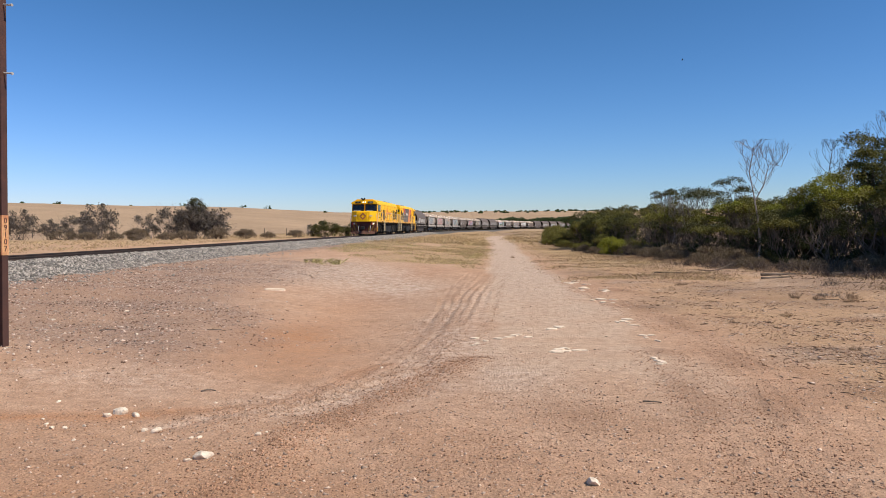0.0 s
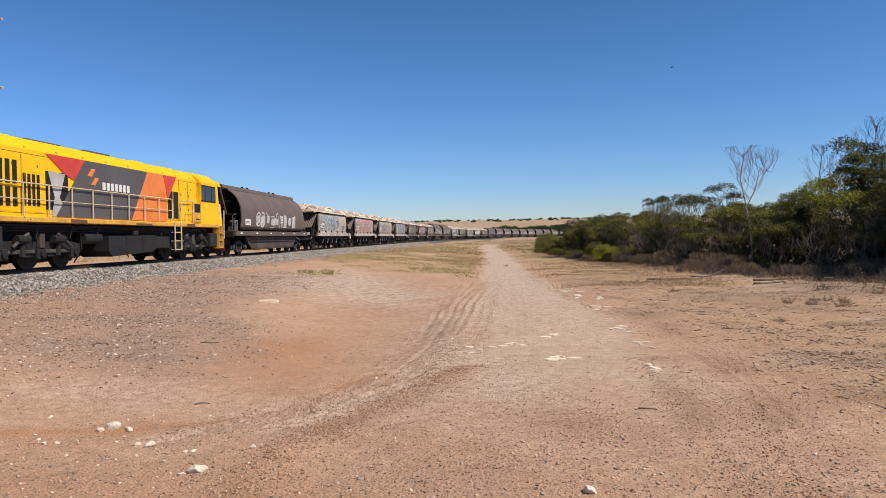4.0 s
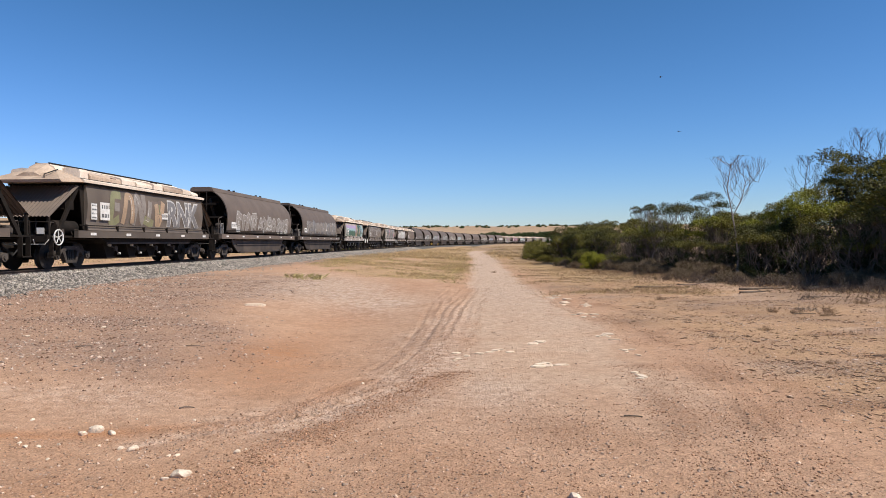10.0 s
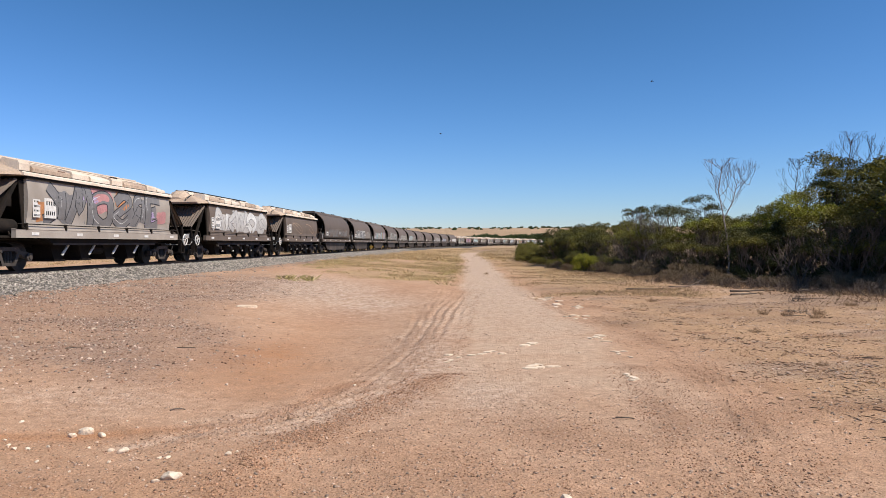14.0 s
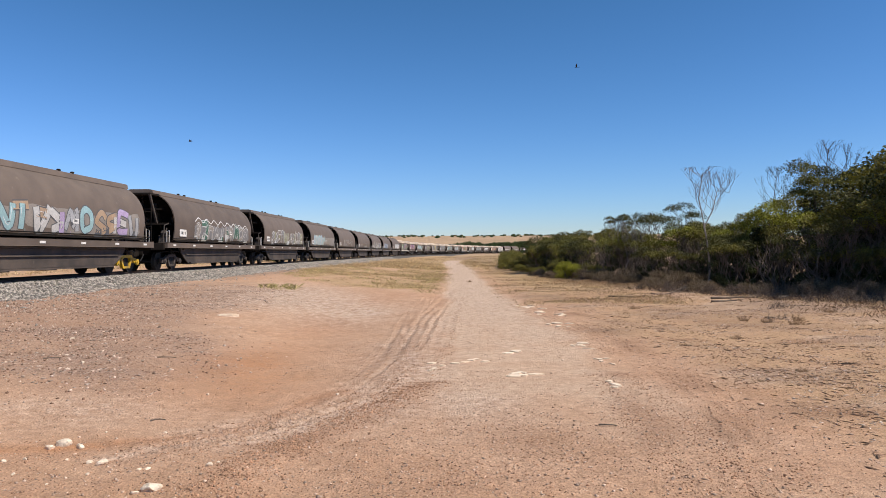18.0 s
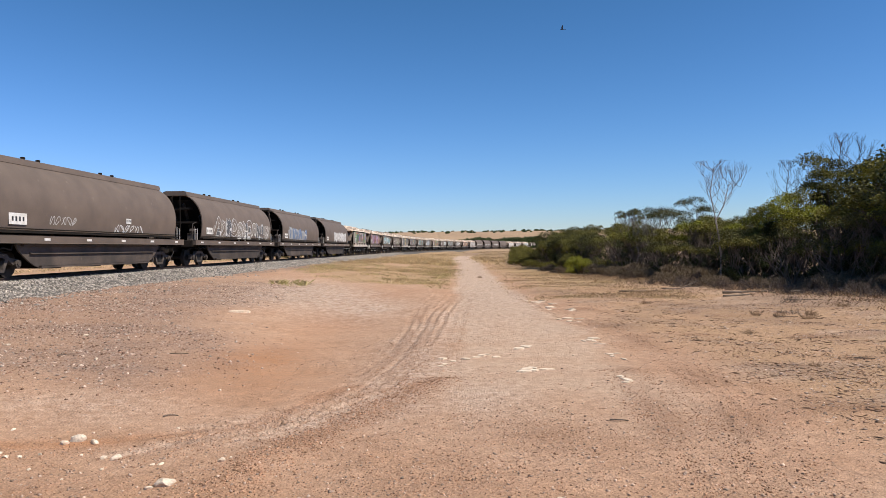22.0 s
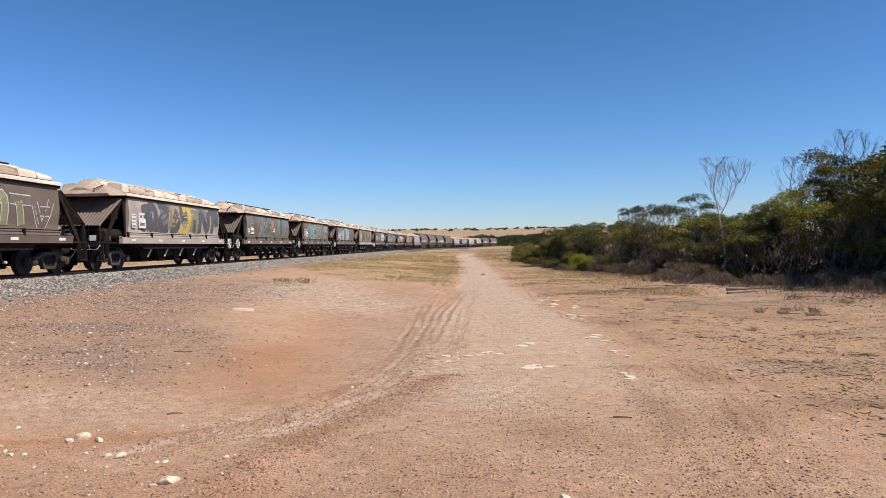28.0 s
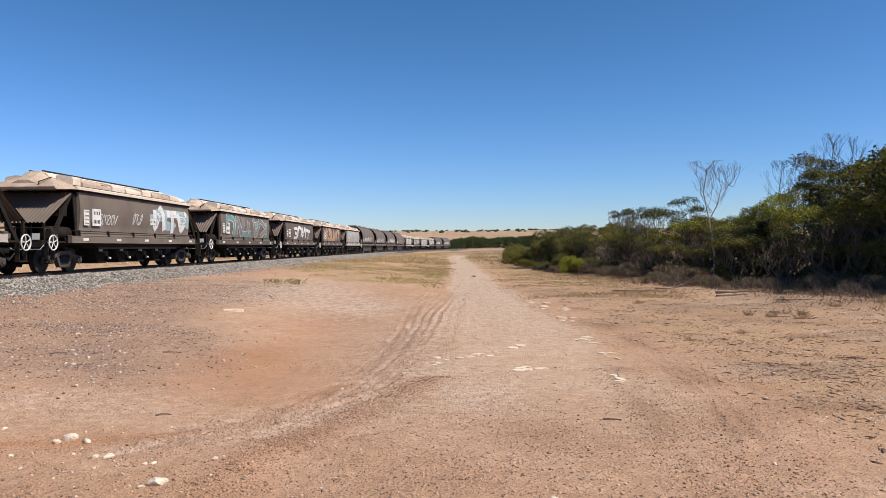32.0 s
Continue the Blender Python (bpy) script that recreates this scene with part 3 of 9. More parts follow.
def build_ground():
    gx = graded(-4600, 4600, -2.8, 3.5, 0.04, 1.04)
    gy = graded(-4600, 4600, 2.5, 20, 0.08, 1.04)
    X, Y = np.meshgrid(gx, gy)
    Z = ground_z(X, Y)
    nx, ny = len(gx), len(gy)
    idx = np.arange(nx * ny).reshape(ny, nx)
    f = np.stack([idx[:-1, :-1], idx[:-1, 1:], idx[1:, 1:], idx[1:, :-1]], -1).reshape(-1, 4)
    me = np_mesh("ground", np.stack([X, Y, Z], -1).reshape(-1, 3), f, M_SOIL)
    me.polygons.foreach_set("use_smooth", [True] * len(me.polygons))
    d, r = side_of(X, Y), np.hypot(X, Y)
    wob = rough(X, Y, 0.5, 6)
    near = r < 60
    road = 1 - smooth01(0.75, 1.35, np.abs(X - road_mid(Y) - 0.15 * wob) / road_half(Y))
    road *= (1 - smooth01(118, 135, Y)) * (0.15 + 0.85 * smooth01(5.2, 8.5, Y + 0.8 * wob))
    edge = [(-4.6, 5.5), (-3.47, 5.68), (-2.44, 5.96), (-1.94, 6.2), (-1.45, 7.0), (-1.0, 8.3)]
    orange = 0.8 * blob(X + 0.3 * wob, Y, -2.6, 10.6, 0.9, 1.9) + 0.75 * blob(X + 0.3 * wob, Y, -2.35, 16.0, 1.1, 2.6) + 0.8 * blob(X + 0.4 * wob, Y, -1.6, 22.5, 1.1, 3.2) + 0.4 * blob(X + 0.4 * wob, Y, -2.0, 8.0, 0.8, 1.1)
    orange = orange + 0.75 * band(X + 0.1 * wob, Y, edge, 0.14) + 0.35 * blob(X, Y, -2.2, 3.9, 2.4, 0.8) * near
    grey = smooth01(0.0, 2.4, (-X - 1.9 - 0.10 * (Y - 8)) + 0.7 * wob) * smooth01(6.4, 9.0, Y + 0.05 * X + 0.7 * wob) * (1 - smooth01(24, 32, Y)) * smooth01(-1, 1, d)
    grey = np.maximum(grey, 0.9 * smooth01(2.2, 2.9, d) * (1 - smooth01(3.6, 5.2, d + 0.8 * wob)) * (r < 80))
    grey = grey * np.clip(0.78 + 0.25 * rough(X, Y, 0.5, 2.2, 11), 0.45, 1)
    pale = blob(X + 0.25 * (Y - 24) + 0.5 * wob, Y, -4.2, 22.5, 2.6, 6.0) * 1.1 + 0.5 * blob(X + 0.3 * wob, Y, -1.9, 19.0, 0.8, 2.5)
    pale = np.maximum(pale, 0.6 * blob(X + 0.2 * wob, Y, 0.45, 7.3, 0.55, 0.9))
    pale = np.maximum(pale, 0.6 * band(X + 0.06 * wob, Y, [(-2.4, 5.55), (-1.5, 6.3), (-0.9, 6.8), (-0.45, 7.6), (0.0, 9.5)], 0.13))
    pale = np.maximum(pale, 0.75 * band(X + 0.15 * wob, Y, [(-1.6, 6.4), (-0.75, 7.2), (-0.3, 9.0), (0.0, 12.5), (0.4, 17)], 0.6))
    pale = np.maximum(pale, 0.45 * blob(X + 0.4 * wob, Y, -3.7, 7.2, 1.5, 0.7))
    pale = np.maximum(pale, 0.75 * road * smooth01(7, 24, Y + wob))
    pale = np.maximum(pale, 0.5 * smooth01(0.1, 0.8, rough(X, Y, 0.5, 4, 8)) * smooth01(3.2, 4.4, X) * near)
    coarse = 0.55 * band(X + 0.1 * wob, Y, BERM, 0.24) + 0.55 * blob(X, Y, 0.35, 4.6, 1.9, 1.0) + 0.5 * blob(X, Y, -2.6, 4.3, 1.6, 0.55)
    coarse = coarse + 0.45 * band(X + 0.12 * wob, Y, [(2.35, 4.2), (2.63, 5.5), (3.0, 7.0), (3.3, 9.0), (3.65, 13.5)], 0.3) + 0.55 * band(X + 0.1 * wob, Y, RUTS[4], 0.2)
    coarse = coarse + 0.4 * blob(X, Y, 0.9, 5.9, 0.35, 0.5) + 0.4 * sum(band(X, Y, p, 0.09) for p in RUTS[:2])
    coarse = np.maximum(coarse, 0.6 * smooth01(0.1, 0.8, rough(X, Y, 0.4, 1.4, 6)) * smooth01(2.6, 3.4, X - 0.02 * Y) * near) * near * np.clip(0.75 + 0.6 * rough(X, Y, 0.4, 1.5, 3), 0.15, 1.3)
    gold = smooth01(3.2, 4.6, X + 0.4 * wob) * near
    straw = verge_mask(X, Y) * (0.7 + 0.3 * rough(X, Y, 0.8, 5, 9))
    straw = np.maximum(straw, smooth01(1.2, 2.6, X - road_mid(Y) - road_half(Y) + 0.9 * wob) * smooth01(22, 32, Y + wob) * (0.75 + 0.3 * wob) * (r < 300))
    straw = np.maximum(straw, 0.85 * smooth01(55, 80, Y) * (1 - road) * (r < 300) * (d > 2.5))
    straw = np.maximum(straw, smooth01(5.0, 9.5, -d + wob) * (r < 400) * (0.25 + 0.5 * smooth01(50, 90, r)))
    # foot of the scrub: real litter, darkened further as painted shade
    litter = smooth01(0.0, 3.0, X - np.interp(Y, [0, 15, 22, 28, 39, 60], [12.2, 10.2, 8.8, 8.2, 6.8, 6.4]) + 0.9 * wob) * smooth01(8, 14, Y) * (r < 200)
    litter = np.maximum(litter, 0.9 * smooth01(0.3, 1.6, X - road_mid(Y) - road_half(Y) + 0.6 * wob) * smooth01(-0.1, 0.9, rough(X, Y, 0.5, 9, 5)) * (r < 60))
    field = np.maximum(smooth01(150, 260, r), smooth01(12, 30, -d) * smooth01(60, 120, r))
    for name, a in (("road", road), ("orange", orange), ("grey", grey), ("pale", pale), ("coarse", coarse), ("gold", gold), ("straw", straw), ("litter", litter), ("field", field)):
        me.attributes.new(name, "FLOAT", "POINT").data.foreach_set("value", np.clip(a, 0, 1).astype(np.float32).ravel())
    return tagged(new("ground", me), "dry pinkish-tan earth with a rutted dirt road and stubble paddocks", "ground", kind="structure")


build_ground()

# ---- ballast bed, rails, sleepers ----
BED = [(-3.0, 0.1), (-2.75, 0.27), (-1.4, RAIL - 0.13), (-0.66, RAIL - 0.1), (-0.46, RAIL - 0.13), (0.46, RAIL - 0.13), (0.66, RAIL - 0.1), (1.4, RAIL - 0.13), (2.75, 0.27), (3.0, 0.1)]


def along(profile, ss, closed=False):
    """Vertices and faces of an outline (side, z) carried along the line."""
    v, n = [], len(profile)
    for s in ss:
        for d, z in profile:
            x, y, _ = line_at(s, d)
            v.append((float(x), float(y), z))
    m = n if closed else n - 1
    return v, [(i * n + j, i * n + (j + 1) % n, (i + 1) * n + (j + 1) % n, (i + 1) * n + j) for i in range(len(ss) - 1) for j in range(m)]


S_STEPS = np.concatenate([np.arange(-760, -30, 20), np.arange(-30, 130, 1.0), np.arange(130, 500, 5), np.arange(500, 1260, 10)])
bed_v, bed_f = along(BED, S_STEPS)
bed_v = [(x, y, z + (0.03 * math.sin(x * 3.1 + y * 2.3) * math.sin(y * 1.3) if z > 0.15 else 0)) for x, y, z in bed_v]
track = thing("railway_track", "single narrow-gauge track of dark rails on grey crushed-stone ballast", "railway track", kind="structure")
part("ballast", Mesh().add(bed_v, bed_f), M_BALLAST, track, "grey crushed-stone ballast")
for side in (0.565, -0.565):
    prof = [(side - 0.065, RAIL - 0.13), (side - 0.065, RAIL - 0.115), (side - 0.012, RAIL - 0.1), (side - 0.012, RAIL - 0.035), (side - 0.034, RAIL - 0.028), (side - 0.034, RAIL), (side + 0.034, RAIL), (side + 0.034, RAIL - 0.028), (side + 0.012, RAIL - 0.035), (side + 0.012, RAIL - 0.1), (side + 0.065, RAIL - 0.115), (side + 0.065, RAIL - 0.13)]
    part("rail", Mesh().add(*along(prof, S_STEPS, True)), M_RAILSIDE, track, "brown rusted rail with a worn head")


def build_sleepers():
    """Sleepers bedded in the stone, each a piece of the track."""
    me = Mesh().prism([(-1.0, 0), (-1.0, 0.05), (-0.94, 0.11), (0.94, 0.11), (1.0, 0.05), (1.0, 0)], -0.11, 0.11, "x").mesh("sleeper", M_SLEEPER)
    for i in range(170):
        ob = part("sleeper", me, None, track)
        ob.matrix_basis = line_pose(6.0 + 0.7 * i, RAIL - 0.235)


build_sleepers()


def scatter(n, size_lo, size_hi, place, seed, flat=0.75, long=1.25):
    """n angular stones (eight faces each) set by place(rng, n) -> x, y, z."""
    g = np.random.default_rng(seed)
    x, y, z = place(g, n)
    n = len(x)
    k = size_lo * (size_hi / size_lo) ** (g.random(n) ** 1.8)
    base = np.array([(1, 0, 0), (-1, 0, 0), (0, 1, 0), (0, -1, 0), (0, 0, 1), (0, 0, -1)], float)
    v = base[None] * (0.6 + 0.8 * g.random((n, 6, 1))) + g.normal(0, 0.22, (n, 6, 3))
    a, c = g.random(n) * 6.28, g.normal(0, 0.5, n)
    ca, sa, cc, sc = np.cos(a)[:, None], np.sin(a)[:, None], np.cos(c)[:, None], np.sin(c)[:, None]
    vx, vy, vz = v[..., 0] * long, v[..., 1], v[..., 2] * flat
    vy, vz = vy * cc - vz * sc, vy * sc + vz * cc
    vx, vy = vx * ca - vy * sa, vx * sa + vy * ca
    v = np.stack([vx, vy, vz], -1) * (k / 2)[:, None, None]
    v += np.stack([x, y, z + k * 0.12], -1)[:, None]
    f = np.array([(0, 2, 4), (2, 1, 4), (1, 3, 4), (3, 0, 4), (2, 0, 5), (1, 2, 5), (3, 1, 5), (0, 3, 5)])
    return v.reshape(-1, 3), (f[None] + 6 * np.arange(n)[:, None, None]).reshape(-1, 3)


def ballast_spots(g, n):
    s = 8 + 130 * g.random(n) ** 1.6
    d = np.where(g.random(n) < 0.8, 0.75 + 2.1 * g.random(n), -2.6 + 3.3 * g.random(n))
    d = d + np.where(g.random(n) < 0.13, g.exponential(0.75, n), 0) * (d > 2)
    x, y, _ = line_at(s, d)
    z = np.interp(d, [p[0] for p in BED], [p[1] for p in BED])
    return x, y, np.maximum(np.where(np.abs(d) < 3, z, 0.24), ground_z(x, y))


tagged(new("ballast_stones", np_mesh("ballast_stones", *scatter(72000, 0.04, 0.1, ballast_spots, 3), M_STONE)), "loose angular grey ballast stones on the bed's shoulder", "ballast", kind="stuff")


def looseness(x, y):
    """Where loose grit gathers on the dirt."""
    k = band(x, y, BERM, 0.3) + 0.9 * blob(x, y, 0.35, 4.6, 2.0, 1.1) + band(x, y, RUTS[3], 0.3) + 0.8 * band(x, y, RUTS[4], 0.22) + 0.8 * blob(x, y, -2.6, 4.7, 1.8, 0.9) + 0.7 * blob(x, y, 0.9, 5.9, 0.4, 0.6)
    return np.clip(0.16 + k + 0.55 * np.clip(rough(x, y, 0.4, 2.5, 3) - 0.25, 0, 1) + 0.3 * (x > 3.2), 0, 1)


def pebble_spots(g, n):
    r = 1.5 + 26 * g.random(n) ** 2.0
    a = radians(-40) + radians(78) * g.random(n)
    x, y = r * np.sin(a), r * np.cos(a)
    keep = (side_of(x, y) > 2.6) & (g.random(n) < smooth01(1.5, 4.2, r) * looseness(x, y))
    x, y = x[keep], y[keep]
    return x, y, ground_z(x, y)


def gravel_spots(g, n):
    x, y = -2 - 11 * g.random(n), 5 + 25 * g.random(n) ** 1.1
    keep = (side_of(x, y) > 2.6) & (g.random(n) < np.clip(0.75 + 0.3 * rough(x, y, 0.5, 2.2, 11), 0.3, 1) * smooth01(-0.9, 2.2, -x - 2.6 - 0.10 * (y - 8) + 0.9 * rough(x, y, 0.5, 6)) * smooth01(5.5, 11, y + rough(x, y, 0.5, 6, 2)) * (1 - smooth01(25, 30, y)))
    x, y = x[keep], y[keep]
    return x, y, ground_z(x, y)


def berm_spots(g, n):
    y = 3.7 + 4.8 * g.random(n)
    x = np.interp(y, [b[1] for b in BERM], [b[0] for b in BERM]) + g.normal(0.0, 0.17, n)
    return x, y, ground_z(x, y)


def right_spots(g, n):
    """Clods and litter on the bare dirt past the road."""
    y = 4.5 + 20 * g.random(n) ** 1.4
    x = 2.9 + 0.02 * y + 8 * g.random(n)
    keep = (rough(x, y, 0.5, 4, 5) > 0.1) & (x < 0.7 * y)
    return x[keep], y[keep], ground_z(x[keep], y[keep])


def litter_spots(g, n):
    """Shed bark, twigs and dead leaves, thicker towards the scrub."""
    m = n // 14
    cy = 4.2 + 24 * g.random(m) ** 1.3
    cx = 2.9 + 0.02 * cy + 0.62 * cy * g.random(m)
    spread = 0.06 + 0.3 * g.random(m) ** 2
    k = g.integers(0, m, n)
    x, y = cx[k] + g.normal(0, 1, n) * spread[k] * 1.3, cy[k] + g.normal(0, 1, n) * spread[k]
    keep = (g.random(n) < smooth01(2.9, 4.6, x)) & (x < 0.68 * y + 0.8)
    return x[keep], y[keep], ground_z(x[keep], y[keep])


def drift_spots(g, n):
    """Grit thrown up along the wheel tracks."""
    k = g.integers(0, len(RUTS), n)
    x, y = np.zeros(n), np.zeros(n)
    for i, pts in enumerate(RUTS):
        on = k == i
        py = [p[1] for p in pts]
        yy = py[0] + (min(py[-1], 24) - py[0]) * g.random(on.sum()) ** 1.4
        x[on] = np.interp(yy, py, [p[0] for p in pts]) + 0.22 * np.sign(g.normal(0, 1, on.sum())) + g.normal(0, 0.1, on.sum())
        y[on] = yy
    return x, y, ground_z(x, y)


tagged(new("pale_pebbles", np_mesh("pale_pebbles", *scatter(26000, 0.007, 0.03, pebble_spots, 5), M_PEBBLE)), "scattered pale limestone pebbles on the dirt", "pebbles", kind="stuff")
tagged(new("dark_pebbles", np_mesh("dark_pebbles", *scatter(60000, 0.006, 0.02, pebble_spots, 6), M_DPEBBLE)), "scattered brown laterite grit on the dirt", "pebbles", kind="stuff")
tagged(new("shoulder_gravel", np_mesh("shoulder_gravel", *scatter(26000, 0.018, 0.055, gravel_spots, 8), M_PALEGRAVEL)), "pale and brown gravel strewn on the shoulder", "gravel", kind="stuff")
M_DARKGRIT = mat("dark_grit", (0.3, 0.175, 0.115), 0.9, 0, (0.2, 0.115, 0.075), 3, 0.2, 40, 0.2, 60, 0.5, island=True)
tagged(new("shoulder_grit", np_mesh("shoulder_grit", *scatter(34000, 0.014, 0.045, gravel_spots, 12), M_DARKGRIT)), "dark brown grit strewn on the gravel shoulder", "gravel", kind="stuff")
tagged(new("coarse_grit", np_mesh("coarse_grit", *scatter(14000, 0.007, 0.022, pebble_spots, 13), M_DARKGRIT)), "dark grit scattered over the dirt", "grit", kind="stuff")
tagged(new("wheel_track_grit", np_mesh("wheel_track_grit", *scatter(9000, 0.007, 0.022, drift_spots, 9), M_DPEBBLE)), "brown grit thrown up beside the wheel tracks", "grit", kind="stuff")
tagged(new("berm_gravel", np_mesh("berm_gravel", *scatter(4200, 0.008, 0.024, berm_spots, 10), M_DPEBBLE)), "brown gravel piled along a wheel berm", "gravel", kind="stuff")
M_CHIP = mat("shed_bark_chips", (0.3, 0.19, 0.125), 0.95, 0, (0.2, 0.125, 0.085), 3, 0.2, 40, 0, 60, 0.5, island=True, spec=0.1)
tagged(new("bark_litter", np_mesh("bark_litter", *scatter(15000, 0.01, 0.034, litter_spots, 14, 0.35, 3.4), M_CHIP)), "brown shed bark and twig litter on the dirt", "litter", kind="stuff")
tagged(new("pale_chips", np_mesh("pale_chips", *scatter(11000, 0.01, 0.03, litter_spots, 15, 0.4, 2.4), M_PALEGRAVEL)), "pale straw chips and stone flakes on the dirt", "litter", kind="stuff")
tagged(new("dirt_clods", np_mesh("dirt_clods", *scatter(9000, 0.01, 0.035, right_spots, 11), M_DPEBBLE)), "brown clods and litter on the bare dirt", "clods", kind="stuff")

# ---- rocks lying on the dirt ----
def rock(x, y, size, seed, label):
    g = random.Random(seed)
    bm = bmesh.new()
    bmesh.ops.create_icosphere(bm, subdivisions=2, radius=0.5)
    cuts = [(Vector((g.gauss(0, 1), g.gauss(0, 1), g.gauss(0.3, 0.8))).normalized(), g.uniform(0.26, 0.42)) for _ in range(7)]
    for v in bm.verts:
        for nrm, off in cuts:       # broken flat faces
            over = v.co.dot(nrm) - off
            if over > 0:
                v.co -= nrm * over
        k = 1 + 0.2 * noise.noise(v.co * 2.4 + Vector((seed * 3.1, 0, 0))) + 0.14 * noise.noise(v.co * 6 + Vector((0, seed, 0)))
        v.co = Vector((v.co.x * 1.3, v.co.y * 0.95, v.co.z * 0.7)) * k * size
    me = bpy.data.meshes.new("rock")
    bm.to_mesh(me)
    bm.free()
    me.materials.append(M_ROCK)
    ob = new("rock", me)
    ob.matrix_basis = pose(x, y, float(ground_z(x, y)) + size * 0.16, 0, 0, g.uniform(0, 360))
    return tagged(ob, label, "rock", "pale rocks on the dirt")


ROCKS = [(-2.9, 5.9, 0.17), (-2.96, 5.8, 0.1), (-2.74, 5.84, 0.1), (-2.38, 5.43, 0.12), (-2.49, 5.46, 0.08), (-2.37, 5.16, 0.05), (-1.77, 4.76, 0.17), (-2.03, 5.22, 0.05), (-1.97, 5.22, 0.06), (-1.53, 5.24, 0.08),
         (-1.49, 5.32, 0.05), (-2.23, 6.32, 0.05), (-2.74, 6.32, 0.04), (-3.21, 5.42, 0.07), (-3.12, 5.44, 0.06), (-3.01, 5.53, 0.05), (-2.88, 5.14, 0.05), (-2.7, 5.54, 0.04), (-2.54, 4.93, 0.04), (-3.6, 6.19, 0.06),
         (-4.64, 9.97, 0.1), (-5.78, 12.05, 0.1), (-0.92, 8.05, 0.06), (0.79, 4.25, 0.13), (-3.3, 5.5, 0.05), (-6.4, 10.9, 0.1), (-1.86, 4.72, 0.07), (-3.4, 5.62, 0.04), (0.78, 6.9, 0.03), (2.05, 10.1, 0.05)]
for i, (x, y, s) in enumerate(ROCKS):
    rock(x, y, s * 0.66, i + 1, "pale buff limestone rock lying on the dirt" if s > 0.1 else "small pale limestone chunk on the dirt")


def slab(x, y, lx, ly, rz, name, label, cat, m, h=0.02):
    """A low flat piece lying on the ground."""
    g = random.Random(int(x * 97 + y * 31))
    n = 11
    ring = [((lx / 2) * math.cos(6.283 * i / n) * g.uniform(0.75, 1.1), (ly / 2) * math.sin(6.283 * i / n) * g.uniform(0.75, 1.1)) for i in range(n)]
    mb = Mesh().prism([(a * 1.0, b * 1.0) for a, b in ring], -0.03, h * 0.5, "z").prism([(a * 0.82, b * 0.8) for a, b in ring], h * 0.5, h, "z")
    ob = part(name, mb, m, None, label)
    ob.matrix_basis = pose(x, y, float(ground_z(x, y)), 0, 0, rz)
    return tagged(ob, "", cat)


slab(-4.42, 16.6, 0.62, 0.34, 8, "flat_stone", "flat pale stone slab bedded in the gravel", "stone", M_ROCK, 0.03)
outcrop = random.Random(5)
for x, y, a in [(1.48, 10.99, 0.3), (1.23, 8.99, 0.34), (2.7, 11.54, 0.3), (2.64, 10.0, 0.2), (2.16, 8.11, 0.24), (2.86, 14.97, 0.35), (2.99, 19.84, 0.5), (3.09, 17.97, 0.4), (3.42, 16.71, 0.4), (0.7, 10.04, 0.25), (0.25, 9.55, 0.2)]:
    for _ in range(5):       # a worn outcrop, broken into pieces
        slab(x + outcrop.gauss(0, a * 0.36), y + outcrop.gauss(0, a * 0.7), a * outcrop.uniform(0.25, 0.7), a * outcrop.uniform(0.3, 0.8), outcrop.uniform(0, 180), "bedded_stone", "pale limestone outcrop worn flush with the road", "stone", M_ROCK, 0.012)
stick_spots = [(-5.15, 10.15, 0.22, 30), (-3.75, 10.7, 0.3, -12), (-2.45, 6.75, 0.14, 10), (1.65, 6.15, 0.16, -15), (5.9, 9.5, 0.25, -20), (7.4, 14.5, 0.5, 10), (9.4, 17.6, 0.9, -12)]
for i, (x, y, ln, rz) in enumerate(stick_spots):
    g = random.Random(i)
    ob = part("stick", Mesh().tube([(-ln / 2, 0, 0), (-ln / 6, g.uniform(-0.02, 0.02), 0.006), (ln / 5, g.uniform(-0.02, 0.02), 0.004), (ln / 2, 0, 0.0)], 0.009, 5, 0, 0.005), M_BARK, None)
    ob.matrix_basis = pose(x, y, float(ground_z(x, y)) + 0.015, 0, 0, rz)
    tagged(ob, "dry grey-brown stick lying on the dirt", "stick", "fallen sticks")

# ---- steel pole beside the line ----
POLE = (-5.77, 8.75)
pole = thing("telegraph_pole", "brown steel pole with step pegs and an ochre band", "pole")
pz = float(ground_z(*POLE)) - 0.05
pole.matrix_basis = pose(POLE[0], POLE[1], pz, 0, 0.9, -8)
part("column", Mesh().box(-0.075, 0.015, -0.012, 0.012, 0, 7.5).box(0.015, 0.03, -0.05, 0.05, 0, 7.5, 0.004).box(-0.09, -0.075, -0.05, 0.05, 2.4, 7.5, 0.004), M_POST, pole)
part("base_channel", Mesh().box(-0.15, -0.137, -0.07, 0.07, 0, 3.15, 0.003).box(-0.137, -0.09, -0.075, -0.062, 0, 3.15).box(-0.137, -0.09, 0.062, 0.075, 0, 3.15), M_POST, pole, "lower stiffening channel")
part("ochre_band", Mesh().box(0.031, 0.034, -0.052, 0.052, 1.2, 1.7).box(0.012, 0.034, -0.0535, -0.0512, 1.2, 1.7), M_SIGNOCHRE, pole, "faded ochre painted band")
for i, ch in enumerate("09107"):
    zz = 1.63 - 0.088 * i
    ob = part("numeral", text_mesh("numeral", ch, 0.105, M_POST), None, pole, "dark stencilled numeral")
    ob.matrix_basis = pose(0.0365, 0.0, zz, 0, 0, 90)
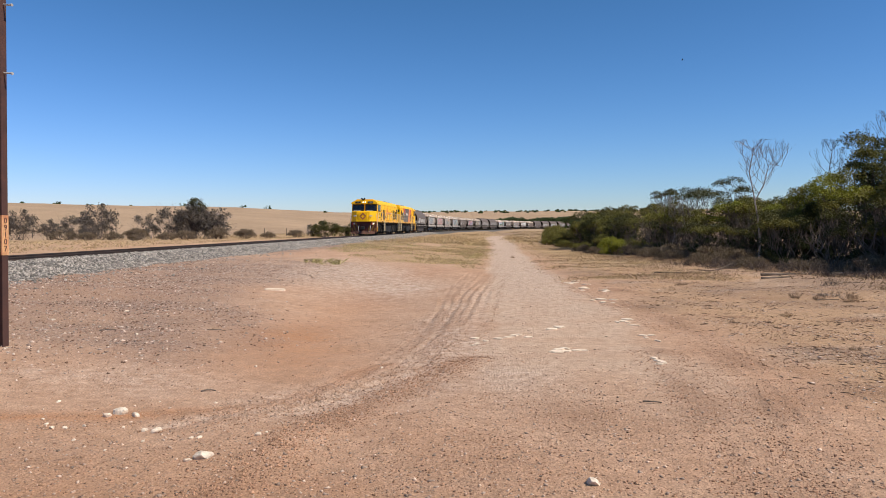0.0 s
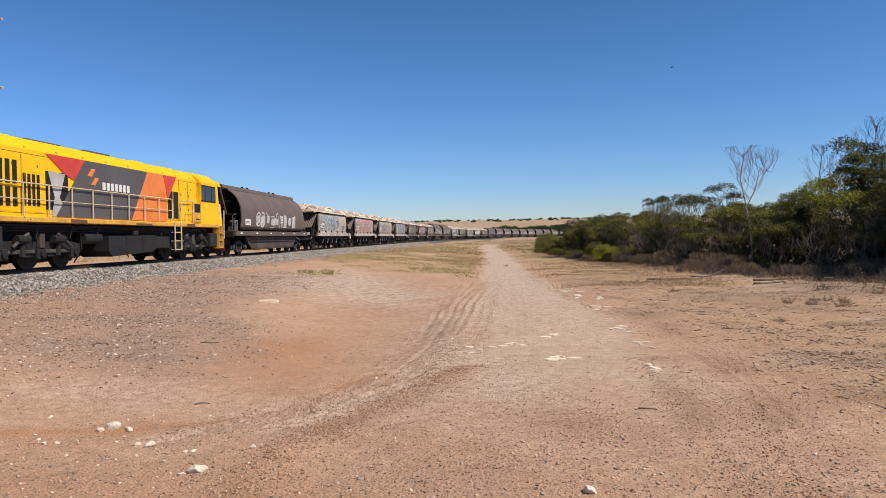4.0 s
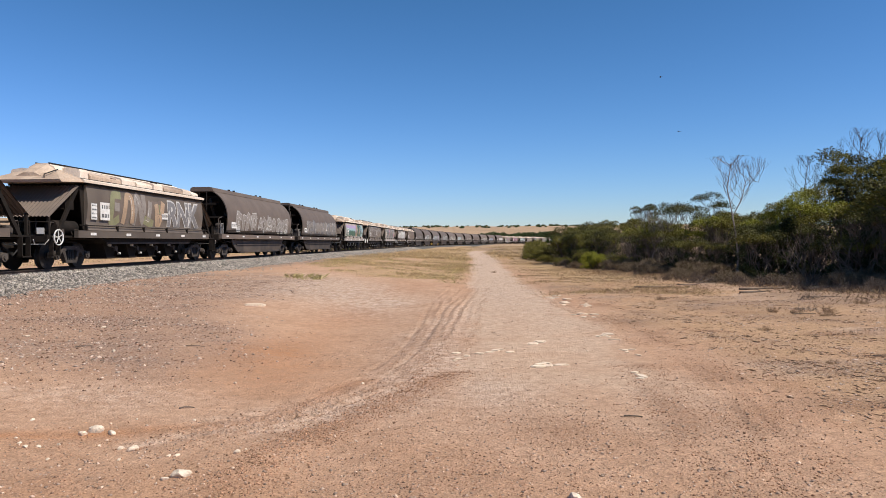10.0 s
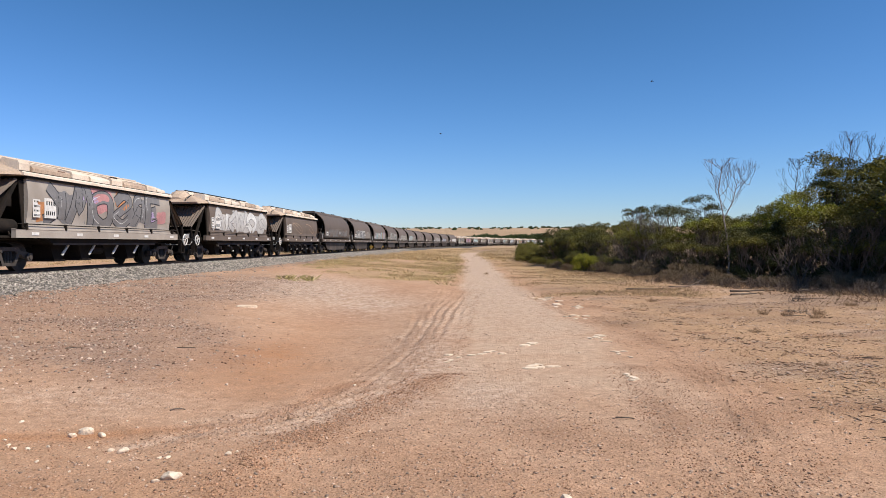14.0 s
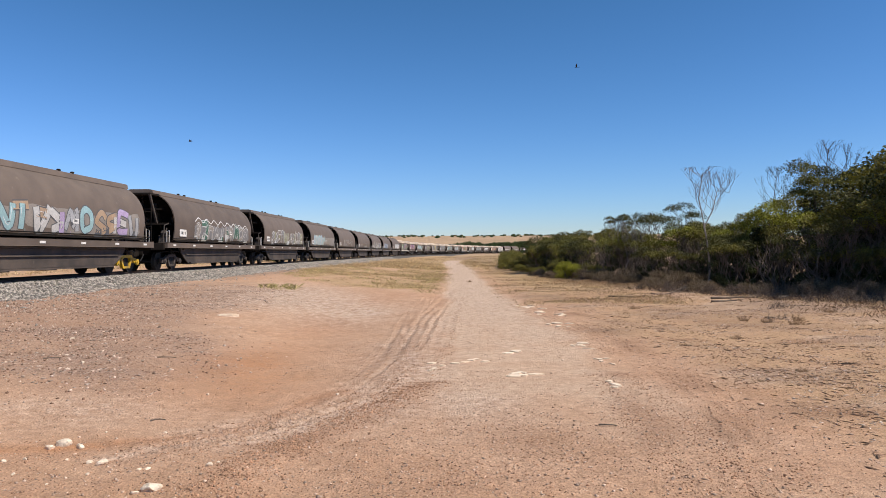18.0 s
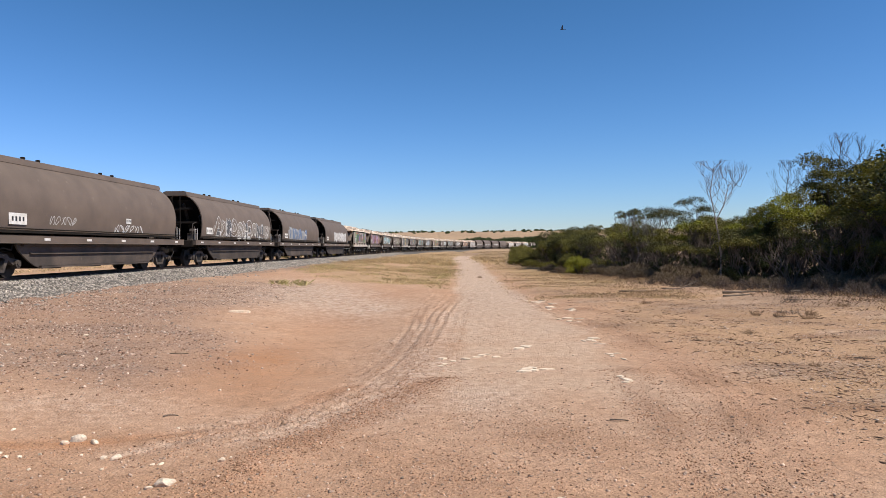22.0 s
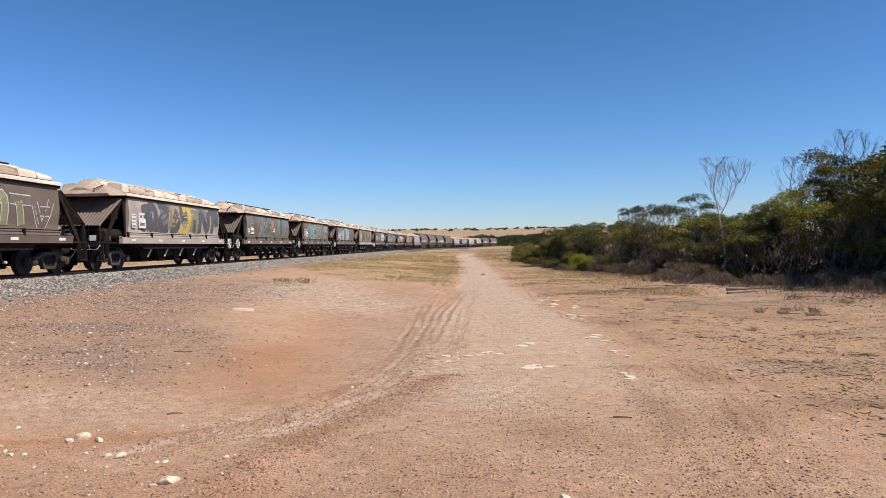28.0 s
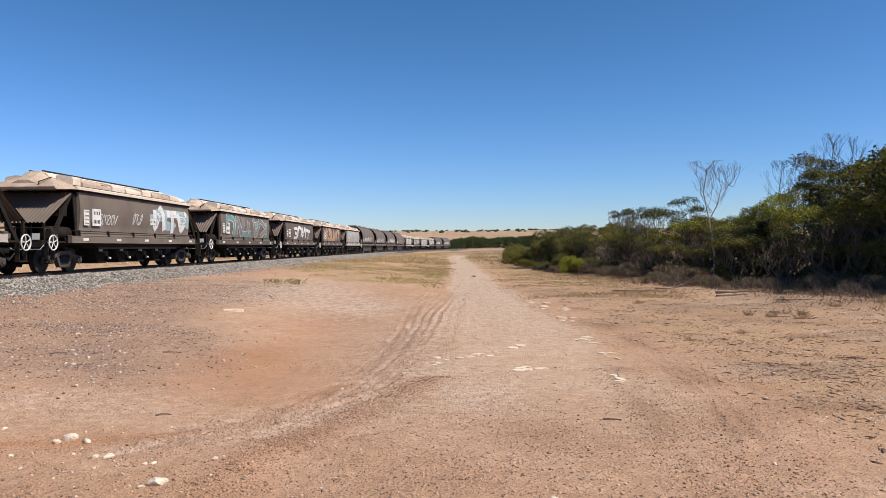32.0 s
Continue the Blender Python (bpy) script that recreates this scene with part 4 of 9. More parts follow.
for i in range(9):
    zz = 3.05 + 0.42 * i
    s = 1 if i % 2 else -1
    part("step_peg", Mesh().tube([(0.03 if s > 0 else -0.09, 0, zz), ((0.15 if s > 0 else -0.21), -0.01, zz - 0.012 * s)], 0.011, 6).tube([((0.15 if s > 0 else -0.21), -0.01, zz - 0.012 * s), ((0.165 if s > 0 else -0.225), -0.012, zz - 0.014 * s)], 0.018, 6), M_PALE, pole, "grey step peg")
for zz in (2.85, 1.45, 0.4):
    part("bolt", Mesh().disc((-0.113, zz), 0.016, -0.09, -0.075, 6), M_RUST, pole)


# ---- plants ----
def leaf_cloud(g, centres, radii, per, size, droop=0.3):
    """Small pointed leaves in clumps: arrays of vertices and of quads."""
    c = np.repeat(np.asarray(centres, float), per, 0)
    r = np.repeat(np.asarray(radii, float), per)[:, None]
    n = len(c)
    d = g.normal(0, 1, (n, 3))
    d /= np.linalg.norm(d, axis=1, keepdims=True)
    p = c + d * r * (g.random((n, 1)) ** 0.45) * np.array([1, 1, 0.75])
    a = g.normal(0, 1, (n, 3))
    a[:, 2] -= droop
    a /= np.linalg.norm(a, axis=1, keepdims=True)
    b = np.cross(a, g.normal(0, 1, (n, 3)))
    b /= np.linalg.norm(b, axis=1, keepdims=True)
    k = size * (0.6 + 0.8 * g.random((n, 1)))
    v = np.stack([p, p + a * k * 0.5 + b * k * 0.24, p + a * k, p + a * k * 0.5 - b * k * 0.24], 1)
    return v.reshape(-1, 3), (np.array([0, 1, 2, 3])[None] + 4 * np.arange(n)[:, None])


def branch_out(g, mb, p, d, length, r, depth, tips, up=0.25, kids=(2, 3), bend=0.28, shrink=0.68, min_n=4, fan=0.62):
    """A limb that bends and forks; notes the ends in tips."""
    pts, q, e = [Vector(p)], Vector(p), Vector(d).normalized()
    steps = 3 if depth else 2
    for _ in range(steps):
        e = (e + Vector((g.uniform(-bend, bend), g.uniform(-bend, bend), g.uniform(-bend, bend) + up * 0.3))).normalized()
        q = q + e * (length / steps)
        pts.append(q.copy())
    mb.tube(pts, r, 6 if r > 0.03 else min_n, 0, r * 0.62, cap=False)
    if depth == 0:
        tips.append(q.copy())
        return
    for i in range(g.randint(*kids)):
        t = g.uniform(0.55, 1.0) if i else 1.0
        o = pts[-1] if t == 1 else pts[-2].lerp(pts[-1], g.random())
        side = Vector((g.uniform(-1, 1), g.uniform(-1, 1), g.uniform(-0.25, 0.75)))
        branch_out(g, mb, o, e * 0.75 + side * fan, length * shrink * g.uniform(0.8, 1.15), r * 0.6, depth - 1, tips, up, kids, bend, shrink, min_n, fan)


def tree(name, label, category, seed, height, spread, stems=4, leaf=M_LEAF, leaf_size=0.085, per=110, clump=0.42, depth=3, low=0.35, bark=M_BARK, extra=14, bare=0.0, group="roadside scrub", second=None, fan=0.62):
    """A many-stemmed tree or shrub, its base at the origin: trunk of limbs, crown of leaf clumps."""
    g, gn = random.Random(seed), np.random.default_rng(seed)
    ob = thing(name, label, category, group)
    mb, tips = Mesh(), []
    for i in range(stems):
        a = 6.283 * i / stems + g.uniform(-0.5, 0.5)
        lean = spread / height * g.uniform(0.35, 0.8)
        branch_out(g, mb, (0.02 * math.cos(a) * spread, 0.02 * math.sin(a) * spread, -0.1), (math.cos(a) * lean, math.sin(a) * lean, 1), height * 0.42 * g.uniform(0.8, 1.1), 0.025 + 0.014 * height, depth, tips, 0.5, fan=fan)
    k = max(1e-6, max(t.z for t in tips)) / (height - clump * 0.5)
    kxy = max(1e-6, max(math.hypot(t.x, t.y) for t in tips)) / (spread / 2 * 0.95)
    mb.v = [(x / kxy, y / kxy, z / k) for x, y, z in mb.v]
    part("trunk", mb, bark, ob)
    pts = [Vector((t.x / kxy, t.y / kxy, t.z / k)) for t in tips]
    if per:
        pts = [p for p in pts if g.random() > bare]
        for _ in range(extra):
            a, r = g.uniform(0, 6.283), spread / 2 * math.sqrt(g.random()) * 0.95
            top = height * (1 - 0.45 * (r / (spread / 2)) ** 2) - clump * 0.5
            pts.append(Vector((r * math.cos(a), r * math.sin(a), g.uniform(low * height, top) if g.random() < 0.55 else top * g.uniform(0.9, 1.0))))
        rad = [clump * g.uniform(0.6, 1.25) for _ in pts]
        if second:
            # second tone on top: sunlight painted on bushes, live leaves on the half-dead tree
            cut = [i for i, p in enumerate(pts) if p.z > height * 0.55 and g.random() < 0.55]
            rest = [i for i in range(len(pts)) if i not in set(cut)]
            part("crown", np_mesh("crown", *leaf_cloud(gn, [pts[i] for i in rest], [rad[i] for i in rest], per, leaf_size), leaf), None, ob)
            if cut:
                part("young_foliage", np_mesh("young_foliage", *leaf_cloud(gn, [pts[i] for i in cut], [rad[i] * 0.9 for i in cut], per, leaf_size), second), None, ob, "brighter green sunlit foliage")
        else:
            part("crown", np_mesh("crown", *leaf_cloud(gn, pts, rad, per, leaf_size), leaf), None, ob)
    return ob


def leaf_pads(g, centres, radii, per, size, thick=0.42):
    """Leaves in flattened sunlit pads, their faces mostly upwards."""
    c = np.repeat(np.asarray(centres, float), per, 0)
    r = np.repeat(np.asarray(radii, float), per)
    n = len(c)
    t, q = g.random(n) * 6.2832, np.sqrt(g.random(n)) * (0.8 + 0.3 * g.random(n))
    lump = 1 + 0.22 * np.sin(3 * t + c[:, 0] * 9) + 0.12 * np.sin(5 * t + c[:, 1] * 7)
    dome = np.clip(1 - q ** 2, 0, 1) ** 0.6
    z = thick * r * (dome * (0.25 + 0.75 * g.random(n) ** 0.5) - 0.35 * g.random(n))
    p = c + np.stack([r * q * lump * np.cos(t), r * q * lump * np.sin(t), z], -1)
    a = g.normal(0, 1, (n, 3)) * np.array([1, 1, 0.55])
    a /= np.linalg.norm(a, axis=1, keepdims=True)
    up = np.stack([np.cos(t) * q * 0.7, np.sin(t) * q * 0.7, np.ones(n)], -1) + g.normal(0, 0.8, (n, 3))
    b = np.cross(a, up)
    b /= np.linalg.norm(b, axis=1, keepdims=True)
    k = size * (0.6 + 0.8 * g.random((n, 1)))
    v = np.stack([p, p + a * k * 0.5 + b * k * 0.26, p + a * k, p + a * k * 0.5 - b * k * 0.26], 1)
    return v.reshape(-1, 3), (np.array([0, 1, 2, 3])[None] + 4 * np.arange(n)[:, None])


def mallee(name, label, seed, height, spread, stems=6, pads=13, pad=0.55, per=520, size=0.06, leaf=M_LEAFO, bright=None, share=0.25, low=0.45, bark=M_BARK, category="tree", group="roadside scrub", under=16, thick=0.85):
    """Grey stems fanning up to pads of olive leaves; painted sun on top, painted shade within."""
    g, gn = random.Random(seed), np.random.default_rng(seed)
    ob = thing(name, label, category, group)
    mb, tips = Mesh(), []
    for i in range(stems):
        a = 6.283 * i / stems + g.uniform(-0.5, 0.5)
        lean = spread / height * g.uniform(0.3, 0.85)
        branch_out(g, mb, (0.05 * math.cos(a) * spread, 0.05 * math.sin(a) * spread, -0.1), (math.cos(a) * lean, math.sin(a) * lean, 1), height * 0.4 * g.uniform(0.85, 1.1), 0.018 + 0.009 * height, 3, tips, 0.5, (2, 3), 0.3, 0.7, 4, 0.7)
    k = max(t.z for t in tips) / (height - pad * 0.15)
    kxy = sorted(math.hypot(t.x, t.y) for t in tips)[int(len(tips) * 0.92)] / (spread / 2)
    mb.v = [(x / kxy, y / kxy, z / k) for x, y, z in mb.v]
    part("trunk", mb, bark, ob)
    pts = [Vector((t.x / kxy, t.y / kxy, t.z / k)) for t in tips]
    pts = [q for q in pts if q.z > low * height and math.hypot(q.x, q.y) < spread * 0.55]
    g.shuffle(pts)
    chosen = []
    for q in sorted(pts, key=lambda q: -q.z + g.uniform(0, 0.5) * height):
        if all((q - o).length > pad * 0.85 for o in chosen):
            chosen.append(q)
        if len(chosen) == pads:
            break
    # some upper pads get the brighter leaves, painting sunlight on the crown
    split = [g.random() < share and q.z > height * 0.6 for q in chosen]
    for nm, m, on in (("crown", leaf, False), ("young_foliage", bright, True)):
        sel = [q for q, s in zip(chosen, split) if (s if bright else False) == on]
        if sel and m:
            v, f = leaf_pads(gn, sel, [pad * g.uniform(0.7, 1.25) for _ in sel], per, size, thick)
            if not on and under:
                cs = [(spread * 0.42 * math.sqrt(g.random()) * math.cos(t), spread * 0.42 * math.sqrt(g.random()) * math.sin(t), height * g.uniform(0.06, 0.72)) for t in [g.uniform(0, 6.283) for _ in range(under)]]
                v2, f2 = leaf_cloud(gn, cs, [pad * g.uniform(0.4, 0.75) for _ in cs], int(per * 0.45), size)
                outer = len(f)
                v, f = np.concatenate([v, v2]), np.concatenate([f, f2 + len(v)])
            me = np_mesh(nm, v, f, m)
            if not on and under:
                # inner leaves take the darker copy, as shade put into their colour
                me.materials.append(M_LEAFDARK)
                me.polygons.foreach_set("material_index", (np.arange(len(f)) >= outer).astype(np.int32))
            part(nm, me, None, ob, "brighter yellow-green sunlit foliage" if on else "")
    return ob


def twig_bush(name, label, seed, height, spread, stems=26, m=M_TWIG, depth=2, group="dry shrubs", category="shrub"):
    """A leafless shrub of many fine twigs."""
    g = random.Random(seed)
    ob = thing(name, label, category, group)
    mb, tips = Mesh(), []
    for i in range(stems):
        a = g.uniform(0, 6.283)
        l = g.uniform(0.2, 1.0) * spread / height
        branch_out(g, mb, (g.gauss(0, spread * 0.1), g.gauss(0, spread * 0.1), -0.03), (math.cos(a) * l, math.sin(a) * l, 1), height * 0.42 * g.uniform(0.6, 1.1), 0.006 + 0.004 * height, depth, tips, 0.15, (2, 3), 0.4, 0.7, 3)
    part("twig_mass", mb, m, ob)
    return ob


def twiglets(ob, seed, height, spread, count, m, size=0.2, per=70, clump=0.5):
    """Fills a bare tree with a haze of fine twiglets."""
    g, gn = random.Random(seed), np.random.default_rng(seed)
    cs = []
    for _ in range(count):
        a, r = g.uniform(0, 6.283), spread / 2 * math.sqrt(g.random()) * 0.85
        cs.append((r * math.cos(a), r * math.sin(a), height * g.uniform(0.25, 0.95) * (1 - 0.35 * (r / (spread / 2)) ** 2)))
    part("twiglets", np_mesh("twiglets", *leaf_cloud(gn, cs, [clump] * len(cs), per, size, 0.8), m), None, ob, "haze of fine grey twiglets")
    return ob


def put(ob, x, y, rz=0, k=1.0, lean=0.0):
    m = pose(x, y, float(ground_z(x, y)) - 0.02, lean, 0, rz)
    ob.matrix_basis = m @ Matrix.Diagonal((k, k, k, 1))
    return ob


def put_copy(ob, x, y, rz=0, k=1.0):
    c = copy_thing(ob, Matrix())
    return put(c, x, y, rz, k)


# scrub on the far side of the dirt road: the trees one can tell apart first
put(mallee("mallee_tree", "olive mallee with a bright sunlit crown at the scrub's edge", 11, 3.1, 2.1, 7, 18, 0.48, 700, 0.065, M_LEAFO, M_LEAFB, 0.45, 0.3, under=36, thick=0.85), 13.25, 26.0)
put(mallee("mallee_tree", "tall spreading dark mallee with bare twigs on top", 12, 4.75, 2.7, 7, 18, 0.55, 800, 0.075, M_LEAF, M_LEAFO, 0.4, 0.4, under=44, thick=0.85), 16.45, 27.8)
def dead_tree(label, seed, height, spread, m, fork=0.42, lean=0.1):
    """One bare trunk with two leaders, branching into a fan of fine upturned twigs."""
    g = random.Random(seed)
    ob = thing("dead_tree", label, "tree", "bare trees")
    mb, tips = Mesh(), []
    h, w = height, spread / 2
    top = Vector((lean * h, 0.05, fork * h))
    mb.tube([(0, 0, -0.1), (-lean * h * 0.3, 0.06, fork * h * 0.35), (lean * h * 0.3, 0.03, fork * h * 0.7), top], 0.042, 7, 0, 0.026)
    leaders = [[top, top + Vector((-0.1 * w, 0.1, 0.2 * h)), top + Vector((-0.02 * w, 0.0, 0.4 * h)), Vector((top.x - 0.06 * w, 0.1, 0.9 * h))],
               [top - Vector((0, 0, 0.05 * h)), top + Vector((0.22 * w, -0.1, 0.1 * h)), top + Vector((0.34 * w, -0.1, 0.26 * h)), Vector((top.x + 0.62 * w, -0.2, 0.78 * h))]]
    for k, pts in enumerate(leaders):
        mb.tube(pts, 0.024, 5, 0, 0.007)
        for j in range(13):
            t = (0.1 + 0.9 * j / 12) * 2.98
            o = pts[int(t)].lerp(pts[int(t) + 1], t - int(t))
            side = (-1 if j % 2 else 1) * (1 if k == 0 else (1.2 if j % 2 else 0.8))
            reach = (1.0 - 0.5 * j / 12) * w * 0.46
            branch_out(g, mb, o, (side * g.uniform(0.6, 1.0), g.uniform(-0.7, 0.7), g.uniform(0.45, 0.9)), reach * g.uniform(0.8, 1.1), 0.011, 4, tips, 0.4, (2, 3), 0.18, 0.72, 3, 0.5)
    mb.v = [(x, y, min(z, h)) for x, y, z in mb.v]
    part("trunk", mb, m, ob)
    return ob


put(dead_tree("leafless bleached tree with a fan of fine branches", 21, 4.75, 3.0, M_PALEBARK, 0.54, -0.04), 11.45, 27.6, 0)
put(dead_tree("tall leafless grey tree behind the mallee", 22, 5.3, 2.6, M_TWIG, 0.5, 0.02), 16.9, 33.0)
put(dead_tree("thin leafless grey tree among the scrub", 23, 5.8, 3.0, M_TWIG, 0.55, 0.05), 16.6, 28.5)
put(dead_tree("thin leafless grey tree among the scrub", 24, 3.9, 2.6, M_TWIG, 0.4, 0.05), 16.0, 57.0)
put(dead_tree("thin leafless grey tree among the scrub", 25, 3.4, 2.4, M_TWIG, 0.4, -0.05), 11.6, 41.0)
put(dead_tree("thin leafless grey tree among the scrub", 26, 3.0, 2.6, M_PALEBARK, 0.35, 0.05), 10.6, 36.0)
put(mallee("umbrella_tree", "flat-topped dark mallee with bare lower limbs", 13, 3.75, 3.7, 6, 13, 0.6, 520, 0.07, M_LEAF, None, 0, 0.72, under=14, thick=0.7), 12.5, 36.0)
put(mallee("umbrella_tree", "distant flat-topped mallee above the scrub", 14, 4.4, 2.8, 4, 8, 0.55, 420, 0.085, M_LEAF, None, 0, 0.78, under=6, thick=0.7), 17.2, 60.0)
put(tree("green_shrub", "low round bright-green shrub at the scrub's edge", "shrub", 15, 1.0, 1.5, 7, M_LEAFB, 0.045, 190, 0.2, 2, 0.12, extra=60), 8.3, 39.0)
round_bush = put(tree("round_bush", "dense round dark-green bush beside the dirt road", "shrub", 16, 2.0, 2.6, 6, M_LEAF, 0.07, 190, 0.36, 2, 0.08, extra=50, second=M_LEAFO), 8.75, 50.0)
for i, (x, y, k) in enumerate([(9.6, 46.2, 0.85), (10.6, 53.5, 1.0), (9.0, 57.0, 0.8), (8.7, 43.6, 0.6), (10.9, 49.0, 1.1)]):
    put_copy(round_bush, x, y, 77 * i, k)
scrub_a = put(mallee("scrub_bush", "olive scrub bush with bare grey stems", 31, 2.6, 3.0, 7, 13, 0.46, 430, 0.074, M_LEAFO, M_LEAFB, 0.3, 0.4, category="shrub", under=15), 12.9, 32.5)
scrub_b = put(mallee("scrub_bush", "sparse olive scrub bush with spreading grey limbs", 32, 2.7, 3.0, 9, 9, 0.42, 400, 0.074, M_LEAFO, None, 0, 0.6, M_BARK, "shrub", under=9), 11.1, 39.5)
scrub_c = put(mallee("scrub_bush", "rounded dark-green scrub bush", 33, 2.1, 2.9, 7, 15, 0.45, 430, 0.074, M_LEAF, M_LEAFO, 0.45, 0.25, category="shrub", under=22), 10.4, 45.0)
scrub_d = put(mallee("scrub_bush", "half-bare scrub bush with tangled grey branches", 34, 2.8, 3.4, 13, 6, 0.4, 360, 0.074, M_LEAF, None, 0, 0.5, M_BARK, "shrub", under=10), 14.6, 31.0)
heath = put(tree("heath_bush", "low grey-brown heath bush at the scrub's edge", "shrub", 35, 0.62, 1.9, 7, M_LEAFBROWN, 0.045, 90, 0.2, 2, 0.05, extra=40, bare=0.3, bark=M_TWIG), 9.9, 32.6)
for i, (x, y, k) in enumerate([(10.9, 30.6, 1.0), (11.6, 29.6, 0.8), (9.4, 34.6, 0.9), (9.0, 36.6, 1.1), (9.2, 43.2, 0.9), (8.2, 46.5, 0.8), (10.4, 33.6, 1.2), (9.0, 55, 1.0), (10.2, 61, 1.1), (9.6, 31.8, 0.8), (13.6, 23.6, 0.7), (15.6, 21.4, 0.8), (8.2, 42.0, 0.8)]):
    put_copy(heath, x, y, 59 * i, k)
limb = put(twig_bush("bare_limbs", "bare grey limbs leaning out of the scrub", 44, 2.7, 4.4, 9, M_BARK, 3, "bare limbs", "shrub"), 15.0, 22.6)
for i, (x, y, k) in enumerate([(14.0, 24.6, 0.9), (16.4, 21.4, 1.1), (12.8, 27.4, 0.8), (11.6, 30.8, 0.8), (17.6, 20.2, 1.2), (10.8, 33.6, 0.8), (9.9, 36.2, 0.7), (14.6, 26.2, 1.0), (15.8, 24.2, 1.15), (18.2, 22.6, 1.3), (10.4, 45.4, 0.8), (12.2, 32.4, 0.9)]):
    put_copy(limb, x, y, 97 * i, k)
low_green = put(tree("low_shrub", "low olive-green shrub beside the dirt road", "shrub", 36, 0.9, 1.7, 6, M_LEAFO, 0.06, 130, 0.22, 2, 0.1, extra=40), 8.0, 58.0)
for i, (x, y, k) in enumerate([(7.6, 52.5, 0.7), (8.2, 64, 1.2), (9.2, 70, 1.5), (10.4, 78, 1.7), (8.0, 47.4, 0.7), (9.0, 42.4, 0.9), (9.4, 40.6, 1.0), (8.9, 45.0, 1.0), (9.8, 38.0, 0.9), (7.2, 60, 0.6), (11.6, 86, 1.8), (12.6, 94, 1.8)]):
    put_copy(low_green, x, y, 47 * i, k)
grey_a = put(twig_bush("bare_shrub", "leafless grey shrub of tangled twigs", 41, 2.2, 2.8, 24, M_TWIG), 10.9, 33.2)
dry_a = put(twig_bush("dry_undergrowth", "low brown dead undergrowth at the scrub's edge", 42, 0.6, 2.2, 34, M_TWIG, 2, "dry undergrowth", "undergrowth"), 10.7, 28.3)
dry_b = put(twig_bush("dry_undergrowth", "low brown dead undergrowth at the scrub's edge", 43, 0.5, 1.8, 30, M_BARK, 2, "dry undergrowth", "undergrowth"), 12.6, 24.4)
H_OF = {scrub_a.name: 2.6, scrub_b.name: 2.7, scrub_c.name: 2.1, scrub_d.name: 2.8}
CREST = ([0.15, 0.21, 0.27, 0.3, 0.32, 0.355, 0.388, 0.401, 0.448, 0.461, 0.49, 0.523, 0.543, 0.578, 0.609, 0.645], [0.0295, 0.0255, 0.0255, 0.028, 0.042, 0.05, 0.045, 0.032, 0.032, 0.042, 0.052, 0.05, 0.062, 0.09, 0.1, 0.1])
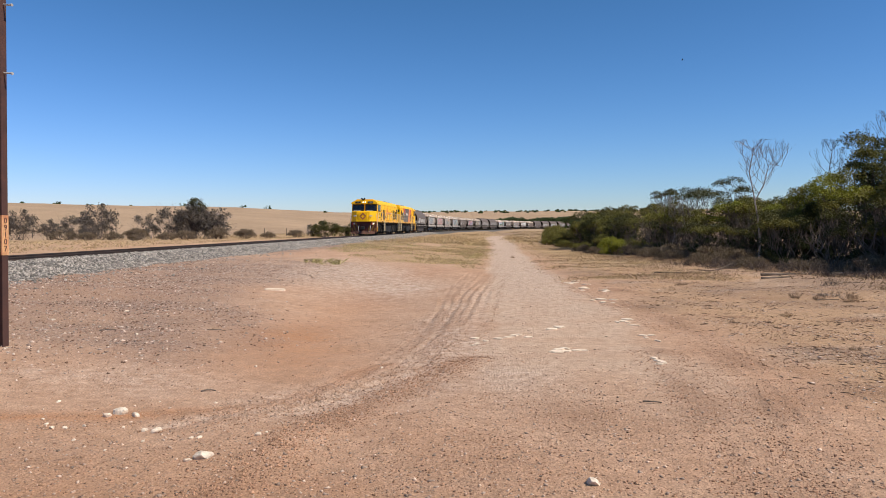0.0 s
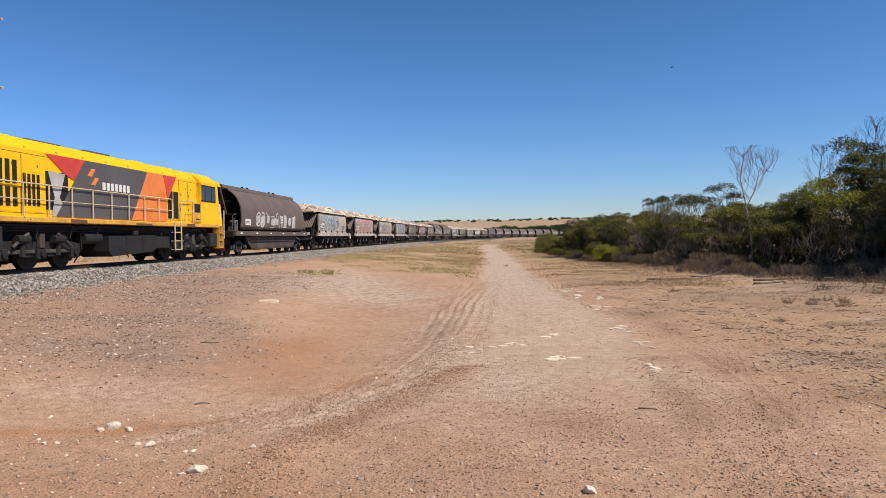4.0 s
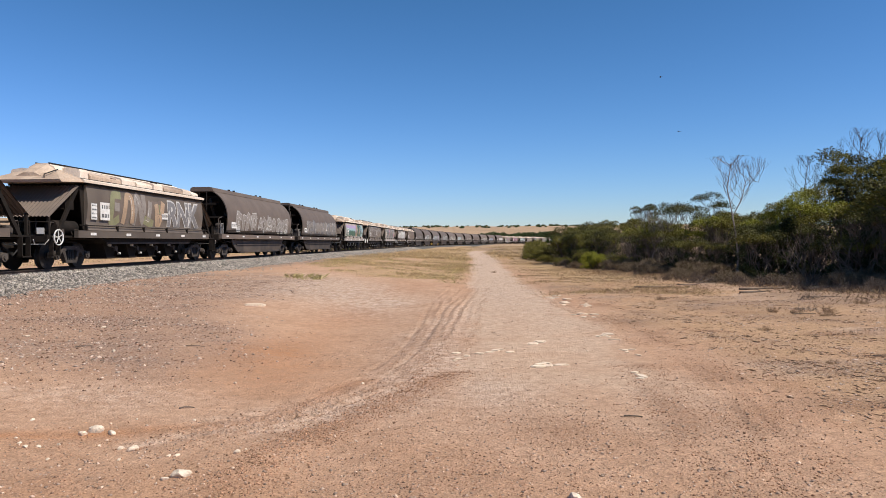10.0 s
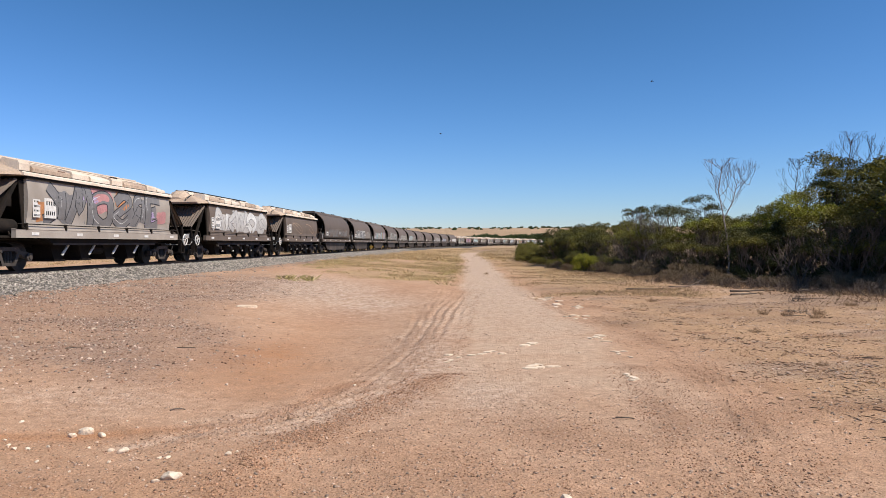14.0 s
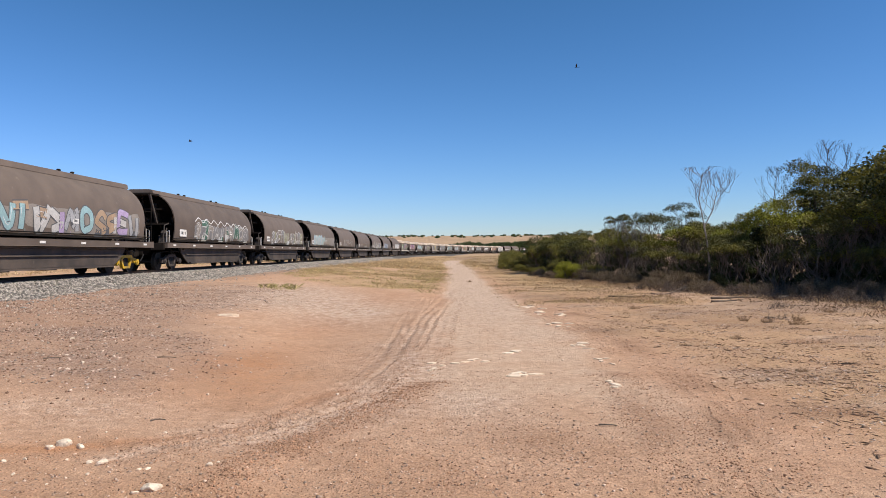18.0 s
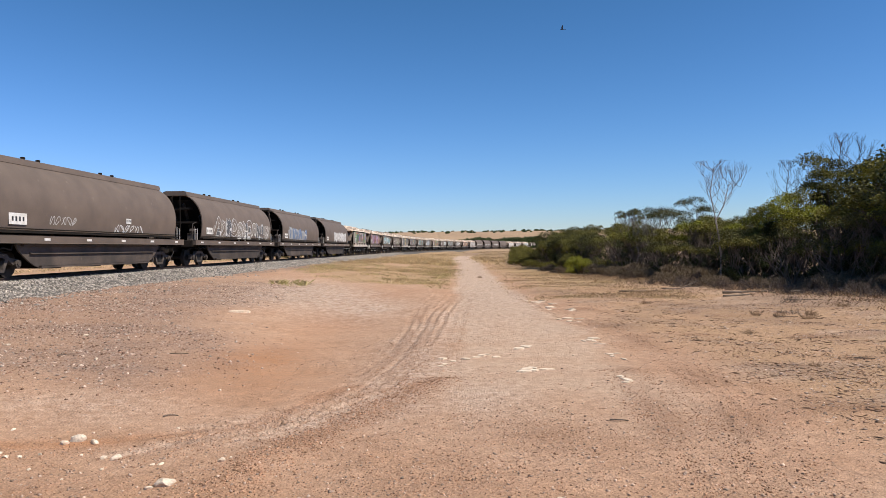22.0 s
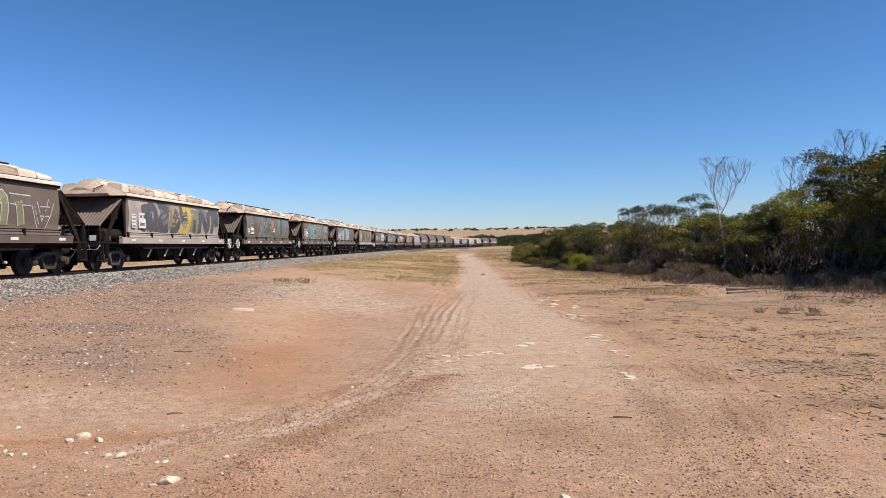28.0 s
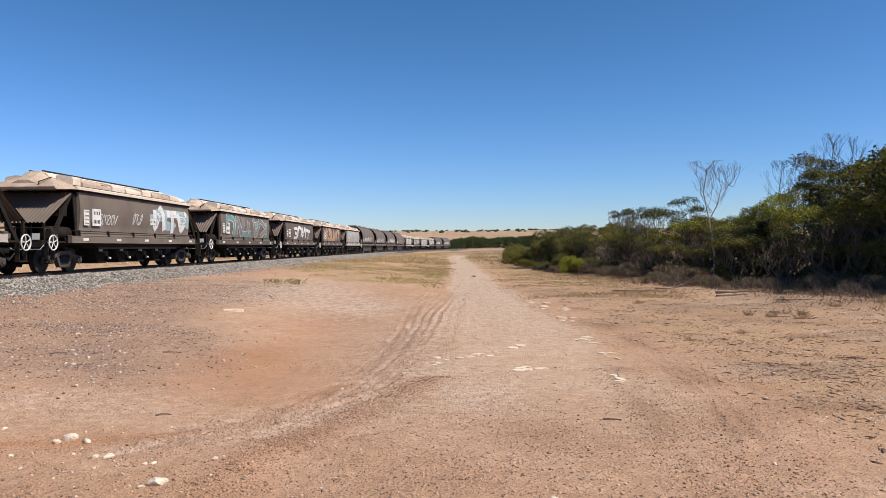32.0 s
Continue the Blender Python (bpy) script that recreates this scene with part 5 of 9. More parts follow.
SCRUB = [(scrub_a, 17.4, 26.6, 1.7), (scrub_a, 14.9, 26.8, 1.2), (scrub_a, 16.4, 25.6, 1.25), (scrub_c, 17.6, 24.2, 1.7), (scrub_a, 19.0, 27.8, 1.8), (scrub_c, 20.6, 25.8, 1.9), (scrub_c, 13.2, 29.6, 1.15), (scrub_a, 11.6, 34.2, 1.0), (scrub_c, 13.6, 34.0, 1.25), (scrub_c, 11.8, 42.4, 1.1), (scrub_a, 14.8, 38.6, 1.2), (scrub_a, 16.6, 41.5, 1.25), (scrub_c, 10.9, 58.2, 1.0),
         (scrub_a, 15.2, 30.0, 1.05), (scrub_d, 13.9, 28.2, 0.95), (scrub_b, 15.0, 34.5, 1.1), (scrub_d, 16.2, 24.4, 1.2), (scrub_a, 18.6, 25.0, 1.5), (scrub_c, 15.0, 24.8, 0.9), (scrub_d, 17.7, 22.0, 1.3), (scrub_b, 19.4, 22.8, 1.4), (scrub_c, 17.2, 23.4, 1.1), (scrub_c, 19.0, 20.8, 1.4), (scrub_a, 18.8, 18.6, 1.3), (scrub_c, 21.0, 21.5, 1.8), (scrub_d, 18.6, 19.4, 1.2),
         (scrub_a, 10.4, 36.5, 0.85), (scrub_d, 12.4, 40.5, 1.0), (scrub_c, 12.9, 46, 1.1), (scrub_a, 10.4, 55, 0.95), (scrub_b, 11.3, 52, 1.05), (scrub_c, 11.4, 62, 1.0), (scrub_a, 13.0, 60, 1.1), (scrub_b, 13.6, 54, 1.15), (scrub_c, 12.2, 30.6, 0.8), (scrub_c, 11.2, 37.4, 0.8), (scrub_c, 9.9, 48.6, 0.9), (scrub_c, 10.2, 52.6, 0.9), (scrub_a, 14.2, 31.6, 1.0),
         (scrub_c, 13.0, 66, 1.2), (scrub_a, 13.2, 72, 1.1), (scrub_b, 15, 76, 1.25), (scrub_c, 15.5, 71, 1.3), (scrub_a, 17.6, 64, 1.3), (scrub_b, 17.4, 46, 1.25), (scrub_c, 19.8, 40, 1.25), (scrub_a, 21.5, 33.5, 1.5),
         (scrub_b, 22, 29, 1.5), (scrub_d, 22.4, 25.5, 1.5), (scrub_c, 15.8, 86, 1.2), (scrub_a, 18.2, 88, 1.4), (scrub_b, 18, 97, 1.25), (scrub_c, 18.4, 84, 1.5), (scrub_a, 19.4, 104, 1.4), (scrub_b, 23, 102, 1.6),
         (scrub_c, 21.7, 96, 1.6), (scrub_a, 24.5, 78, 1.6), (scrub_b, 25.3, 60, 1.5), (scrub_c, 27.5, 47, 1.6), (scrub_a, 22, 120, 1.5), (scrub_c, 25.5, 124, 1.7), (scrub_b, 26.8, 116, 1.8), (scrub_a, 25.5, 140, 1.6),
         (scrub_c, 30, 146, 1.9), (scrub_b, 31, 132, 2.0), (scrub_a, 33, 104, 1.9), (scrub_c, 36, 84, 1.9), (scrub_a, 30.5, 168, 1.9), (scrub_c, 34.5, 172, 2.2), (scrub_b, 14.3, 43, 0.9), (scrub_d, 10.4, 47.8, 0.85),
         # those with x over 15 stand mostly out of view, added to cast shade
         (scrub_a, 14.4, 22.8, 0.95), (scrub_c, 15.2, 21.8, 1.5), (scrub_a, 15.8, 20.0, 1.6), (scrub_c, 12.9, 22.6, 0.75), (scrub_d, 12.2, 23.6, 0.7), (scrub_c, 13.4, 20.6, 0.9), (scrub_a, 15.4, 18.4, 1.4), (scrub_c, 11.6, 25.6, 0.7), (scrub_c, 10.8, 31.6, 0.75), (scrub_d, 13.0, 21.6, 0.8), (scrub_c, 17.0, 18.2, 1.8), (scrub_c, 12.3, 26.4, 0.85)]
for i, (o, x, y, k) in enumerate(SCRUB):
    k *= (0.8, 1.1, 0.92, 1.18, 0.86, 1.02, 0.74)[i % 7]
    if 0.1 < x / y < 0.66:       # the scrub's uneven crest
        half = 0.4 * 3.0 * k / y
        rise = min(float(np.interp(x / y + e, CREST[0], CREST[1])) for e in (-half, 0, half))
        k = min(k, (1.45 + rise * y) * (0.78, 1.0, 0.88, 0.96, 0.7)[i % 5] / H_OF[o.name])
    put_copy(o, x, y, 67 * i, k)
for i, (x, y, k) in enumerate([(11.6, 35.0, 1.0), (9.6, 38.2, 0.7), (13.4, 27.0, 0.95), (15.2, 22.8, 0.95), (16.6, 21.0, 0.9), (12.2, 31.0, 0.85), (18.4, 20.2, 1.1), (10.2, 42.6, 0.8), (9.3, 48.2, 0.7)]):
    put_copy(grey_a, x, y, 83 * i, k)
for i, (x, y, k) in enumerate([(9.4, 31.2, 1.0), (10.0, 29.8, 0.9), (8.9, 34.0, 1.0), (8.5, 36.8, 0.8), (11.4, 26.6, 1.0), (12.2, 25.7, 1.1), (13.6, 22.9, 1.0), (14.6, 21.4, 1.0), (15.6, 20.2, 0.9), (16.8, 19.0, 1.0), (7.7, 43.5, 0.9), (7.6, 47, 0.9), (7.4, 55, 1.0), (10.3, 31.5, 0.9), (13.9, 24.6, 0.9), (12.0, 27.6, 0.9)]):
    put_copy(dry_a if i % 2 else dry_b, x, y, 51 * i, k)
for i, (x, y, k) in enumerate([(9.4, 21.4, 0.9), (10.2, 20.8, 1.0), (11.0, 20.0, 1.0), (11.8, 19.2, 1.1), (12.4, 18.4, 1.0), (10.4, 22.2, 1.1), (11.3, 21.4, 1.1), (12.4, 20.4, 1.2), (9.6, 23.0, 1.0), (8.8, 24.6, 0.9), (10.6, 23.6, 1.1), (9.4, 26.0, 1.0), (13.0, 19.4, 1.2), (12.0, 22.2, 1.2)]):
    put_copy(dry_a if i % 2 else dry_b, x, y, 61 * i, k)
for i, (x, y, k) in enumerate([(10.9, 22.6, 0.7), (11.8, 20.8, 0.8), (12.9, 20.0, 0.8), (9.9, 24.4, 0.7), (9.2, 27.0, 0.8), (12.6, 21.6, 0.9)]):
    put_copy(heath, x, y, 37 * i, k)
for i, (x, y, k) in enumerate([(8.8, 25.4, 0.9), (9.7, 23.4, 1.0), (10.9, 22.0, 1.1), (12.0, 21.2, 1.2), (13.2, 20.6, 1.3), (14.2, 20.0, 1.3), (9.2, 24.4, 0.9), (10.4, 22.8, 1.1), (11.5, 21.6, 1.2), (12.7, 20.9, 1.2), (13.7, 19.4, 1.2), (8.4, 27.0, 0.9)]):
    put_copy(dry_a if i % 2 else dry_b, x, y, 43 * i, k)
for i, (x, y, k) in enumerate([(10.6, 18.6, 0.9), (11.4, 18.0, 1.0), (12.2, 17.4, 1.1), (11.9, 18.8, 1.1), (12.9, 18.2, 1.2), (10.2, 19.8, 0.9), (9.0, 17.4, 0.6), (7.6, 15.0, 0.5)]):
    put_copy(dry_b if i % 2 else dry_a, x, y, 29 * i, k)
# logs at the edge of the shade
for i, (x, y, ln, r, rz) in enumerate([(8.9, 20.1, 1.3, 0.035, 24), (9.3, 20.7, 1.5, 0.04, 14), (7.0, 22.9, 1.6, 0.03, -10), (11.2, 20.6, 1.6, 0.045, 20)]):
    g = random.Random(i + 90)
    mb = Mesh().tube([(-ln / 2, 0, r * 0.7), (-ln / 5, g.uniform(-0.1, 0.1), r * 0.8), (ln / 5, g.uniform(-0.1, 0.1), r * 0.8), (ln / 2, 0, r * 0.7)], r, 9, 0, r * 0.6)
    mb.tube([(ln * 0.1, 0, r), (ln * 0.22, 0.2, r * 1.6), (ln * 0.3, 0.45, r * 1.2)], r * 0.4, 6, 0, r * 0.2)
    ob = part("fallen_log", mb, M_BARK, None, "grey weathered log lying before the scrub")
    put(tagged(ob, "", "log", "fallen logs"), x, y, rz)
# fallen branches in the scrub's shade
for i, (x, y, ln, rz) in enumerate([(9.9, 25.6, 2.6, 12), (11.6, 24.0, 3.0, -8), (12.2, 21.6, 2.4, 15), (14.9, 20.6, 3.2, 150), (9.6, 28.2, 2.2, 170), (15.6, 23.0, 3.0, 60), (8.4, 23.4, 1.6, 20), (10.8, 26.8, 2.4, 160), (13.4, 22.4, 2.6, 5), (11.2, 27.4, 2.2, 40), (9.6, 23.6, 2.0, -5)]):
    g = random.Random(i + 60)
    mb, tips = Mesh(), []
    branch_out(g, mb, (-ln / 2, 0, 0.05), (1, 0.05, 0.02), ln * 0.5, 0.05, 3, tips, -0.1, (2, 2))
    mb.v = [(a, b, max(0.02, c * 0.35 + 0.03)) for a, b, c in mb.v]
    ob = part("fallen_branch", mb, M_BARK, None, "fallen grey branch lying at the scrub's edge")
    put(tagged(ob, "", "branch", "fallen branches"), x, y, rz)

# beyond the line: leafless grey trees, low bushes and a fence
bare_a = put(twig_bush("bare_tree", "grey leafless tree of dense fine twigs beyond the line", 51, 4.2, 4.6, 30, M_TWIG, 3, "bare trees beyond the line", "tree"), -41.0, 79.0)
twiglets(bare_a, 151, 4.2, 4.6, 44, M_LEAFGREY)
bare_b = put(twig_bush("bare_tree", "grey leafless tree with a crooked trunk beyond the line", 52, 4.3, 4.0, 16, M_PALEBARK, 3, "bare trees beyond the line", "tree"), -33.2, 79.5)
twiglets(bare_b, 152, 4.3, 4.0, 26, M_LEAFGREY)
low_a = put(tree("saltbush", "low olive bush in the dry grass beyond the line", "shrub", 53, 1.3, 2.8, 5, M_LEAFBROWN, 0.1, 90, 0.36, 2, 0.1, extra=26, group="low bushes"), -34.8, 75.0)
low_b = put(tree("saltbush", "low brown-green bush in the dry grass beyond the line", "shrub", 54, 1.0, 2.6, 5, M_LEAFBROWN, 0.1, 60, 0.34, 2, 0.1, extra=18, group="low bushes"), -37.5, 75.5)
dark_a = put(tree("dark_bush", "dense dark-green bush close to the line", "shrub", 55, 2.2, 4.6, 6, M_LEAF, 0.12, 150, 0.5, 2, 0.08, extra=40, group="low bushes"), -17.8, 92.0)
put(tree("half_dead_tree", "half-dead tree with a green top beyond the line", "tree", 56, 4.7, 3.6, 4, M_LEAFGREY, 0.16, 70, 0.45, 3, 0.3, M_PALEBARK, 26, 0.1, "bare trees beyond the line", M_LEAF), -30.6, 80.5)
for i, (o, x, y, k) in enumerate([(bare_a, -46.4, 73.4, 0.8), (bare_a, -48.0, 73.0, 0.75), (bare_a, -30.0, 79.0, 0.95), (bare_b, -27.6, 79, 0.95), (bare_b, -35.4, 79, 0.8), (bare_b, -31.9, 81, 0.9), (bare_a, -28.6, 79.5, 0.85), (bare_b, -43.4, 78.0, 0.75), (bare_a, -44.2, 75, 0.55), (bare_a, -39.5, 74.4, 0.5),
                                  (low_a, -29.5, 75, 0.8), (low_a, -26.4, 76.5, 1.0), (low_b, -31.2, 74, 0.9), (low_b, -42.2, 74.2, 1.1), (low_a, -24.0, 78, 0.9), (low_b, -48.5, 71, 0.9), (low_b, -33.5, 72, 0.7), (low_a, -38.8, 72.5, 0.7),
                                  (dark_a, -15.0, 97, 0.9), (dark_a, -13.6, 106, 1.0), (low_a, -20.6, 88, 0.8), (low_b, -22.8, 83, 0.8), (bare_b, -19.6, 93, 0.5), (bare_b, -16.2, 98, 0.45), (bare_a, -56, 72, 0.9), (bare_a, -62, 76, 1.0), (low_b, -53, 68, 0.9)]):
    put_copy(o, x, y, 77 * i, k)
fence = thing("paddock_fence", "weathered post-and-wire paddock fence", "fence")
fence_pts = []
for i in range(15):
    x, y = -66 + 3.0 * i + 0.0, 88 + 1.6 * i
    z = float(ground_z(x, y))
    fence_pts.append((x, y, z))
    part("fence_post", Mesh().tube([(x, y, z - 0.2), (x + 0.02, y, z + 1.15)], 0.06, 6, 0, 0.05), M_BARK, fence)
for h in (0.35, 0.7, 1.05):
    part("wire", Mesh().tube([(x, y, z + h) for x, y, z in fence_pts], 0.008, 3), M_RUST, fence)

# far bushes past the bend, and trees along the skyline
far_a = put(tree("far_bush", "dense green bush beyond the bend in the line", "shrub", 61, 5.0, 8.0, 6, M_LEAFFAR, 0.42, 90, 0.9, 2, 0.05, extra=60, group="bushes beyond the bend"), 16.5, 345.0)
for i, (x, y, k) in enumerate([(3, 310, 0.75), (8, 325, 0.85), (11.5, 335, 0.95), (21.5, 350, 1.1), (26, 356, 1.2), (29.5, 362, 1.1), (33.5, 368, 0.95), (38, 372, 1.05), (43, 378, 1.2), (49, 384, 1.25), (55, 390, 1.3), (6, 345, 0.8), (61, 400, 1.4), (-1, 305, 0.5)]):
    put_copy(far_a, x, y, 71 * i, k)


def skyline(seed, a0, a1, count, lo, hi, r0, r1):
    """Small dark tree crowns along the far rise, joined."""
    g, gn = random.Random(seed), np.random.default_rng(seed)
    cs, rs = [], []
    for _ in range(count):
        a, r = radians(g.uniform(a0, a1)), g.uniform(r0, r1)
        x, y = r * math.sin(a), r * math.cos(a)
        z, h = float(ground_z(x, y)), g.uniform(lo, hi)
        for _ in range(9):
            cs.append((x + g.gauss(0, h * 0.5), y + g.gauss(0, h * 0.3), z + h * g.uniform(0.15, 0.85)))
            rs.append(h * g.uniform(0.22, 0.4))
    return np_mesh("skyline_trees", *leaf_cloud(gn, cs, rs, 26, 1.1), M_LEAFFAR)


tagged(new("skyline_trees", skyline(71, -4, 24, 190, 0.3, 2.2, 880, 1010)), "distant dark trees along the low skyline", "trees", kind="stuff")
tagged(new("skyline_trees", skyline(72, -38, -4, 14, 1.5, 5.0, 900, 1000)), "a few distant trees on the stubble skyline", "trees", kind="stuff")
tagged(new("paddock_scrub", skyline(73, -3, 16, 16, 1.2, 2.6, 520, 760)), "distant low scrub dotted below the skyline", "trees", kind="stuff")


# ---- grass ----
M_DRYWEED = mat("dry_weed_stems", (0.4, 0.275, 0.17), 0.95, 0, (0.28, 0.185, 0.115), 3, 0.2, 20, 0, 40, 0.3, spec=0.05, island=True)


def grass(name, label, m, spots, seed, h_lo, h_hi, width=0.012, blades=26, wide=0.09):
    """Tufts of curved blades at the spots, joined."""
    g = np.random.default_rng(seed)
    x, y = spots(g)
    x, y = np.repeat(x, blades), np.repeat(y, blades)
    n = len(x)
    x, y = x + g.normal(0, wide, n), y + g.normal(0, wide, n)
    z = ground_z(x, y) - 0.01
    h = h_lo + (h_hi - h_lo) * g.random(n) ** 1.6
    a, l = g.random(n) * 6.283, 0.3 + 1.2 * g.random(n)
    dx, dy = np.cos(a) * l * h, np.sin(a) * l * h
    wx, wy = -np.sin(a) * width, np.cos(a) * width
    v = np.stack([np.stack([x - wx, y - wy, z], -1), np.stack([x + wx, y + wy, z], -1), np.stack([x + dx * 0.35 + wx * 0.7, y + dy * 0.35 + wy * 0.7, z + h * 0.65], -1), np.stack([x + dx, y + dy, z + h], -1)], 1)
    return tagged(new(name, np_mesh(name, v.reshape(-1, 3), np.array([0, 1, 2, 3])[None] + 4 * np.arange(n)[:, None], m)), label, "grass", kind="stuff")


def verge(g):
    y = 22 + 75 * g.random(17000) ** 1.5
    x = -12 + 15 * g.random(17000)
    keep = g.random(17000) < verge_mask(x, y) * (0.25 + 0.75 * (rough(x, y, 0.8, 5, 9) > -0.1)) * np.clip(0.55 + 0.5 * rough(x, y, 0.5, 3, 2), 0.1, 1)
    return x[keep], y[keep]


def right_verge(g):
    y = 20 + 80 * g.random(6000) ** 1.4
    x = road_mid(y) + road_half(y) + 0.3 + 4.6 * g.random(6000)
    keep = g.random(6000) < np.clip(0.35 + 0.5 * rough(x, y, 0.5, 6, 3), 0.05, 0.9)
    return x[keep], y[keep]


def right_open(g):
    y = 7 + 20 * g.random(260)
    x = 4.2 + 9.5 * g.random(260)
    keep = x < 0.62 * y + 2
    return x[keep], y[keep]


def beyond(g):
    s = 20 + 150 * g.random(3400) ** 1.2
    x, y, _ = line_at(s, -9.0 - 22 * g.random(3400) ** 1.2)
    return x, y


def far_spots(g):
    y = 60 + 150 * g.random(5200) ** 1.3
    x = -14 + 0.16 * (y - 60) + (24 + 0.1 * y) * g.random(5200)
    keep = (side_of(x, y) > 3.2) & (np.abs(x - road_mid(y)) > road_half(y) + 0.3) & (g.random(5200) < np.clip(0.5 + 0.6 * rough(x, y, 1, 9, 2), 0.05, 1))
    return x[keep], y[keep]


def edge_tufts(g):
    x = np.array([-5.5, -5.2, -4.6])
    y = np.array([27.0, 26.4, 25.6])
    return np.repeat(x, 3) + g.normal(0, 0.22, 9), np.repeat(y, 3) + g.normal(0, 0.3, 9)


grass("verge_grass", "dry straw-coloured grass on the verge", M_STRAW, verge, 81, 0.015, 0.1, 0.005, 20, 0.32)
grass("verge_weeds", "olive weeds in the dry verge", M_GREENGRASS, lambda g: tuple(a[::9] for a in verge(g)), 82, 0.03, 0.14, 0.008, 22, 0.2)
grass("roadside_grass", "dry straw grass along the scrub's edge", M_STRAW, right_verge, 83, 0.01, 0.07, 0.005, 22, 0.35)
grass("roadside_weeds", "brown dry weeds beside the dirt road", M_DRYWEED, lambda g: tuple(a[::4] for a in right_verge(g)), 88, 0.01, 0.09, 0.006, 22, 0.35)
grass("sparse_tufts", "sparse dry tufts on the bare dirt", M_DRYWEED, right_open, 84, 0.02, 0.06, 0.004, 12, 0.08)
grass("paddock_grass", "dry yellow grass beyond the line", M_STRAW, beyond, 85, 0.04, 0.16, 0.014, 9, 0.35)
grass("green_tufts", "green-yellow tufts at the verge's edge", M_GREENGRASS, edge_tufts, 86, 0.05, 0.2, 0.007, 30, 0.12)
grass("far_grass", "dry straw grass beside the far end of the dirt road", M_STRAW, far_spots, 95, 0.05, 0.28, 0.02, 10, 0.6)
grass("scrub_edge_grass", "pale dry grass in front of the scrub", M_STRAW, lambda g: (lambda y: (np.interp(y, [10, 15, 22, 28, 39], [13.4, 12.4, 11.4, 9.8, 7.6]) + g.normal(0.5, 1.0, len(y)), y))(10 + 27 * g.random(1500) ** 1.2), 87, 0.01, 0.08, 0.004, 22, 0.4)
grass("scrub_edge_litter", "brown dead grass in front of the scrub", M_DRYWEED, lambda g: (lambda y: (np.interp(y, [10, 15, 22, 28, 39], [12.4, 11.9, 11.0, 9.6, 7.8]) + g.normal(0.8, 1.2, len(y)), y))(10 + 27 * g.random(1700) ** 1.2), 89, 0.015, 0.11, 0.005, 24, 0.35)
weed = put(twig_bush("dry_weed", "small dry brown weed on the bare dirt", 91, 0.2, 0.45, 30, M_DRYWEED, 2, "dry weeds", "weed"), 7.3, 14.6)
for i, (x, y, k) in enumerate([(4.9, 8.9, 0.6), (5.55, 12.2, 0.8), (7.7, 14.2, 1.3), (8.0, 14.8, 1.1), (6.9, 14.9, 1.0), (9.4, 16.0, 1.2), (5.5, 18, 0.9), (2.6, 36, 0.9)]):
    put_copy(weed, x, y, 40 * i, k)


# ---- the grain train ----
# A vehicle's own space: x along the line away from the engine, -y towards the dirt road, z up from the rail head.
def wheelset_mesh(r, gauge=1.067):
    mb = Mesh().tube([(0, -gauge / 2 - 0.1, 0), (0, gauge / 2 + 0.1, 0)], 0.075, 10)
    for s in (-1, 1):
        a = s * (gauge / 2 - 0.03)
        mb.disc((0, 0), r, a, a + s * 0.12, 22).disc((0, 0), r + 0.028, a - s * 0.03, a, 22)
        mb.disc((0, 0), r * 0.4, a + s * 0.12, a + s * 0.15, 12, 1)
        for i in range(5):
            t = 6.283 * i / 5
            mb.disc((r * 0.66 * math.cos(t), r * 0.66 * math.sin(t)), 0.045, a + s * 0.118, a + s * 0.128, 8, 1)
    return mb.mesh("wheelset", [M_WHEEL, M_BLACK], True)


W_R, L_R = 0.43, 0.5
ME_WHEEL, ME_LWHEEL = wheelset_mesh(W_R), wheelset_mesh(L_R)
SPINNERS = {"wagon": [], "loco": []}      # wheelsets by their place on the bogie
AX = 0.875


def sideframe(s):
    """A cast three-piece bogie side, with its spring nest opening."""
    y0, y1 = s * 0.78, s * 0.92
    mb = Mesh().prism([(-1.12, 0.36), (-1.12, 0.54), (-0.55, 0.62), (-0.42, 0.74), (0.42, 0.74), (0.55, 0.62), (1.12, 0.54), (1.12, 0.36), (0.72, 0.4), (0.45, 0.58), (0.28, 0.58), (0.28, 0.62), (-0.28, 0.62), (-0.28, 0.58), (-0.45, 0.58), (-0.72, 0.4)], y0, y1, "y")
    mb.prism([(-0.52, 0.6), (-0.3, 0.18), (0.3, 0.18), (0.52, 0.6), (0.36, 0.6), (0.24, 0.27), (-0.24, 0.27), (-0.36, 0.6)], y0, y1, "y")
    return mb


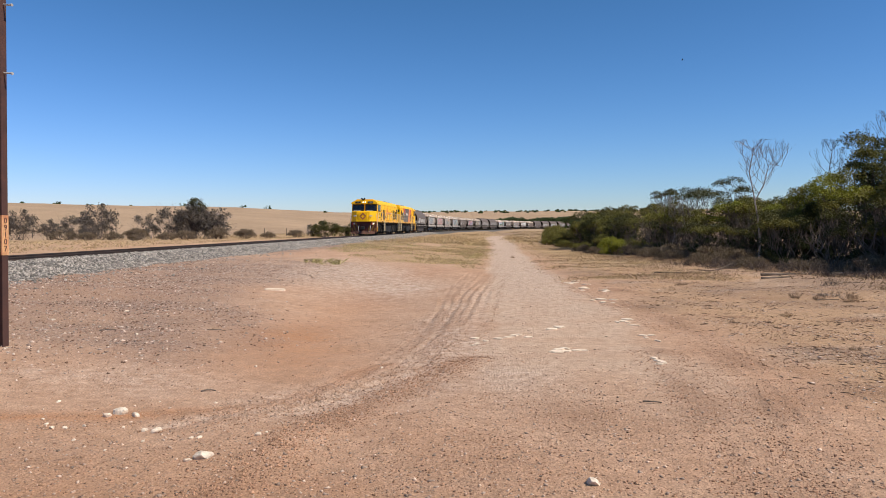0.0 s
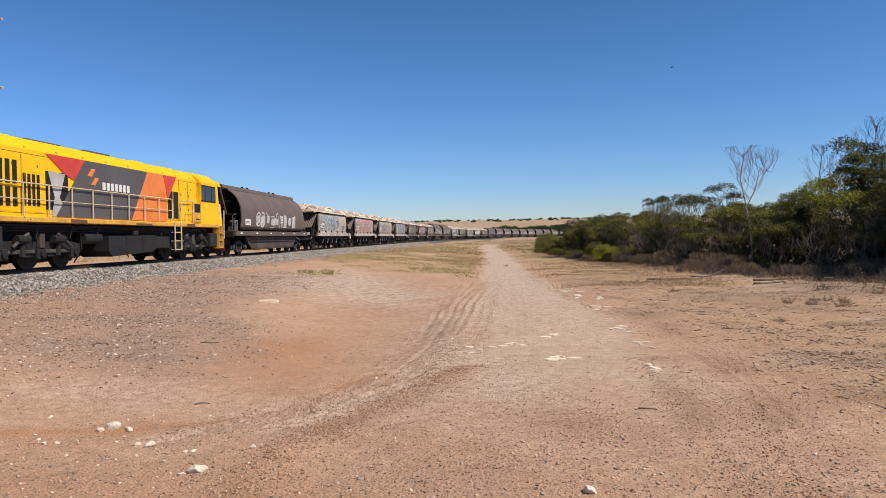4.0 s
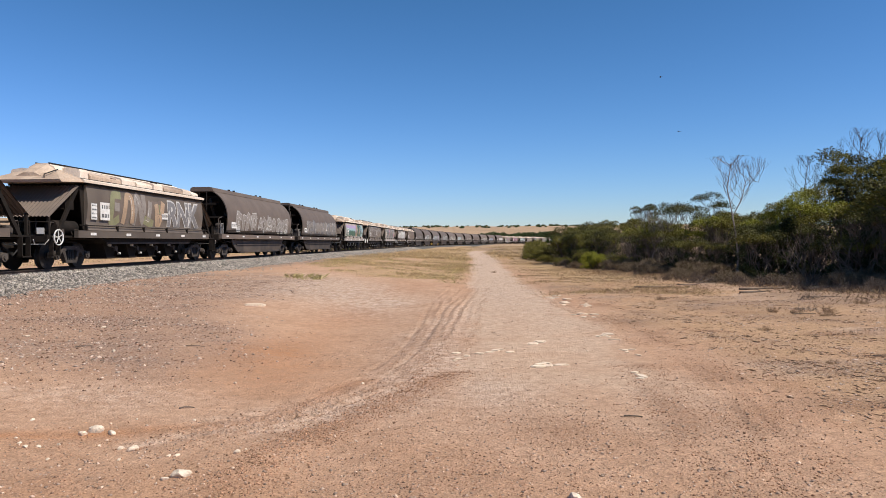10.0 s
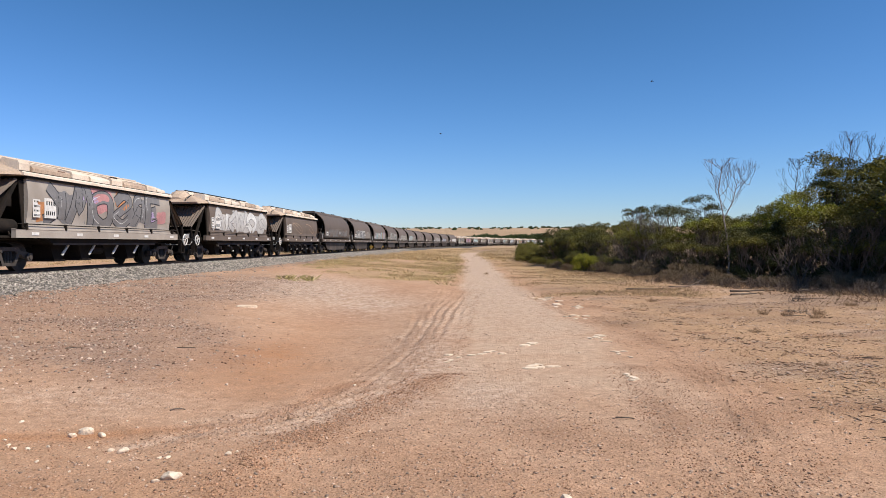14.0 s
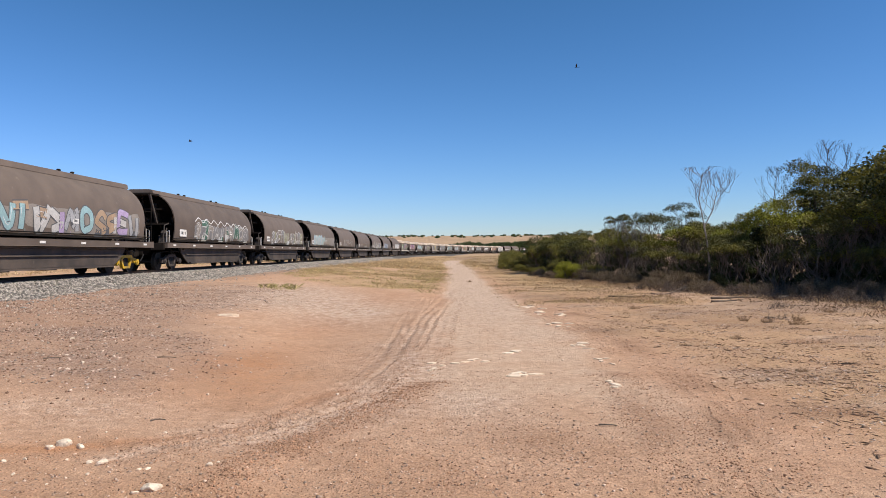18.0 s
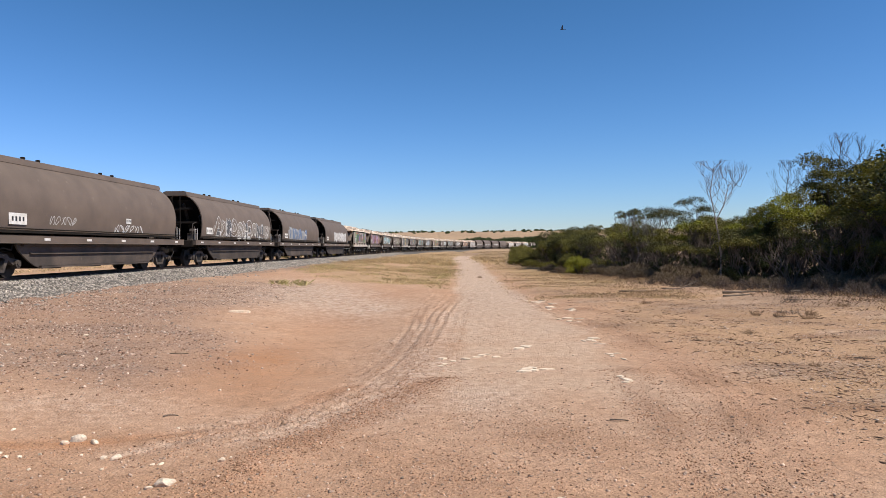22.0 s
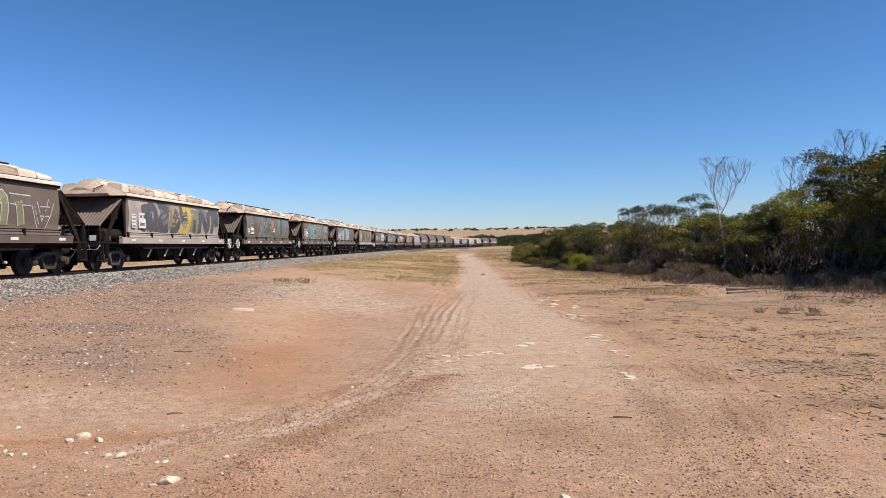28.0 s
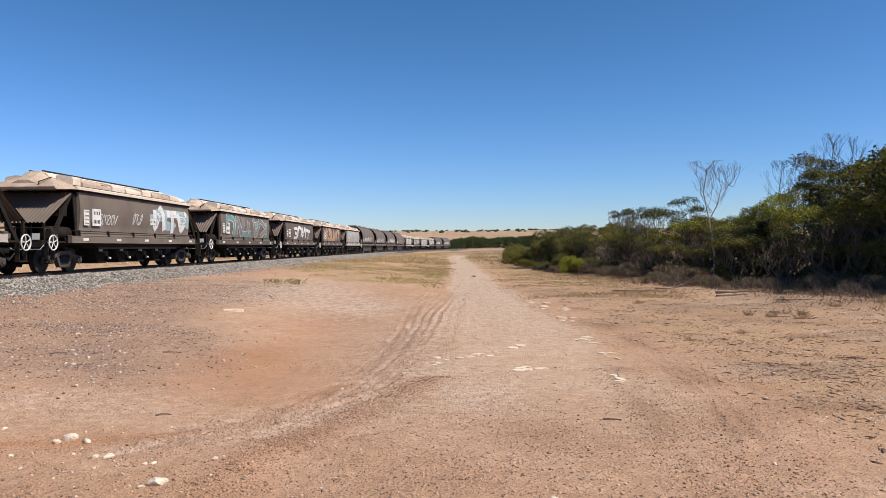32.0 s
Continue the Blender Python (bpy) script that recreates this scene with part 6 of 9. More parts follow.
def bogie(parent, x, frame_mat=None):
    fm = frame_mat or M_CAST
    bg = part("bogie", Mesh().box(-0.2, 0.2, -0.78, 0.78, 0.5, 0.76, 0.03).box(-0.34, 0.34, -0.3, 0.3, 0.74, 0.86, 0.02), M_UNDER, parent)
    bg.matrix_basis = pose(x, 0, 0)
    for s in (-1, 1):
        part("sideframe", sideframe(s), fm, bg)
        sp = Mesh()
        for k in (-0.13, 0, 0.13):
            sp.tube([(k, s * 0.85, 0.27), (k, s * 0.85, 0.6)], 0.055, 8)
        part("spring_nest", sp, M_BLACK, bg)
        for k in (-AX, AX):
            part("axle_box", Mesh().disc((k, 0.43), 0.13, s * 0.9, s * 0.99, 12).disc((k, 0.43), 0.07, s * 0.99, s * 1.02, 8), fm, bg)
    for i, k in enumerate((-AX, AX)):
        w = part("wheelset", ME_WHEEL, None, bg)
        w.matrix_basis = pose(k, 0, W_R)
        SPINNERS["wagon"].append((i, w))
    part("brake_beam", Mesh().box(-0.5, -0.42, -0.7, 0.7, 0.3, 0.38).box(0.42, 0.5, -0.7, 0.7, 0.3, 0.38).box(-0.42, 0.42, -0.05, 0.05, 0.32, 0.37), M_BLACK, bg)
    for s in (-1, 1):
        part("brake_rigging", Mesh().tube([(-0.95, s * 0.62, 0.82), (0.2, s * 0.62, 0.9), (0.95, s * 0.62, 0.8)], 0.035, 5).tube([(-0.62, s * 0.62, 0.3), (-0.55, s * 0.62, 0.9)], 0.03, 5).tube([(0.62, s * 0.62, 0.3), (0.55, s * 0.62, 0.9)], 0.03, 5), M_BLACK, bg)
    return bg


def coupler(parent, x, s):
    part("coupler", Mesh().box(x, x + s * 0.42, -0.08, 0.08, 0.7, 0.9, 0.02).box(x + s * 0.38, x + s * 0.62, -0.16, 0.16, 0.66, 0.94, 0.04), M_UNDER, parent)
    part("brake_hose", Mesh().tube([(x, -0.3, 0.75), (x + s * 0.2, -0.34, 0.62), (x + s * 0.42, -0.33, 0.45), (x + s * 0.55, -0.25, 0.55)], 0.025, 6), M_BLACK, parent)


def handwheel(parent, x, y, z, r=0.2):
    mb = Mesh()
    ring = [(x + r * math.cos(6.283 * i / 18), y, z + r * math.sin(6.283 * i / 18)) for i in range(19)]
    mb.tube(ring, 0.022, 6)
    for i in range(5):
        a = 6.283 * i / 5 + 0.4
        mb.tube([(x, y, z), (x + r * math.cos(a), y, z + r * math.sin(a))], 0.015, 5)
    mb.tube([(x, y - 0.02, z), (x, y + 0.25, z)], 0.02, 6)
    return part("handwheel", mb, M_WHITE, parent, "white-painted handbrake wheel", True)


def corrugated(parent, s):
    """The sloping ribbed sheet over a hopper's end platform."""
    x0, z0, x1, z1 = s * 5.3, 2.76, s * 6.85, 1.68
    n = 38
    v, f = [], []
    d = Vector((s * (2.76 - 1.68), 0, abs(x1 - x0))).normalized()
    for i in range(n + 1):
        y = -1.26 + 2.52 * i / n
        o = 0.022 * (1 if i % 2 else -1)
        for (x, z), off in (((x0, z0), o), ((x1, z1), o), ((x1, z1), o - 0.02), ((x0, z0), o - 0.02)):
            v.append((x + d.x * off, y * (1.0 if x == x0 else 0.95), z + d.z * off))
    for i in range(n):
        for k in range(4):
            f.append((4 * i + k, 4 * i + (k + 1) % 4, 4 * i + 4 + (k + 1) % 4, 4 * i + 4 + k))
    part("end_sheet", Mesh().add(v, f), M_WBROWN, parent, "ribbed brown sloping end sheet")


# dust and the roof ends' shade are both put into this browner cream
M_DUSTSHADE = mat("brown_dusty_cream", (0.5, 0.38, 0.28), 0.85, 0, (0.36, 0.26, 0.19), 1.6, 0.2, 22, 0.2, 30, 0.12, (0.24, 0.16, 0.11), 0.66)
SIDE_A = 1.31


def side_profile_a(z):
    return SIDE_A + 0.07 * math.sin((z - 1.5) / 1.3 * math.pi)


def hopper_wagon(body_mat, tank=True, wheel_front=True, levers="dark"):
    """A hopper with ribbed end sheets and a dusty cream roof."""
    w = thing("hopper_wagon", "grain hopper wagon", "rail wagon", "wagons of the grain train")
    body = Mesh().prism([(-4.9, 2.8), (-4.9, 2.55), (-3.3, 1.25), (3.3, 1.25), (4.9, 2.55), (4.9, 2.8)], -1.2, 1.2, "y")
    # near-black in place of the shade beneath the end sheets
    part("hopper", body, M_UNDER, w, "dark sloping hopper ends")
    for s in (-1, 1):
        prof = [(s * side_profile_a(1.5 + 1.34 * i / 6), 1.5 + 1.34 * i / 6) for i in range(7)]
        poly = [(s * (SIDE_A + 0.1), 1.27), *prof, (s * 1.24, 2.84), (s * 1.24, 1.27)]
        part("side_panel", Mesh().prism(poly, -4.95, 4.95, "x"), body_mat, w, "", True)
        part("sole_bar", Mesh().box(-5.6, 5.6, s * 1.3, s * 1.42, 1.02, 1.27, 0.012), body_mat, w)
        part("eave_rail", Mesh().box(-5.0, 5.0, s * 1.27, s * 1.37, 2.79, 2.875, 0.01), M_UNDER, w)
        part("hand_rail", Mesh().tube([(-5.55, s * 1.43, 1.43), (5.55, s * 1.43, 1.43)], 0.016, 5), M_UNDER, w)
        for k in range(5):
            part("reflector", Mesh().box(-4.85 + 2.42 * k, -4.5 + 2.42 * k, s * 1.421, s * 1.429, 1.1, 1.19), M_WHITE, w, "white reflector strip")
        for k in range(6):
            part("rail_bracket", Mesh().box(-5.1 + 2.04 * k - 0.03, -5.1 + 2.04 * k + 0.03, s * 1.36, s * 1.445, 1.26, 1.46), M_UNDER, w)
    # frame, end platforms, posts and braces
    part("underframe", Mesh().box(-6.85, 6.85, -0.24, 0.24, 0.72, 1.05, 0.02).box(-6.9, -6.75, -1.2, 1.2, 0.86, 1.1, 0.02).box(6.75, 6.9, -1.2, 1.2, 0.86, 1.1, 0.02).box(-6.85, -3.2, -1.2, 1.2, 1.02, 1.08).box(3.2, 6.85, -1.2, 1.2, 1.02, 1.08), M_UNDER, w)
    for s in (-1, 1):
        corrugated(w, s)
        for t in (-1, 1):
            part("end_post", Mesh().box(s * 6.72, s * 6.8, t * 1.1, t * 1.18, 1.06, 1.72), M_UNDER, w)
            part("end_brace", Mesh().prism([(s * 5.25, 2.74), (s * 5.1, 2.74), (s * 6.3, 1.08), (s * 6.48, 1.08)], t * 1.12, t * 1.2, "y"), M_UNDER, w)
            part("end_plate", Mesh().prism([(s * 4.96, 2.72), (s * 5.18, 2.72), (s * 5.0, 1.3), (s * 4.6, 1.3)], t * 1.2, t * 1.23, "y"), M_UNDER, w)
        part("end_box", Mesh().box(s * 5.3, s * 5.75, -1.08, -0.8, 1.95, 2.4, 0.02), M_UNDER, w)
        part("end_rail", Mesh().tube([(s * 6.83, -1.2, 1.1), (s * 6.83, -1.2, 1.5), (s * 6.83, 1.2, 1.5), (s * 6.83, 1.2, 1.1)], 0.02, 6), M_UNDER, w)
        coupler(w, s * 6.88, s)
    if tank:
        part("air_tank", Mesh().tube([(-6.35, -0.95, 1.36), (-6.28, -0.95, 1.36), (-5.2, -0.95, 1.36), (-5.13, -0.95, 1.36)], 0.22, 14), M_UNDER, w, "brown air reservoir", True)
    handwheel(w, -6.65 if wheel_front else 6.5, -1.4, 1.02, 0.24)
    for s in (-1, 1):
        # clutter about the platforms: step, uncoupling bar, valve and pipes
        part("corner_step", Mesh().box(s * 6.35, s * 6.75, -1.3, -1.12, 0.42, 0.46).box(s * 6.35, s * 6.39, -1.28, -1.14, 0.42, 1.02).box(s * 6.71, s * 6.75, -1.28, -1.14, 0.42, 1.02), M_UNDER, w)
        part("uncoupling_bar", Mesh().tube([(s * 6.92, -1.25, 0.95), (s * 7.05, -1.2, 0.8), (s * 7.02, -0.3, 0.8), (s * 7.1, -0.1, 0.95)], 0.016, 5), M_PALE, w)
        part("valve_box", Mesh().box(s * 5.9, s * 6.2, -1.12, -0.8, 1.1, 1.36, 0.02).disc((s * 6.05, 1.22), 0.08, -1.17, -1.12, 10), M_CAST, w)
        part("brake_pipe", Mesh().tube([(s * 6.6, -1.05, 1.12), (s * 6.5, -1.05, 1.5), (s * 5.6, -1.1, 1.45), (s * 5.4, -1.1, 1.1)], 0.02, 5).tube([(s * 6.7, -0.7, 1.1), (s * 6.7, -0.7, 1.62)], 0.018, 5), M_CAST, w)
    part("end_placard", Mesh().box(-6.92, -6.905, -1.1, -0.86, 1.12, 1.32), M_WHITE, w, "small white end placard")
    part("train_pipe", Mesh().tube([(-6.6, -0.98, 0.98), (6.6, -0.98, 0.98)], 0.03, 6), M_UNDER, w)
    part("centre_cylinder", Mesh().tube([(-0.35, -0.7, 0.62), (0.35, -0.7, 0.62)], 0.16, 10), M_UNDER, w)
    # roof
    rf = [(-1.42, 2.87), (-1.42, 2.95), (-1.34, 2.99), (-1.0, 3.03), (-0.45, 3.3), (0.45, 3.3), (1.0, 3.03), (1.34, 2.99), (1.42, 2.95), (1.42, 2.87)]
    part("roof", Mesh().prism(rf, -5.2, 5.05, "x"), M_CREAM, w)
    part("ridge", Mesh().prism([(-0.5, 3.29), (-0.42, 3.4), (-0.2, 3.5), (0.2, 3.5), (0.42, 3.4), (0.5, 3.29)], -5.3, 4.5, "x"), M_CREAM, w)
    hip = [(-6.3, -1.3, 2.8), (-6.3, 1.3, 2.8), (-6.34, -1.26, 2.88), (-6.34, 1.26, 2.88), (-5.2, -1.38, 2.88), (-5.2, 1.38, 2.88), (-5.25, -1.3, 3.0), (-5.25, 1.3, 3.0), (-5.3, -0.5, 3.3), (-5.3, 0.5, 3.3)]
    part("front_cap", Mesh().add(hip, [(0, 2, 3, 1), (2, 8, 9, 3), (2, 6, 8), (3, 9, 7), (0, 4, 6, 2), (1, 3, 7, 5), (0, 1, 5, 4), (4, 5, 7, 9, 8, 6)]), M_DUSTSHADE, w, "dusty brown sloping roof end")
    hood = [(-5.98, y, z) for y, z in ((-0.55, 2.98), (-0.16, 3.14), (0.16, 3.14), (0.55, 2.98))] + [(-5.2, y, z) for y, z in ((-0.6, 3.2), (-0.22, 3.52), (0.22, 3.52), (0.6, 3.2))]
    part("ridge_hood", Mesh().add(hood, [(3, 2, 1, 0), (4, 5, 6, 7), (0, 1, 5, 4), (1, 2, 6, 5), (2, 3, 7, 6), (0, 4, 7, 3)]), M_DUSTSHADE, w, "dusty gabled hood at the ridge's end")
    part("front_rail", Mesh().tube([(-6.2, -0.66, 2.86), (-6.2, -0.66, 3.06), (-5.45, -0.66, 3.28)], 0.018, 5), M_BLACK, w)
    for s in (-1, 1):
        part("walkway_edge", Mesh().box(-5.25, 4.15, s * 0.2, s * 0.25, 3.495, 3.54), M_CREAM if levers == "white" else M_BLACK, w)
        for k, (a, b, h) in enumerate(((-5.1, -4.6, 0.22), (-4.45, -2.4, 0.13), (-2.3, -1.3, 0.17), (-1.15, 0.15, 0.13), (0.3, 1.1, 0.18), (1.25, 3.0, 0.13), (3.15, 4.0, 0.16), (4.1, 4.85, 0.1))):
            y0, y1, h = s * 0.6, s * 1.2, h * 1.4
            mb = Mesh().prism([(y0, 3.15), (y0, 3.27 + h * 0.3), (y0 + s * 0.2, 3.22 + h * 0.55), (y1 - s * 0.04, 3.02 + h), (y1, 3.0 + h * 0.8), (y1, 2.96)], a, b, "x")
            part("hatch", mb, M_DUSTSHADE if k in (1, 5) else M_CREAM, w)
        # dark strips draw the shadow lines along the hatches
        part("hatch_seal", Mesh().box(-5.1, 4.85, s * 1.2, s * 1.23, 2.99, 3.03).box(-4.5, 4.1, s * 0.5, s * 0.54, 3.27, 3.34), M_UNDER, w, "dark seal along the hatches")
        part("hatch_bar", Mesh().tube([(-4.9, s * 0.56, 3.4), (3.9, s * 0.56, 3.38)], 0.018, 5), M_CREAM, w)
        part("latch", Mesh().box(-3.1, -2.7, s * 1.1, s * 1.18, 3.15, 3.2), M_RUST, w)
        part("latch", Mesh().box(1.2, 1.6, s * 0.6, s * 0.74, 3.36, 3.42), M_UNDER, w)
    part("roof_rail", Mesh().tube([(4.35, -0.9, 3.06), (4.35, -0.9, 3.26), (5.0, -0.9, 3.22), (5.0, -0.9, 3.02)], 0.014, 5), M_BLACK, w)
    # discharge gear
    part("discharge_trough", Mesh().prism([(-3.95, 1.03), (-3.4, 0.82), (3.6, 0.82), (4.1, 1.03)], -1.24, 1.24, "y"), M_UNDER, w)
    part("trough_lip", Mesh().box(-3.5, 3.7, -1.26, -1.24, 0.8, 0.86), M_CAST, w)
    for k in (-2.55, -0.9, 0.75, 2.4):
        part("chute", Mesh().prism([(k - 0.5, 0.85), (k - 0.24, 0.32), (k + 0.24, 0.32), (k + 0.5, 0.85)], -0.85, 0.85, "y").box(k - 0.3, k + 0.3, -0.9, 0.9, 0.26, 0.33), M_UNDER, w)
        if levers == "white":
            part("door_lever", Mesh().prism([(k - 0.12, 0.48), (k + 0.3, 0.86), (k + 0.38, 0.82), (k - 0.04, 0.45)], -1.04, -1.0, "y"), M_WHITE, w, "white door lever")
        else:
            part("door_lever", Mesh().tube([(k - 0.3, -1.0, 0.74), (k + 0.1, -1.02, 0.64), (k + 0.3, -1.0, 0.46)], 0.028, 6).disc((k + 0.1, 0.64), 0.1, -1.05, -0.98, 8), M_CAST, w, "grimy door lever")
            part("pivot_cap", Mesh().disc((k - 0.34, 0.76), 0.045, -1.07, -0.97, 8).disc((k + 0.34, 0.45), 0.04, -1.07, -0.97, 8), M_WHITE, w, "small white pivot cap")
    bogie(w, -5.15)
    bogie(w, 5.15)
    return w


M_SKIRT = mat("dull_brown_skirt", (0.095, 0.072, 0.057), 0.8, 0, (0.05, 0.04, 0.034), 1.2, 0.2, 30, 0.2, 25, 0.15, (0.11, 0.085, 0.065), 0.66)


def barrel(t):
    """The rounded side of the barrel wagon: half width and height, from the sill (t=0) to the crown (t=1)."""
    if t < 0.3:
        k = t / 0.3
        return 1.3 + 0.07 * math.sin(k * math.pi / 2), 1.45 + 0.75 * k
    a = (t - 0.3) / 0.7 * math.pi / 2
    return 1.37 * math.cos(a) ** 0.92 if a < 1.57 else 0.0, 2.2 + 1.46 * math.sin(a)


def side_profile_b(z):
    for i in range(101):
        y, q = barrel(i / 100)
        if q >= z:
            return y
    return 0.3


def barrel_wagon(frame_mat=None, trim=0):
    """A brown barrel-sided hopper with deep side skirts."""
    w = thing("barrel_wagon", "brown barrel-sided grain hopper wagon", "rail wagon", "wagons of the grain train")
    half = [barrel(i / 16) for i in range(15)]
    outer = [(-y, z) for y, z in half] + [(y, z) for y, z in half[::-1]]
    inner = [(y * 0.965, z - 0.03) for y, z in outer]
    n = len(outer)
    x0, x1 = -6.2, 6.2
    mb = Mesh()
    v = [(x, y, z) for x in (x0, x1) for y, z in outer] + [(x, y, z) for x in (x0, x1) for y, z in inner]
    f = []
    for i in range(n - 1):
        f += [(i, i + 1, n + i + 1, n + i), (2 * n + i, 3 * n + i, 3 * n + i + 1, 2 * n + i + 1), (i, 2 * n + i, 2 * n + i + 1, i + 1), (n + i, n + i + 1, 3 * n + i + 1, 3 * n + i)]
    mb.add(v, f)
    part("barrel_side", mb, M_WBROWN, w, "brown curved barrel body", True)
    # the open end's shade is put into the sheets' colour
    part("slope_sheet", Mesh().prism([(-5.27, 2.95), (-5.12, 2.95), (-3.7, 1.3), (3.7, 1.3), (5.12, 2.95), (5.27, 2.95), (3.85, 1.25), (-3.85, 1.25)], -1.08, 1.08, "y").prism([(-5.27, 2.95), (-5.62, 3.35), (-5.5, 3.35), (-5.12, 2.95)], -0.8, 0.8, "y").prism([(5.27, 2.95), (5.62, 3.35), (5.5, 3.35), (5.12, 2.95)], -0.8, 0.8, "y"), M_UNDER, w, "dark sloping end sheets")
    for s in (-1, 1):
        for y, zt in ((-0.95, 2.6), (-0.3, 3.2), (0.35, 3.2), (0.88, 2.6)):
            d = (3.2 - zt) * 0.75
            part("end_rib", Mesh().prism([(s * (5.75 - d), zt), (s * (5.95 - d), zt - 0.1), (s * 4.75, 1.5), (s * 4.5, 1.5)], y, y + 0.07, "y"), M_CAST, w)
        part("end_beam", Mesh().box(s * 5.72, s * 6.1, -0.72, 0.72, 2.85, 2.95), M_UNDER, w)
        part("end_beam", Mesh().box(s * 5.3, s * 6.1, -1.1, 1.1, 2.15, 2.25), M_UNDER, w)
        if s < 0 and not trim:
            part("end_brace", Mesh().prism([(-7.1, 3.5), (-7.24, 3.5), (-6.48, 2.2), (-6.34, 2.2)], -0.62, -0.54, "y"), M_CAST, w)
        part("end_valve", Mesh().box(s * 6.3, s * 6.7, -1.15, -0.8, 1.3, 1.6, 0.03).disc((s * 6.5, 1.75), 0.12, -1.1, -0.85, 10), M_CAST, w)
        part("end_pipe", Mesh().tube([(s * 6.95, -1.1, 1.3), (s * 6.8, -1.1, 2.1), (s * 6.2, -1.05, 2.2)], 0.025, 5).tube([(s * 6.3, -0.9, 1.3), (s * 6.05, -0.9, 2.0)], 0.03, 5), M_CAST, w)
        part("end_ladder", Mesh().tube([(s * 6.5, -0.35, 1.3), (s * 6.5, -0.35, 3.5)], 0.025, 5).tube([(s * 6.5, 0.05, 1.3), (s * 6.5, 0.05, 3.5)], 0.025, 5).tube([(s * 6.5, -0.35, 1.7), (s * 6.5, 0.05, 1.7)], 0.018, 5).tube([(s * 6.5, -0.35, 2.05), (s * 6.5, 0.05, 2.05)], 0.018, 5).tube([(s * 6.5, -0.35, 2.4), (s * 6.5, 0.05, 2.4)], 0.018, 5).tube([(s * 6.5, -0.35, 2.75), (s * 6.5, 0.05, 2.75)], 0.018, 5), M_UNDER, w)
        part("grab_rail", Mesh().tube([(s * 6.9, -1.25, 1.28), (s * 6.9, -1.25, 1.8), (s * 6.6, -1.25, 1.86), (s * 6.6, -1.25, 1.3)], 0.018, 5), M_PALE, w)
        coupler(w, s * 7.2, s)
    part("roof_hatch", Mesh().prism([(-0.62, 3.54), (-0.58, 3.73), (-0.44, 3.77), (0.44, 3.77), (0.58, 3.73), (0.62, 3.54)], -6.3 if trim else -6.9, 6.3, "x"), M_WBROWN, w, "raised lid along the crown")
    for k in (-3.6, -2.8, 1.2, 2.1):
        part("lid_latch", Mesh().box(k, k + 0.12, -0.52, -0.4, 3.75, 3.83, 0.02), M_UNDER, w)
    if not trim:
        part("roof_platform", Mesh().box(-7.25, -6.2, -0.62, 0.62, 3.5, 3.58), M_UNDER, w)
    for s in (-1, 1):
        part("sole_bar", Mesh().box(-7.1, 7.1, s * 1.22, s * 1.36, 1.05, 1.3, 0.015), M_WBROWN, w)
        part("ledge", Mesh().box(-6.3, 6.3, s * 1.24, s * 1.42, 1.36, 1.42), M_UNDER, w)
        part("pipe", Mesh().tube([(-6.6, s * 1.4, 1.49), (6.6, s * 1.4, 1.49)], 0.02, 5), M_UNDER, w)
        cut = [(-3.75 - 1.15 * math.cos(j * math.pi / 14), 0.28 + 0.66 * (1 - math.sin(j * math.pi / 14) ** 1.6) ** 0.7) for j in range(8)]
        edge = [(-4.95, 1.04), *cut, *[(-x, z) for x, z in cut[::-1]], (4.95, 1.04)]
        part("skirt", Mesh().prism(edge, s * 1.06, s * 1.12, "y"), M_SKIRT, w, "deep dark-brown side skirt")
        part("skirt_rib", Mesh().box(-4.3, 4.3, s * 1.12, s * 1.18, 0.72, 0.77, 0.01), M_SKIRT, w)
        part("skirt_rib", Mesh().box(-3.8, 3.8, s * 1.12, s * 1.2, 0.28, 0.35, 0.01), M_SKIRT, w)
        part("skirt_rib", Mesh().box(-4.7, 4.7, s * 1.12, s * 1.2, 0.97, 1.04, 0.01), M_SKIRT, w)
        for e in (-1, 1):
            part("air_hose", Mesh().tube([(e * 5.0, s * 1.05, 1.02), (e * 5.15, s * 1.1, 0.85), (e * 5.5, s * 1.1, 0.92), (e * 5.85, s * 1.1, 0.85), (e * 6.0, s * 1.05, 1.0)], 0.025, 5), M_BLACK, w)
        for k in range(6):
            part("reflector", Mesh().box(-6.4 + 2.5 * k, -6.08 + 2.5 * k, s * 1.361, s * 1.368, 1.14, 1.22), M_WHITE, w, "white reflector strip")
    part("underframe", Mesh().box(-7.2, 7.2, -0.26, 0.26, 0.72, 1.08, 0.02).box(-7.22, -7.08, -1.25, 1.25, 0.95, 1.28, 0.02).box(7.08, 7.22, -1.25, 1.25, 0.95, 1.28, 0.02).box(-7.1, -4.0, -1.2, 1.2, 1.22, 1.28).box(4.0, 7.1, -1.2, 1.2, 1.22, 1.28), M_UNDER, w)
    part("air_tank", Mesh().tube([(6.42, -1.1, 1.95), (6.42, -1.04, 1.95), (6.42, 0.7, 1.95), (6.42, 0.78, 1.95)], 0.19, 12), M_WBROWN, w, "brown air reservoir", True)
    for k in (-2.6, 0, 2.6):
        part("chute", Mesh().prism([(k - 0.7, 0.9), (k - 0.3, 0.24), (k + 0.3, 0.24), (k + 0.7, 0.9)], -0.95, 0.95, "y"), M_UNDER, w)
    bogie(w, -5.5, frame_mat)
    bogie(w, 5.5, frame_mat)
    return w


